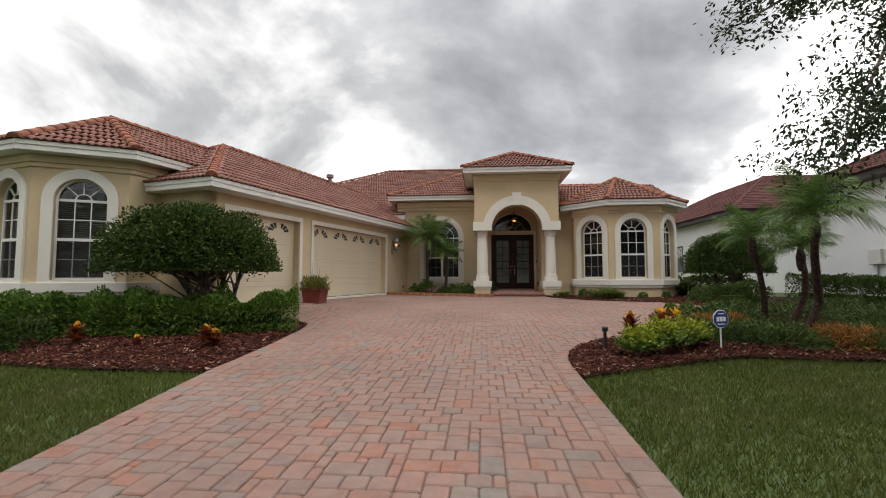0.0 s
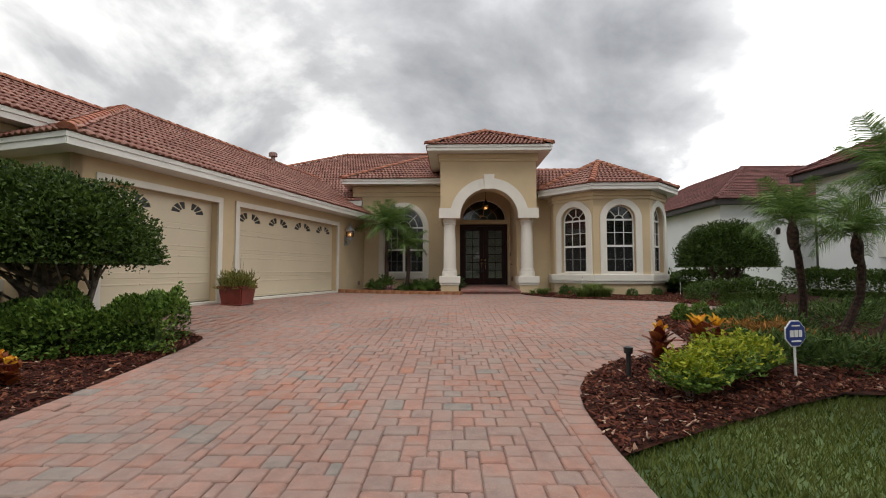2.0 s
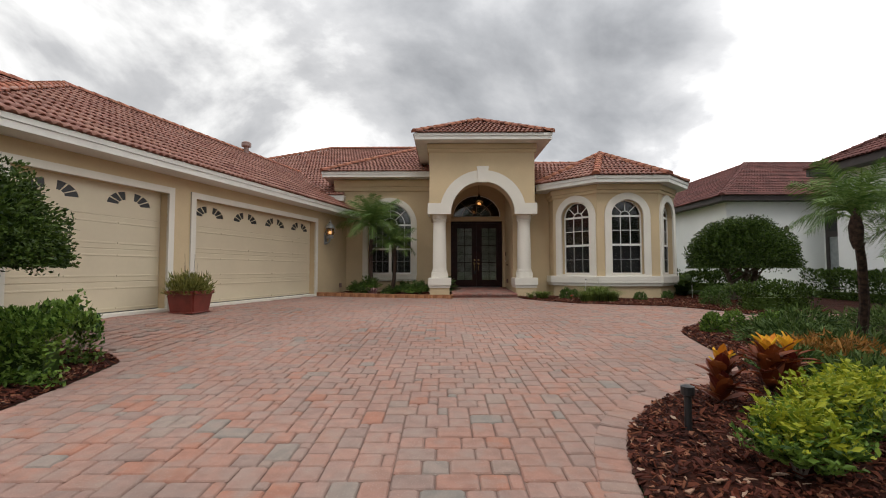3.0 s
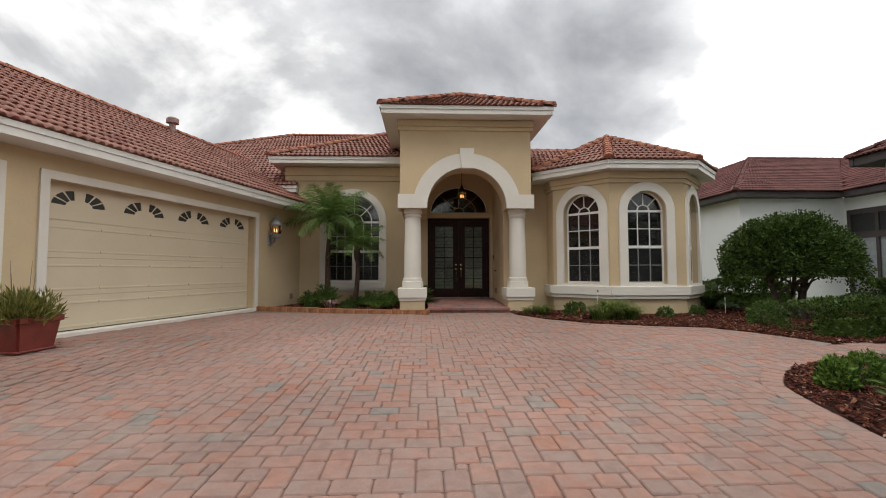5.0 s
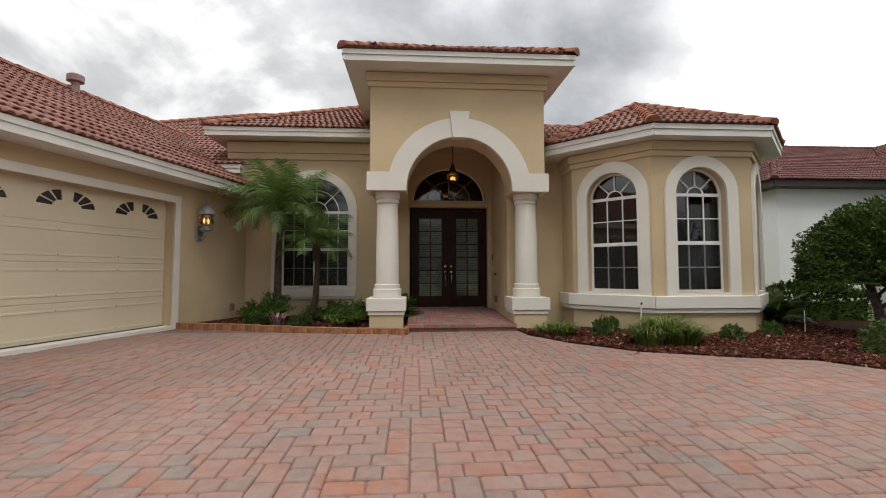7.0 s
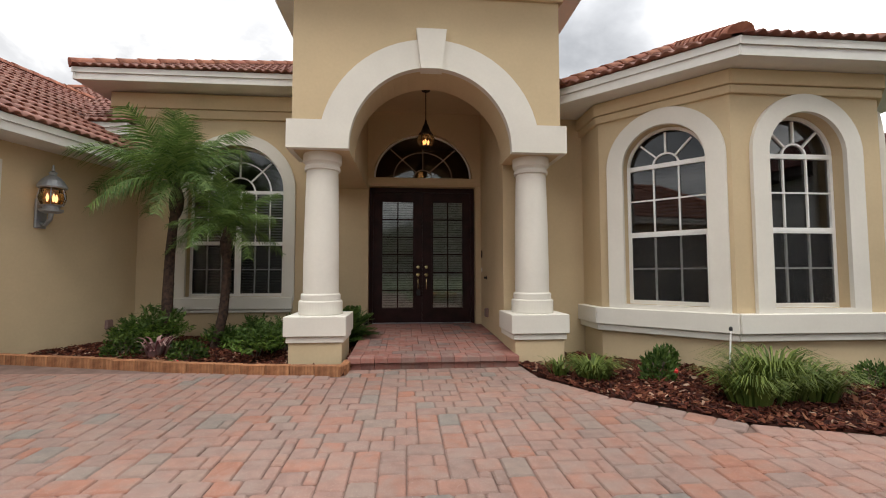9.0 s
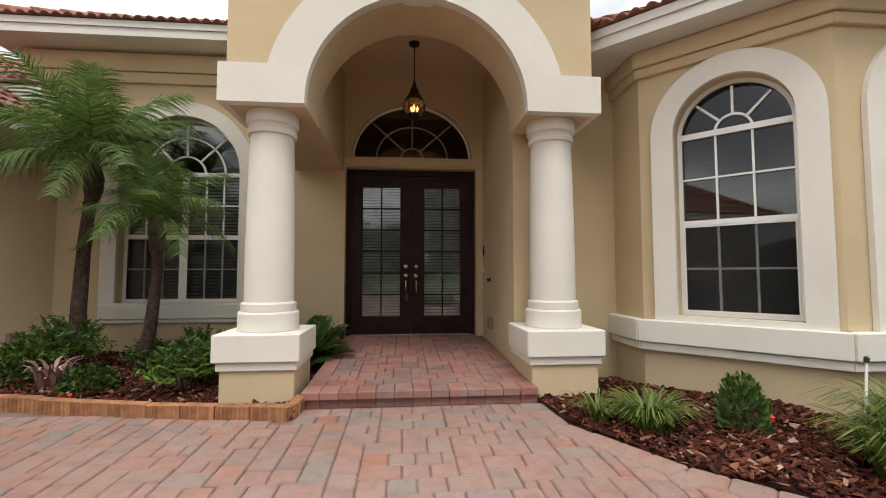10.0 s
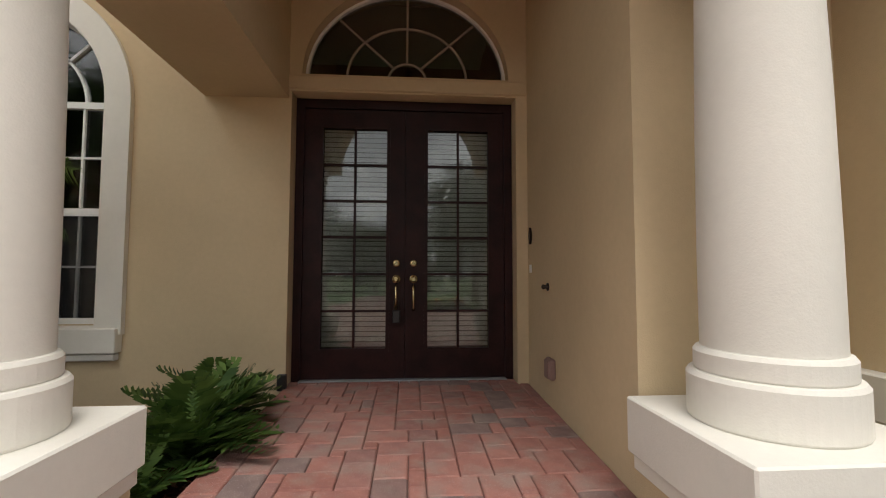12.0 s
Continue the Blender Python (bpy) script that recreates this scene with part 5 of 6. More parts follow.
def spray_bush(name, x, y, r, h, label, n=200, leaf=(0.054, 0.025), material=LEAF_LIME):
    """A loose shrub of leaning shoots, each set with small paired leaves."""
    b = empty(name, pose(x, y, gz(x, y)), label, "shrub")
    P, Nn = [], []
    rnd = random.Random(int(x * 91 + y * 17))
    for k in range(n):
        a = rnd.uniform(0, 6.28); q = math.sqrt(rnd.random())
        d = Vector((math.cos(a), math.sin(a), 0))
        top = d * (r * q * 1.05) + Vector((0, 0, h * (1.0 - 0.55 * q * q) * rnd.uniform(0.75, 1.12)))
        low = top * 0.35
        bend = Vector((rnd.uniform(-1, 1), rnd.uniform(-1, 1), 0)) * 0.05 + d * 0.05
        for j in range(16):
            t = 0.35 + 0.65 * j / 15
            c = low.lerp(top, t) + bend * t * t
            side = Vector((-d.y, d.x, 0)) * (1 if j % 2 else -1)
            P.append(tuple(c)); Nn.append(tuple(side * 0.8 + d * 0.35 + Vector((0, 0, 0.45))))
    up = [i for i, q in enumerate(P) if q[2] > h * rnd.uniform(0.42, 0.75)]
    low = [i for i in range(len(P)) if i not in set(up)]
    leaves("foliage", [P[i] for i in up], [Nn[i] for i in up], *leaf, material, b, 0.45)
    # low leaves are greener; under lime tops their darker tone paints in shade
    leaves("lower_foliage", [P[i] for i in low], [Nn[i] for i in low], *leaf, LEAF_HEDGE, b, 0.45, label="greener leaves below, shade put into the colour")
    for k in range(5):
        a = 2 * math.pi * k / 5 + 0.3
        part("stem", tube([(0, 0, -0.05), (r * 0.3 * math.cos(a), r * 0.3 * math.sin(a), h * 0.4), (r * 0.6 * math.cos(a), r * 0.6 * math.sin(a), h * 0.7)], [0.010, 0.007, 0.003], 5), BARK, b)
    return b


LIME = "bright lime-yellow leafy shrub in bark mulch"
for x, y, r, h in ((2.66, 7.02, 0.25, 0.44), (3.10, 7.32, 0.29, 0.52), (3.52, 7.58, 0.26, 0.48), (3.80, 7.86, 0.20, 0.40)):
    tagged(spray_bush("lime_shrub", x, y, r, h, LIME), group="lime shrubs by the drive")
for x, y, r, h in ((7.55, 15.7, 0.34, 0.52),):
    bush("round_shrub", x, y, r, h, "clipped round green shrub in mulch", 2600, (0.045, 0.026), LEAF_MID)
for x, y, r, h in ((6.25, 17.05, 0.17, 0.26), (7.15, 17.3, 0.16, 0.26), (4.6, 17.95, 0.15, 0.28)):
    tagged(bush("small_shrub", x, y, r, h, "small upright green shrub in mulch against the bay", 420, (0.06, 0.026), LEAF_MID, upright=1.2), group="small shrubs under the bay")
SH = bush("flowering_shrub", 4.22, 17.45, 0.17, 0.34, "small green shrub with red flowers in mulch", 520, (0.065, 0.028), LEAF_MID, upright=1.4)
for k in range(3):
    part("flower", lathe([(0.006, 0.10), (0.02, 0.11), (0.022, 0.13), (0.006, 0.145)], 8, cx=0.13 + 0.02 * k, cy=-0.10 + 0.03 * k), RED_FLOWER, SH, "small red flower")
for x, y, r, h in ((4.98, 11.62, 0.17, 0.32), (5.42, 11.75, 0.2, 0.34), (5.98, 11.7, 0.2, 0.34)):
    tagged(bush("shrub", x, y, r, h, "small green leafy shrub at the bed's edge", 1000, (0.055, 0.028), LEAF_HEDGE, upright=0.8), group="small shrubs at the bed's edge")


def juniper(x, y, r, h, material, label, n=1500, ry=None):
    """Feathery ground cover: many fine sprays that lean outwards."""
    b = empty("juniper", pose(x, y, gz(x, y)), label, "ground cover", "juniper ground cover")
    p, nn = dome_points(n, r, ry or r, 0.02, h, depth=0.3, lump=0.35)
    nn[:, 2] *= 0.5
    leaves("sprays", p, nn, 0.13, 0.022, material, b, 0.35)
    return b


for i, (x, y, r, h, k) in enumerate(((4.75, 8.6, 0.62, 0.30, 0), (5.2, 8.2, 0.7, 0.32, 2), (5.0, 9.5, 0.62, 0.32, 1), (5.4, 9.9, 0.75, 0.34, 2), (5.5, 10.7, 0.65, 0.34, 0), (6.2, 8.1, 0.7, 0.30, 1), (7.1, 8.2, 0.8, 0.36, 0), (8.2, 8.3, 0.9, 0.40, 2), (9.5, 8.6, 1.0, 0.45, 0),
                                  (7.9, 9.3, 0.8, 0.40, 0), (9.2, 10.2, 1.1, 0.5, 0), (11.0, 9.2, 1.2, 0.55, 0), (11.0, 11.2, 1.2, 0.5, 2), (7.8, 11.5, 0.9, 0.42, 0), (6.5, 11.8, 0.6, 0.36, 2), (9.0, 12.0, 0.8, 0.4, 0), (4.35, 9.2, 0.35, 0.24, 0), (6.6, 7.6, 0.5, 0.28, 2), (8.8, 7.5, 0.6, 0.34, 0), (10.5, 7.8, 0.9, 0.4, 0))):
    juniper(x, y, r, h, (LEAF_JUNIPER, LEAF_RUST, LEAF_JUNIPER)[k], ("dark green feathery juniper ground cover", "rust-orange feathery ground cover", "dark green feathery juniper ground cover")[k], 2200)


def croton(x, y, h, label, n=34, flame=13, spread=0.22):
    """Broad upright leaves in a rosette, dark red below, flame-coloured at the tips."""
    b = empty("croton", pose(x, y, gz(x, y)), label, "croton plant")
    rnd = random.Random(int(x * 100) + int(y * 10))

    def leaf(dirn, L, W, z0, material, name):
        bm = bmesh.new()
        d = Vector(dirn).normalized(); s = d.cross(Vector((0, 0, 1))).normalized(); n = s.cross(d)
        prev = None
        for k, wf in enumerate((0.25, 0.9, 1.0, 0.7, 0.05)):
            t = k / 4
            c = Vector((0, 0, z0)) + d * L * t - Vector((0, 0, 1)) * (t * t * L * 0.25)
            row = [bm.verts.new(c - s * W * wf / 2 + n * 0.012), bm.verts.new(c), bm.verts.new(c + s * W * wf / 2 + n * 0.012)]
            if prev:
                for i in range(2):
                    bm.faces.new((prev[i], prev[i + 1], row[i + 1], row[i]))
            prev = row
        part(name, bm, material, b)
    for k in range(n):
        a = rnd.uniform(0, 6.28); el = rnd.uniform(0.4, 1.3)
        leaf((math.cos(a), math.sin(a), math.tan(el)), rnd.uniform(0.7, 1.0) * h * 0.62, 0.115, rnd.uniform(0.05, 0.5) * h, LEAF_RED, "leaf")
    for k in range(flame):
        a = rnd.uniform(0, 6.28); lean = rnd.uniform(0.15, 0.75)
        leaf((math.cos(a) * lean, math.sin(a) * lean, 1), h * rnd.uniform(0.34, 0.46), 0.075, h * rnd.uniform(0.48, 0.66), LEAF_FLAME, "tip_leaf")
    part("stem", tube([(0, 0, -0.05), (0.01, 0, h * 0.6)], [0.014, 0.008], 6), BARK, b)
    return b


CR = "croton plant with dark red leaves and yellow-orange tips in mulch"
for x, y, h in ((2.92, 8.14, 0.56), (3.55, 8.45, 0.62), (3.86, 8.62, 0.56), (-6.16, 7.25, 0.42), (-3.94, 7.3, 0.40), (-3.75, 7.25, 0.34)):
    tagged(croton(x, y, h, CR), group="crotons")
croton(-5.05, 7.2, 0.22, "small yellow-tipped croton in mulch", 8, 10)


def strap_plant(x, y, r, h, label, n=90, material=LEAF_GRASS, name="strap_leaf_plant", wide=0.011):
    """A tuft of arching strap leaves."""
    b = empty(name, pose(x, y, gz(x, y) + 0.02), label, "ornamental grass")
    V, Fc = [], []
    rnd = random.Random(int(x * 77 + y * 13))
    for k in range(n):
        a = rnd.uniform(0, 6.28); L = rnd.uniform(0.4, 1.15); st = rnd.uniform(0, r * 0.6)
        d = Vector((math.cos(a), math.sin(a), 0)); s = Vector((-d.y, d.x, 0))
        i0 = len(V)
        for j in range(5):
            t = j / 4
            c = d * (st + r * L * t ** 1.3 * rnd.uniform(0.95, 1.05)) + Vector((0, 0, h * L * (1.85 * t - 1.3 * t * t)))
            wv = wide * (1 - t * 0.85)
            V += [c - s * wv, c + s * wv]
        for j in range(4):
            q = i0 + j * 2
            Fc.append((q, q + 1, q + 3, q + 2))
    raw("leaf_tuft", V, Fc, material, b)
    return b


strap_plant(3.55, 17.55, 0.27, 0.30, "tuft of green strap leaves in bark mulch", 420)
strap_plant(3.25, 17.75, 0.2, 0.24, "small tuft of green strap leaves in bark mulch", 60)
strap_plant(4.95, 16.8, 0.40, 0.56, "large tuft of green strap leaves in bark mulch", 620)
strap_plant(4.62, 16.65, 0.34, 0.42, "tuft of green strap leaves in bark mulch", 460)
strap_plant(5.25, 16.75, 0.34, 0.40, "tuft of green strap leaves in bark mulch", 460)
bush("flowering_shrub", -2.2, 19.2, 0.24, 0.30, "low green shrub in bark mulch", 700, (0.055, 0.028), LEAF_DARK)
fs = bush("flowering_shrub", -1.25, 18.95, 0.24, 0.26, "low green shrub with red flowers in bark mulch", 700, (0.055, 0.028), LEAF_DARK)
for k in range(3):
    part("flower", lathe([(0.006, 0.0), (0.022, 0.012), (0.024, 0.03), (0.006, 0.045)], 8, cx=-0.10 + 0.04 * k, cy=-0.22), RED_FLOWER, fs, "small red flower")
strap_plant(-1.75, 19.15, 0.2, 0.34, "pink and white variegated plant in bark mulch", 40, LEAF_PINK, "variegated_plant", 0.028)


def frond_mesh(name, L, droop, seed, material, leaflets=58, wl=0.22):
    """One feather-shaped palm frond along +x, arching down, with narrow leaflets on both sides."""
    rnd = random.Random(seed)
    V, Fc = [], []
    N = 12
    sp = []
    for i in range(N + 1):
        t = i / N
        sp.append(Vector((L * t * (1 - 0.12 * t * droop), 0, L * (0.55 * t - droop * 0.75 * t * t))))
    for i in range(N + 1):
        w = 0.011 * (1 - 0.8 * i / N)
        V += [sp[i] + Vector((0, -w, 0)), sp[i] + Vector((0, 0, w)), sp[i] + Vector((0, w, 0))]
    for i in range(N):
        a = i * 3
        Fc += [(a, a + 1, a + 4, a + 3), (a + 1, a + 2, a + 5, a + 4)]
    for k in range(leaflets):
        t = 0.14 + 0.86 * k / leaflets
        i = min(N - 1, int(t * N)); f = t * N - i
        p = sp[i].lerp(sp[i + 1], f); d = (sp[i + 1] - sp[i]).normalized()
        ll = wl * (0.45 + 1.0 * math.sin(math.pi * min(1, t * 0.85 + 0.12))) * rnd.uniform(0.85, 1.1)
        for s in (-1, 1):
            out = (Vector((0, s, 0)) * 0.86 + d * 0.55 + Vector((0, 0, rnd.uniform(-0.5, 0.22)))).normalized()
            wv = d * 0.0058
            j = len(V)
            mid = p + out * ll * 0.55
            tip = p + out * ll + Vector((0, 0, -ll * rnd.uniform(0.25, 0.6)))
            V += [p - wv, p + wv, mid + wv * 0.9, mid - wv * 0.9, tip]
            Fc += [(j, j + 1, j + 2, j + 3), (j + 3, j + 2, j + 4)]
    me = bpy.data.meshes.new(name)
    me.from_pydata(V, [], Fc); me.update(); me.materials.append(material)
    return me


FRONDS = [frond_mesh("frond", 1.0, dr, i, LEAF_PALM) for i, dr in enumerate((0.35, 0.65, 0.95, 1.3))]


def palm(path, r, size, n, label, seed, boots=True):
    """A slender feather palm: a leaning trunk with old leaf bases and a crown of arching fronds."""
    x, y = path[0][:2]
    g = gz(x, y)
    pm = empty("palm", pose(x, y, g), label, "palm tree")
    rel = [(px - x, py - y, pz - g) for px, py, pz in path]
    k = len(rel)
    part("trunk", tube(rel, [r * (1.25 - 0.4 * i / (k - 1)) for i in range(k)], 10), PALMBARK, pm)
    top = Vector(rel[-1])
    bm = lathe([(r * 0.75, -0.34), (r * 1.35, -0.22), (r * 1.5, -0.05), (r * 0.9, 0.10), (r * 0.3, 0.2)], 12)
    part("crown_shaft", move(bm, Matrix.Translation(top)), PALMBARK, pm, "ragged brown leaf bases below the crown")
    rnd = random.Random(seed)
    V, Fc = [], []
    for j in range(70):
        t = rnd.random()
        f = t * (k - 1); i = min(k - 2, int(f))
        c = Vector(rel[i]).lerp(Vector(rel[i + 1]), f - i)
        a = rnd.uniform(0, 6.28); d = Vector((math.cos(a), math.sin(a), 0)); s = Vector((-d.y, d.x, 0))
        q = len(V); b0 = c + d * r * 0.85
        V += [b0 - s * 0.018, b0 + s * 0.018, b0 + d * 0.03 + Vector((0, 0, 0.055))]
        Fc.append((q, q + 1, q + 2))
    tagged(raw("leaf_scars", V, Fc, PALMBARK, pm), kind="stuff")
    for j in range(n):
        a = j * 2.39996 + rnd.uniform(-0.2, 0.2)
        u = j / n
        kind = min(3, int(u * 4))
        tilt = 64 - 66 * u + rnd.uniform(-8, 8)
        ob = new("frond", FRONDS[kind]); ob.parent = pm
        sc = size * rnd.uniform(0.8, 1.12) * (0.8 + 0.25 * math.sin(math.pi * u))
        ob.matrix_basis = Matrix.Translation(top + Vector((0, 0, 0.05))) @ Matrix.Rotation(a, 4, "Z") @ Matrix.Rotation(radians(-tilt), 4, "Y") @ Matrix.Rotation(rnd.uniform(-0.4, 0.4), 4, "X") @ Matrix.Scale(sc, 4)
    return pm


PG = "pygmy date palm with slim dark trunk and feathery fronds"
palm([(-1.93, 19.75, 0.0), (-1.95, 19.78, 0.7), (-1.97, 19.85, 1.4), (-1.93, 19.9, 2.27)], 0.070, 1.36, 24, PG, 11)
palm([(-1.22, 19.7, 0.0), (-1.12, 19.7, 0.5), (-1.10, 19.75, 1.1), (-1.14, 19.8, 1.60)], 0.060, 0.98, 19, PG, 12)
palm([(6.62, 10.8, -0.25), (6.5, 10.6, 0.3), (6.3, 10.4, 0.9), (6.1, 10.25, 1.42)], 0.055, 0.88, 19, PG + " in mulch", 13)
palm([(6.75, 10.15, -0.25), (6.95, 10.05, 0.35), (6.9, 9.95, 0.8), (6.8, 9.9, 1.18)], 0.055, 0.82, 18, PG + " in mulch", 14)
palm([(6.35, 9.15, -0.3), (6.5, 9.05, 0.3), (6.25, 8.75, 1.0), (5.98, 8.35, 1.62)], 0.062, 1.05, 21, PG + " in mulch", 15)


def fern(x, y, z, n, L, label, material=LEAF_MID, name="fern"):
    """A low rosette of small feathery fronds."""
    b = empty(name, pose(x, y, z), label, "fern")
    rnd = random.Random(int(x * 31 + y * 7))
    me = FERN[0 if material is LEAF_DARK else 1]
    for j in range(n):
        ob = new("frond", me); ob.parent = b
        ob.matrix_basis = Matrix.Rotation(rnd.uniform(0, 6.28), 4, "Z") @ Matrix.Rotation(radians(-rnd.uniform(5, 72)), 4, "Y") @ Matrix.Scale(L * rnd.uniform(0.7, 1.1), 4)
    return b


def broad_frond(name, seed, material):
    rnd = random.Random(seed)
    V, Fc = [], []
    for k in range(19):
        t = k / 18
        p = Vector((t, 0, 0.45 * t - 0.6 * t * t))
        for s in (-1, 1):
            ll = 0.32 * math.sin(math.pi * (0.15 + 0.75 * t)); w = 0.040
            out = Vector((0.55, s * 0.8, rnd.uniform(-0.2, 0.1))).normalized()
            sd = out.cross(Vector((0, 0, 1))).normalized() * w
            j = len(V)
            V += [p, p + out * ll * 0.45 + sd, p + out * ll, p + out * ll * 0.45 - sd]
            Fc.append((j, j + 1, j + 2, j + 3))
    me = bpy.data.meshes.new(name); me.from_pydata(V, [], Fc); me.update(); me.materials.append(material)
    return me


FERN = [broad_frond("frond", 1, LEAF_DARK), broad_frond("frond", 2, LEAF_MID)]
fern(0.68, 19.75, 0.03, 32, 0.56, "leafy green fern beside the porch step")
fern(0.58, 20.3, 0.03, 30, 0.54, "leafy green fern beside the porch floor")
fern(0.62, 19.35, 0.0, 16, 0.38, "leafy green fern behind the column plinth")
for x, y, r, h in ((-1.98, 19.65, 0.34, 0.66), (-2.45, 19.85, 0.28, 0.46), (-1.12, 19.85, 0.26, 0.36), (-0.42, 19.0, 0.34, 0.46), (-0.2, 19.55, 0.34, 0.50), (-0.75, 20.1, 0.3, 0.44)):
    spray_bush("leafy_shrub", x, y, r, h, "loose mid-green leafy shrub in bark mulch", 110, (0.085, 0.022), LEAF_MID)
fern(8.35, 18.6, -0.02, 26, 0.8, "dark leafy ferns at the bay's corner", LEAF_DARK)

# the overhanging oak, standing beside the drive, and trees across the street
OAKLEAF = leaf_mat("oak_leaf", (0.016, 0.026, 0.010), (0.045, 0.065, 0.02), 0.5, 0.2)


def oak(x, y, branches, trunk_h, crown, label, n=4000, leaf=(0.075, 0.030), r=0.28, name="oak_tree"):
    """A spreading tree: trunk, limbs, and leaf sprays along drooping branches plus a crown of clumps."""
    g = gz(x, y)
    t = empty(name, pose(x, y, g), label, "tree")
    part("trunk", tube([(0, 0, -0.1), (0.05, 0, trunk_h * 0.5), (0, 0.05, trunk_h)], [r * 1.3, r, r * 0.8], 12), BARK, t)
    P, Nn = [], []
    for br in branches:
        pts = [Vector(p) - Vector((x, y, g)) for p in br]
        part("limb", tube([Vector((0, 0, trunk_h * 0.95)), *pts], [r * 0.2] + [0.022 * (1 - i / len(pts)) + 0.005 for i in range(len(pts))], 7), BARK, t)
        for a, b in zip(pts, pts[1:]):
            for _ in range(n):
                f = rng.random(); c = a.lerp(b, f)
                P.append(c)
                Nn.append((b - a).normalized())
    if P:
        P = np.array(P); m = len(P)
        # leaves gather in sprays round the twigs
        spray = rng.normal(0, 1, (max(1, m // 26), 3)) * np.array([0.22, 0.22, 0.19])
        idx = rng.integers(0, len(spray), m)
        base_pick = (np.arange(m) // 26) * 26
        P = P[base_pick] + spray[np.minimum(np.arange(m) // 26, len(spray) - 1)] + rng.normal(0, 0.08, (m, 3))
        leaves("leaf_sprays", P, np.array(Nn), *leaf, OAKLEAF, t, 0.9)
    if crown:
        cz, rx, rz, m = crown
        clump = rng.normal(0, 1, (m // 60, 3)); clump /= np.linalg.norm(clump, axis=1)[:, None]
        clump *= rng.uniform(0.55, 1.0, (len(clump), 1)) * np.array([rx, rx, rz])
        P = np.repeat(clump, 60, 0) + rng.normal(0, rx * 0.13, (len(clump) * 60, 3)) + np.array([0, 0, cz])
        leaves("crown", P, np.tile([0, 0, 0.4], (len(P), 1)), leaf[0] * 3.2, leaf[1] * 4.5, OAKLEAF, t, 0.9)
        for k in range(6):
            q = clump[k * 5 % len(clump)] * 0.8 + np.array([0, 0, cz])
            part("limb", tube([(0, 0, trunk_h * 0.9), Vector(q) * 0.5 + Vector((0, 0, trunk_h * 0.4)), q], [r * 0.5, r * 0.3, 0.03], 7), BARK, t)
    return t


oak(9.6, 2.4, [
    [(7.79, 3.40, 5.63), (5.31, 4.64, 4.70), (4.06, 5.11, 3.85), (3.14, 5.11, 3.31)],
    [(7.48, 4.02, 5.01), (5.77, 4.95, 4.08), (4.61, 5.26, 3.15), (4.22, 5.26, 2.30), (3.99, 5.19, 1.83)],
    [(7.79, 4.33, 4.24), (6.08, 5.11, 3.77), (5.15, 5.42, 2.92), (4.53, 5.42, 2.38)],
    [(8.10, 3.56, 6.10), (6.24, 4.80, 5.17), (5.15, 5.26, 4.24), (4.38, 5.26, 3.85)],
    [(8.25, 4.33, 4.86), (6.55, 5.26, 4.55), (5.46, 5.57, 3.93), (4.69, 5.57, 3.46)],
], 4.6, (8.2, 2.8, 1.8, 6000), "spreading oak with drooping leafy branches over the lawn", 1250, (0.066, 0.027))
oak(6.4, -4.6, [], 4.0, (6.6, 3.6, 2.5, 9000), "spreading oak beside the drive", 0, (0.06, 0.03), 0.3)
for x, y, s in ((-28, -25, 1.1), (-21, -27, 1.2), (-14, -24, 1.0), (-8, -27, 1.2), (-2, -25, 0.95), (4, -27, 1.1), (10, -25, 1.0), (16, -27, 1.25), (23, -25, 1.1), (30, -27, 1.2)):
    oak(x, y, [], 2.4 * s, (4.4 * s, 4.6 * s, 3.6 * s, 7800), "leafy tree across the street", 0, (0.10, 0.055), 0.25, "street_tree")

# ---- pot, sign, stakes ----
pot = empty("flower_pot", MG @ pose(0.62, -3.75, -0.03, 0, 0, 8) @ Matrix.Diagonal((0.98, 0.98, 0.92, 1)), "square red glazed flower pot on the drive", "flower pot")
bm = bmesh.new()
prof = [(0.245, 0.0), (0.255, 0.02), (0.30, 0.40), (0.325, 0.41), (0.33, 0.48), (0.295, 0.485), (0.285, 0.42)]
rings = [[bm.verts.new((sx * r, sy * r, z)) for sx, sy in ((-1, -1), (1, -1), (1, 1), (-1, 1))] for r, z in prof]
for a, b in zip(rings, rings[1:]):
    for i in range(4):
        bm.faces.new((a[i], a[(i + 1) % 4], b[(i + 1) % 4], b[i]))
bm.faces.new(rings[0][::-1]); bm.faces.new(rings[-1])
bmesh.ops.bevel(bm, geom=[e for e in bm.edges if abs(e.verts[0].co.z - e.verts[1].co.z) > 0.03], offset=0.03, segments=2, affect="EDGES")
part("body", bm, TERRA, pot)
part("saucer", boxes((-0.27, 0.27, -0.27, 0.27, 0.0, 0.035), bevel=0.012), TERRA, pot)
part("soil", boxes((-0.28, 0.28, -0.28, 0.28, 0.40, 0.44)), MULCH, pot)
pp = empty("potted_plant", MG @ pose(0.62, -3.75, 0.38), "spiky green plant growing in the red pot", "potted plant")
p, nn = dome_points(2200, 0.40, 0.40, 0.02, 0.34, depth=0.35, lump=0.5)
nn[:, 2] += 0.9
leaves("foliage", p, nn, 0.13, 0.020, LEAF_POT, pp, 0.55)
for k in range(7):
    a = 0.9 * k
    part("stalk", tube([(0.05 * math.cos(a), 0.05 * math.sin(a), 0), (0.10 * math.cos(a), 0.1 * math.sin(a), 0.28), (0.12 * math.cos(a), 0.13 * math.sin(a), 0.42 + 0.17 * (k % 3))], [0.006, 0.004, 0.002], 5), BARK, pp)

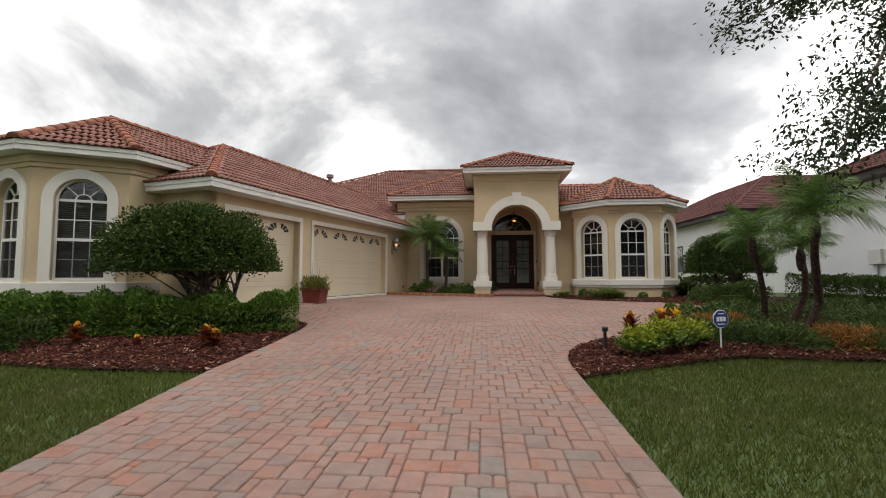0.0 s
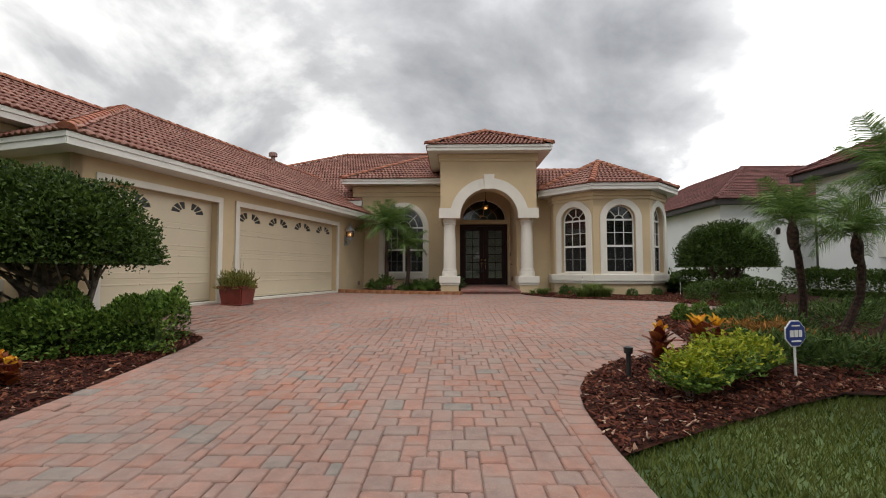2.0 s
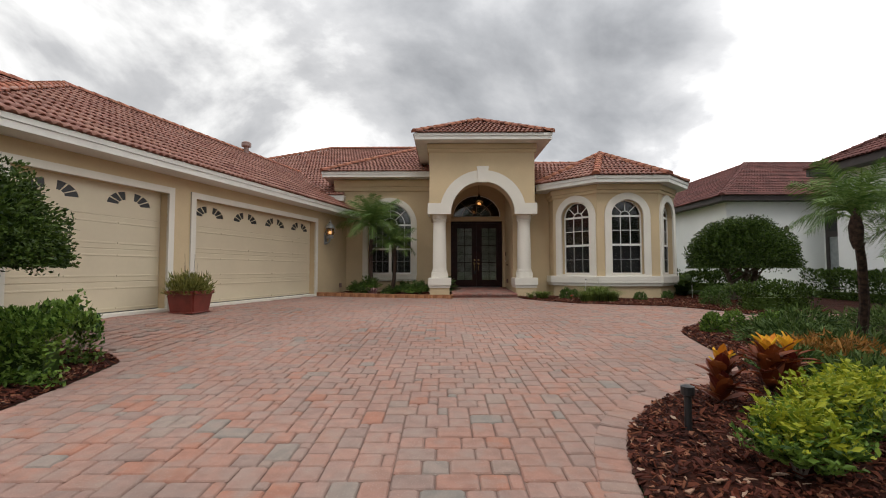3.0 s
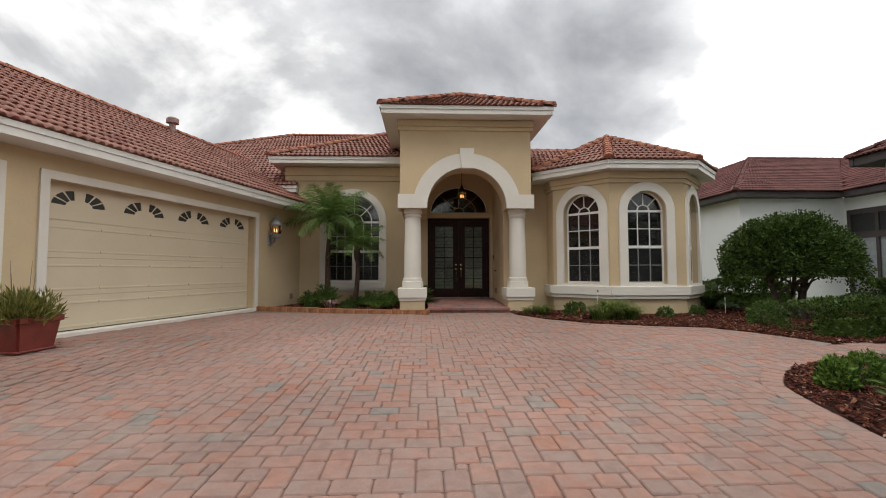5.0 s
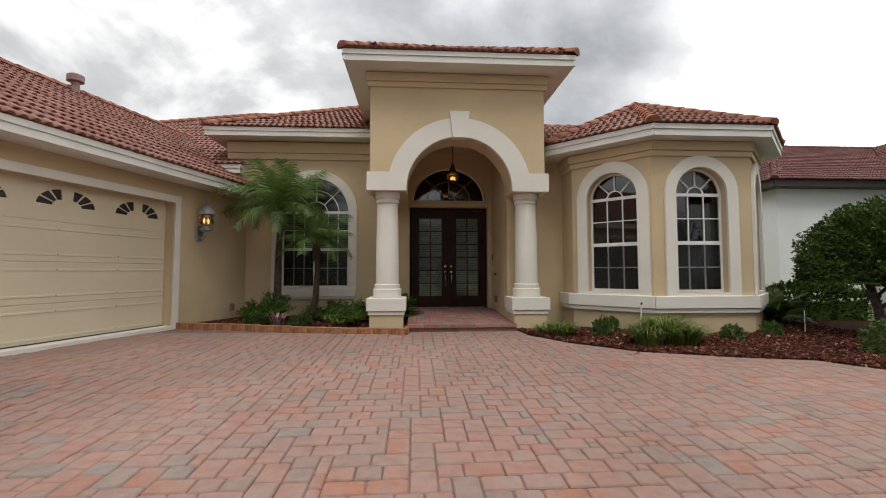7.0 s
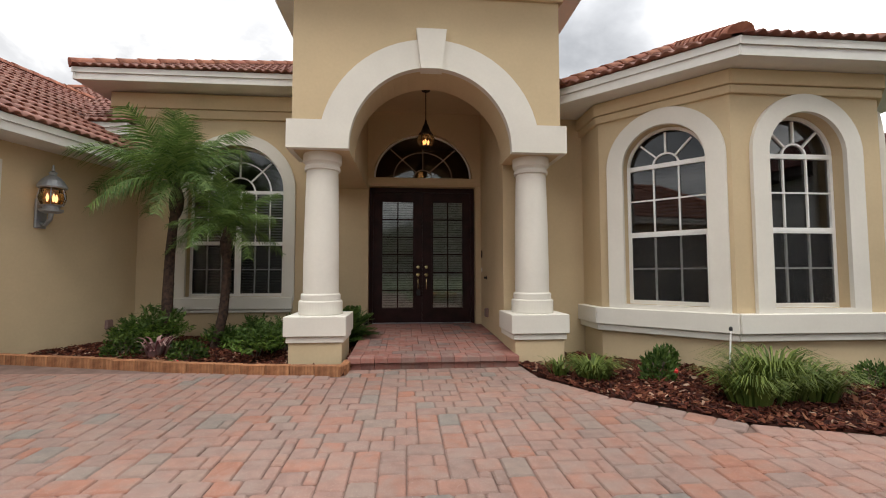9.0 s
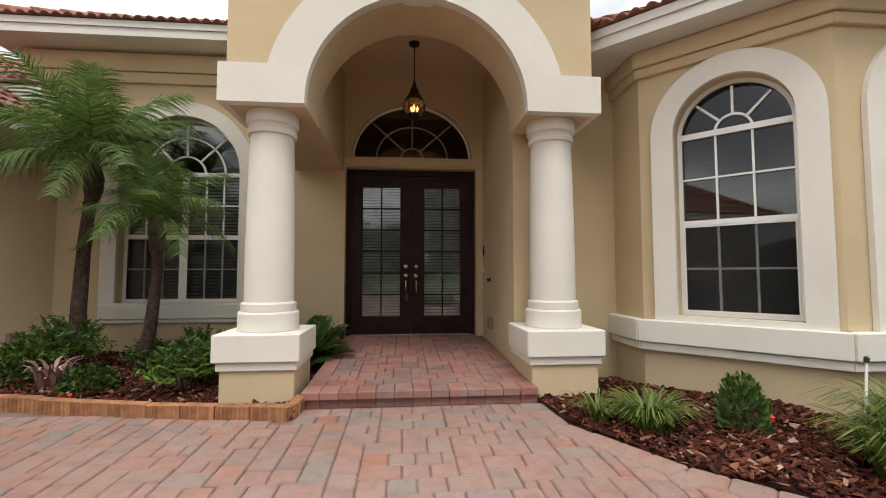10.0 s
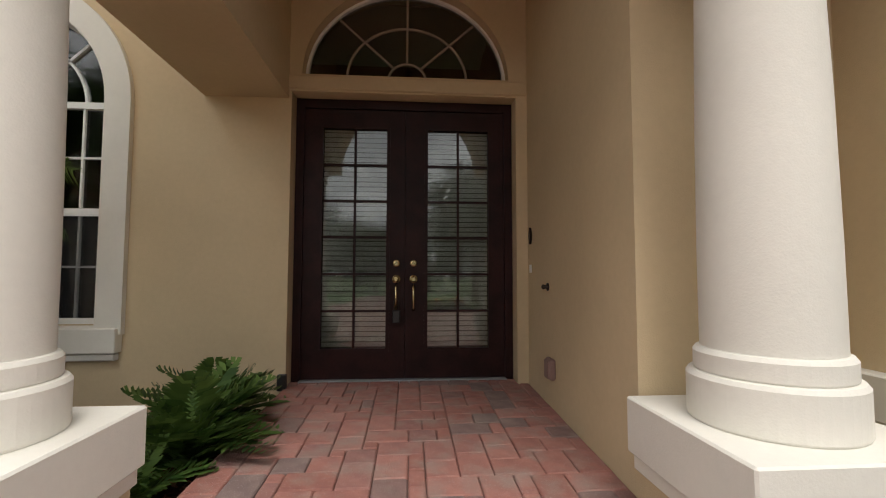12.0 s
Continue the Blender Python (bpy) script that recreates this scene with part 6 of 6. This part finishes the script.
sg = empty("yard_sign", pose(4.12, 7.70, gz(4.12, 7.70), 0, 0, 12), "octagonal blue yard sign with white mark on a white stake", "sign")
part("stake", boxes((-0.012, 0.012, 0.006, 0.016, -0.1, 0.45)), SIGNWHITE, sg)
octo = lambda r: [(r * math.cos(math.pi / 8 + math.pi * i / 4), 0.45 + r * 1.08 * math.sin(math.pi / 8 + math.pi * i / 4)) for i in range(8)]
part("plate", slab(octo(0.135), (), 0.008, -0.002), SIGNWHITE, sg, "white octagonal rim")
part("face", slab(octo(0.125), (), 0.004, -0.008), SIGNBLUE, sg, "blue face")
part("mark", move(slab(outline_rect(-0.075, -0.03, 0.415, 0.485), (), 0.003, -0.0125), Matrix()), SIGNWHITE, sg)
part("mark", slab(outline_rect(-0.02, 0.025, 0.415, 0.485), (), 0.003, -0.0125), SIGNWHITE, sg)
part("mark", slab(outline_rect(0.035, 0.075, 0.415, 0.485), (), 0.003, -0.0125), SIGNWHITE, sg)
part("line", slab(outline_rect(-0.06, 0.06, 0.365, 0.380), (), 0.003, -0.0125), SIGNWHITE, sg)
part("line", slab(outline_rect(-0.05, 0.05, 0.525, 0.538), (), 0.003, -0.0125), SIGNWHITE, sg)
st = empty("path_light", pose(2.39, 7.69, gz(2.39, 7.69)), "short black garden path light in the mulch", "garden light")
part("post", lathe([(0.026, -0.05), (0.026, 0.24)], 10), BLACK, st)
part("head", lathe([(0.028, 0.24), (0.045, 0.25), (0.048, 0.31), (0.02, 0.32)], 12), BLACK, st)
for x, y, h, tilt in ((4.62, 16.95, 0.58, 4), (8.05, 17.6, 0.4, 0)):
    sp = empty("sprinkler_riser", pose(x, y, gz(x, y) + 0.02, 0, tilt, 0), "thin white sprinkler riser in the bed", "sprinkler")
    part("pipe", lathe([(0.008, -0.05), (0.008, h)], 10), VINYL, sp)
    part("nozzle", lathe([(0.016, h), (0.016, h + 0.03), (0.006, h + 0.04)], 10), BLACK, sp)

# ---- edging bricks of the porch bed ----
CURB = [(-3.6, 18.86), (-1.6, 18.42), (-0.3, 18.12), (0.82, 17.96), (0.9, 18.12), (0.9, 18.3)]
edging = empty("brick_edging", label="low edging of ribbed tan and brown bricks round the porch bed", category="edging")
bm = bmesh.new()
BL_ = 0.30
box(bm, 0.003, BL_ - 0.003, 0.0, 0.08, -0.10, 0.105, bevel=0.008)
for k in range(8):
    box(bm, 0.012 + k * 0.036, 0.036 + k * 0.036, -0.004, 0.002, -0.09, 0.098)
me_b = bpy.data.meshes.new("brick"); bm.to_mesh(me_b); bm.free(); me_b.materials.append(CURBBRICK)
for a, b in zip(CURB, CURB[1:]):
    L = dist(a, b); k = max(1, round(L / BL_)); sc = L / k / BL_
    for i in range(k):
        ob = new("brick", me_b); ob.parent = edging
        x = a[0] + (b[0] - a[0]) * i / k; y = a[1] + (b[1] - a[1]) * i / k
        ob.matrix_basis = Matrix.Translation((x, y, gz(x, y) + random.uniform(-0.004, 0.006))) @ Matrix.Rotation(math.atan2(b[1] - a[1], b[0] - a[0]) + random.uniform(-0.02, 0.02), 4, "Z") @ Matrix.Diagonal((sc, 1, 1, 1))

# ---- bark chips and lawn blades ----


def scatter(poly, n, ylim=(-100, 100), xlim=(-100, 100)):
    xs = [p[0] for p in poly]; ys = [p[1] for p in poly]
    out = []
    x0, x1 = max(min(xs), xlim[0]), min(max(xs), xlim[1]); y0, y1 = max(min(ys), ylim[0]), min(max(ys), ylim[1])
    while len(out) < n:
        p = (random.uniform(x0, x1), random.uniform(y0, y1))
        if inside(p, poly):
            out.append(p)
    return out


def chips(name, pts, size, lift):
    V, Fc = [], []
    for x, y in pts:
        m = Matrix.Translation((x, y, gz(x, y) + lift + 0.03 * noise.noise(Vector((x, y, 0)) * 3.0) + random.uniform(0, 0.018))) @ Euler((random.gauss(0, 0.45), random.gauss(0, 0.4), random.uniform(0, 6.28))).to_matrix().to_4x4()
        a, b, c = size * random.uniform(0.3, 1.5) * random.uniform(0.6, 1), size * random.uniform(0.12, 0.6), size * random.uniform(0.05, 0.13)
        sk = random.uniform(-0.4, 0.4)
        k = len(V)
        V += [m @ Vector((sx * a * (0.6 if sy > 0 else 1) + sk * sy * b, sy * b * (0.5 if sx > 0 else 1), sz * c)) for sx in (-1, 1) for sy in (-1, 1) for sz in (-1, 1)]
        Fc += [tuple(i + k for i in q) for q in ((0, 1, 3, 2), (4, 6, 7, 5), (0, 4, 5, 1), (2, 3, 7, 6), (1, 5, 7, 3))]
    ob = raw(name, V, Fc, CHIP)
    return tagged(ob, "loose dark red bark mulch chips", "mulch", kind="stuff")


chips("bark_mulch", scatter(BED_LEFT, 15000, xlim=(-9, 0)), 0.036, 0.016)
chips("bark_mulch", scatter(BED_RIGHT, 17000, xlim=(0, 7), ylim=(5, 13)), 0.034, 0.016)
chips("bark_mulch", scatter(BED_HOUSE, 17000, xlim=(2.5, 9), ylim=(13.5, 19)), 0.040, 0.018)
chips("bark_mulch", scatter(BED_PORCH, 7500), 0.036, 0.018)


def lawn(pts, name):
    V, Fc = [], []
    for x, y in pts:
        g = gz(x, y) - 0.05
        a = random.uniform(0, 6.28); h = random.uniform(0.035, 0.075); w = 0.006
        dx, dy = math.cos(a), math.sin(a)
        le = random.uniform(0.2, 0.9) * h
        b = random.uniform(0, 6.28)
        k = len(V)
        V += [(x - dx * w, y - dy * w, g), (x + dx * w, y + dy * w, g), (x + math.cos(b) * le, y + math.sin(b) * le, g + h)]
        Fc.append((k, k + 1, k + 2))
    return tagged(raw(name, V, Fc, BLADE), "short green lawn grass", "grass", kind="stuff")


LAWN_R = [(1.66, 2.4), (9.5, 2.4), (10.5, 7.0), (9.0, 6.95), (5.8, 7.05), (4.1, 7.2), (2.7, 6.58), (1.66, 5.98)]
LAWN_L = [(-2.50, 2.4), (-2.72, 4.0), (-2.97, 5.88), (-4.3, 5.85), (-6.2, 6.05), (-9.5, 6.1), (-9.5, 2.4)]
lawn(scatter(LAWN_R, 90000), "lawn_grass")
lawn(scatter(LAWN_L, 60000), "lawn_grass")

# ---- pavers ----


def paver_mat(name, stops, bump=0.5):
    """Tumbled concrete pavers: a colour of its own for each piece, mottled and speckled."""
    m = mat(name, (0.5, 0.5, 0.5), 0.85, var=0.10, scale=11, fine=130, bump=bump, bump_scale=170, spec=0.3)
    nt = m.node_tree
    N, K = nt.nodes.new, nt.links.new
    ramp1 = next(n for n in nt.nodes if n.type == "VALTORGB")
    hsv = next(n for n in nt.nodes if n.type == "HUE_SAT")
    oi = N("ShaderNodeObjectInfo"); ge = N("ShaderNodeNewGeometry")
    ad = N("ShaderNodeMath"); ad.operation = "ADD"; K(oi.outputs["Random"], ad.inputs[0]); K(ge.outputs["Random Per Island"], ad.inputs[1])
    wn = N("ShaderNodeTexWhiteNoise"); wn.noise_dimensions = "1D"; K(ad.outputs[0], wn.inputs["W"])
    r = N("ShaderNodeValToRGB")
    el = r.color_ramp.elements
    el[0].position, el[0].color = stops[0][0], (*stops[0][1], 1)
    el[1].position, el[1].color = stops[-1][0], (*stops[-1][1], 1)
    for p, c in stops[1:-1]:
        e = el.new(p); e.color = (*c, 1)
    K(wn.outputs["Value"], r.inputs["Fac"])
    mul = N("ShaderNodeMix"); mul.data_type = "RGBA"; mul.blend_type = "MULTIPLY"; mul.inputs["Factor"].default_value = 1.0
    ramp1.color_ramp.elements[0].color = (0.86, 0.86, 0.86, 1); ramp1.color_ramp.elements[1].color = (1.08, 1.06, 1.04, 1)
    K(r.outputs["Color"], mul.inputs["A"]); K(ramp1.outputs["Color"], mul.inputs["B"])
    # broad weathering over the whole drive
    tc = N("ShaderNodeNewGeometry"); nb_ = N("ShaderNodeTexNoise"); nb_.inputs["Scale"].default_value = 0.5; nb_.inputs["Detail"].default_value = 3
    K(tc.outputs["Position"], nb_.inputs["Vector"])
    mr = N("ShaderNodeMapRange"); mr.inputs["From Min"].default_value, mr.inputs["From Max"].default_value = 0.3, 0.7
    mr.inputs["To Min"].default_value, mr.inputs["To Max"].default_value = 0.88, 1.10
    K(nb_.outputs["Fac"], mr.inputs["Value"])
    m2 = N("ShaderNodeVectorMath"); m2.operation = "SCALE"
    # grey cement blotches within the stones, and pale aggregate
    nc = N("ShaderNodeTexNoise"); nc.inputs["Scale"].default_value = 6.5; nc.inputs["Detail"].default_value = 4; K(tc.outputs["Position"], nc.inputs["Vector"])
    bl = N("ShaderNodeMapRange"); bl.inputs["From Min"].default_value, bl.inputs["From Max"].default_value = 0.45, 0.72
    bl.inputs["To Max"].default_value = 0.75
    K(nc.outputs["Fac"], bl.inputs["Value"])
    gm = N("ShaderNodeMix"); gm.data_type = "RGBA"; gm.inputs["B"].default_value = (0.27, 0.205, 0.175, 1)
    K(bl.outputs["Result"], gm.inputs["Factor"]); K(mul.outputs["Result"], gm.inputs["A"])
    ns = N("ShaderNodeTexVoronoi"); ns.inputs["Scale"].default_value = 95; K(tc.outputs["Position"], ns.inputs["Vector"])
    sp = N("ShaderNodeMapRange"); sp.inputs["From Min"].default_value, sp.inputs["From Max"].default_value = 0.10, 0.26
    sp.inputs["To Min"].default_value, sp.inputs["To Max"].default_value = 0.5, 0.0
    K(ns.outputs["Distance"], sp.inputs["Value"])
    gs = N("ShaderNodeMix"); gs.data_type = "RGBA"; gs.inputs["B"].default_value = (0.52, 0.43, 0.37, 1)
    K(sp.outputs["Result"], gs.inputs["Factor"]); K(gm.outputs["Result"], gs.inputs["A"])
    K(gs.outputs["Result"], m2.inputs[0]); K(mr.outputs["Result"], m2.inputs["Scale"])
    K(m2.outputs[0], hsv.inputs["Color"])
    return m


PAVER = paver_mat("tumbled_paver", [(0.0, (0.235, 0.165, 0.142)), (0.25, (0.285, 0.178, 0.148)), (0.55, (0.30, 0.178, 0.142)), (0.80, (0.30, 0.163, 0.126)), (0.87, (0.31, 0.145, 0.10)), (0.92, (0.27, 0.19, 0.158)), (1.0, (0.205, 0.185, 0.165))])
PORCHBRICK = paver_mat("porch_paver", [(0.0, (0.27, 0.115, 0.092)), (0.35, (0.32, 0.145, 0.118)), (0.65, (0.35, 0.165, 0.135)), (0.80, (0.26, 0.125, 0.107)), (1.0, (0.18, 0.135, 0.125))])
U = 0.084


def piece_verts(w, d, h=0.05, bev=0.009, j=0.003, corner=0.012):
    """A paver with worn top edges: w along x, d along y, top at z 0."""
    x0, x1, y0, y1 = j, w - j, j, d - j
    c = corner

    def ring(e, z):
        a0, a1, b0, b1 = x0 + e, x1 - e, y0 + e, y1 - e
        return [(a0 + c, b0, z), (a1 - c, b0, z), (a1, b0 + c, z), (a1, b1 - c, z), (a1 - c, b1, z), (a0 + c, b1, z), (a0, b1 - c, z), (a0, b0 + c, z)]
    V = ring(0, -h) + ring(0, -bev) + ring(bev, 0)
    Fc = [tuple(range(16, 24))]
    for i in range(8):
        k = (i + 1) % 8
        Fc += [(i, k, 8 + k, 8 + i), (8 + i, 8 + k, 16 + k, 16 + i)]
    return V, Fc


def pack(nx, ny, rnd):
    """Fills a grid with 2x3, 3x2 and 2x2 stones, smaller ones in what is left."""
    g = np.zeros((nx, ny), int)
    out = []
    for j in range(ny):
        i = 0
        while i < nx:
            if g[i, j]:
                i += 1
                continue
            opts = [(2, 3), (3, 2), (3, 2), (2, 2), (2, 2)]
            rnd.shuffle(opts)
            fits = [(w, d) for w, d in opts + [(1, 2), (2, 1), (1, 1)] if i + w <= nx and j + d <= ny and not g[i:i + w, j:j + d].any()]

            def cost(o):
                """Long joints that run on from the course before, and slivers, are avoided."""
                w, d = o
                k = i + w
                run = 1 if j > 0 and k < nx and g[k - 1, j - 1] != g[k, j - 1] else 0
                sliver = 2 if k + 1 < nx and not g[k, j] and g[k + 1, j] else 0
                return 2.2 * run + sliver + (4 if min(o) < 2 else 0) + rnd.random() * 0.9
            w, d = min(fits, key=cost)
            out.append((i, j, w, d))
            g[i:i + w, j:j + d] = len(out)
            i += 1
    return out


paving = empty("paved_driveway", label="driveway of tumbled pink and grey concrete pavers", category="driveway", kind="structure")
rnd = random.Random(21)
X0, Y0, X1, Y1 = -6.0, 1.6, 9.5, 18.3
BORDER_R = [(1.62, 1.6), *EDGE_R]
BORDER_L = [(-2.4, 1.6), (-2.45, 2.0), (-2.7, 4.0), (-2.95, 5.9), (-3.0, 7.6), (-3.1, 9.0), (-3.22, 9.65), (-3.6, 10.0)]
BORDER_H = [(7.1, 13.85), (6.65, 14.9), (6.2, 15.5), (5.3, 15.75), (4.2, 16.2), (3.45, 16.95), (3.0, 17.7), (2.95, 18.2)]


def near_line(p, line, d):
    for a, b in zip(line, line[1:]):
        L = dist(a, b)
        t = max(0, min(1, ((p[0] - a[0]) * (b[0] - a[0]) + (p[1] - a[1]) * (b[1] - a[1])) / (L * L)))
        if dist(p, (a[0] + (b[0] - a[0]) * t, a[1] + (b[1] - a[1]) * t)) < d:
            return True
    return False


PM = {}
jV, jF = [], []
count = 0


def lay(w, d, m, single):
    """Lays one stone, as an object of its own or into the joined rest."""
    global count
    if single and count < 300:
        key = (round(w, 3), round(d, 3))
        if key not in PM:
            v, f = piece_verts(w, d)
            me = bpy.data.meshes.new("paver"); me.from_pydata(v, [], f); me.update(); me.materials.append(PAVER)
            PM[key] = me
        ob = new("paver", PM[key]); ob.matrix_basis = m; ob.parent = paving
        count += 1
        return
    v, f = piece_verts(w, d)
    k = len(jV)
    jV.extend([tuple(m @ Vector(p)) for p in v])
    jF.extend([tuple(i + k for i in q) for q in f])


SLOPE = 0.03
for i, j, w, d in pack(int((X1 - X0) / U), int((Y1 - Y0) / U), rnd):
    x, y = X0 + i * U, Y0 + j * U
    cx, cy = x + w * U / 2, y + d * U / 2
    if not inside((cx, cy), DRIVE):
        continue
    if near_line((cx, cy), BORDER_R, 0.13) or near_line((cx, cy), BORDER_L, 0.13) or near_line((cx, cy), BORDER_H, 0.13):
        continue
    z = gz(cx, cy) + rnd.uniform(-0.003, 0.003)
    sl = math.atan((gz(cx, cy + 0.5) - gz(cx, cy - 0.5)))
    m = Matrix.Translation((cx, cy, z)) @ Matrix.Rotation(sl + rnd.uniform(-0.006, 0.006), 4, "X") @ Matrix.Rotation(rnd.uniform(-0.012, 0.012), 4, "Z") @ Matrix.Translation((-w * U / 2, -d * U / 2, 0))
    lay(w * U, d * U, m, 13.2 < cy < 15.4 and 0.6 < cx < 3.0)
# border courses, laid end to end along the edges
for line, sgn in ((BORDER_R, 1), (BORDER_L, -1), (BORDER_H, 1)):
    for a, b in zip(line, line[1:]):
        L = dist(a, b); n = max(1, round(L / 0.20)); st_ = L / n + 0.004
        ang = math.atan2(b[1] - a[1], b[0] - a[0])
        for k in range(n):
            x, y = a[0] + (b[0] - a[0]) * (k + 0.5) / n, a[1] + (b[1] - a[1]) * (k + 0.5) / n
            m = Matrix.Translation((x, y, gz(x, y) + rnd.uniform(0.005, 0.009))) @ Matrix.Rotation(math.atan(SLOPE) * math.sin(ang), 4, "X") @ Matrix.Rotation(ang, 4, "Z") @ Matrix.Translation((-st_ / 2, 0.0 if sgn > 0 else -0.22, 0))
            lay(st_, 0.22, m, False)
ob = raw("paver_field", jV, jF, PAVER, paving)
tagged(ob, kind="stuff")

# porch floor and step
jV2, jF2 = [], []
PMP = {}
pave = empty("porch_paving", label="porch floor and step of dark red pavers", category="porch floor", kind="structure")
slope = math.atan((PF1 - PF0) / (21.06 - 18.25))
for i, j, w, d in pack(int(2.06 / 0.0858), int(2.58 / 0.086), random.Random(5)):
    key = (w, d)
    if key not in PMP:
        v, f = piece_verts(w * 0.0858, d * 0.086, bev=0.007, j=0.002, corner=0.006)
        me = bpy.data.meshes.new("paver"); me.from_pydata(v, [], f); me.update(); me.materials.append(PORCHBRICK); PMP[key] = me
    y = 18.47 + j * 0.086
    ob = new("paver", PMP[key]); ob.parent = pave
    ob.matrix_basis = Matrix.Translation((0.87 + i * 0.0858, y, porch_z(y) + random.uniform(-0.002, 0.002))) @ Matrix.Rotation(slope, 4, "X")
n = 13
for k in range(n):
    w = 2.06 / n
    for name, d, h, y, z in (("coping", 0.235, 0.062, 18.235, PF0 + 0.006), ("riser_brick", 0.10, 0.075, 18.275, PF0 - 0.062)):
        key = (name, d)
        if key not in PMP:
            v, f = piece_verts(w, d, h=h, bev=0.008, j=0.002, corner=0.003)
            me = bpy.data.meshes.new(name); me.from_pydata(v, [], f); me.update(); me.materials.append(PORCHBRICK); PMP[key] = me
        ob = new(name, PMP[key]); ob.parent = pave
        ob.matrix_basis = Matrix.Translation((0.87 + k * w, y, z))
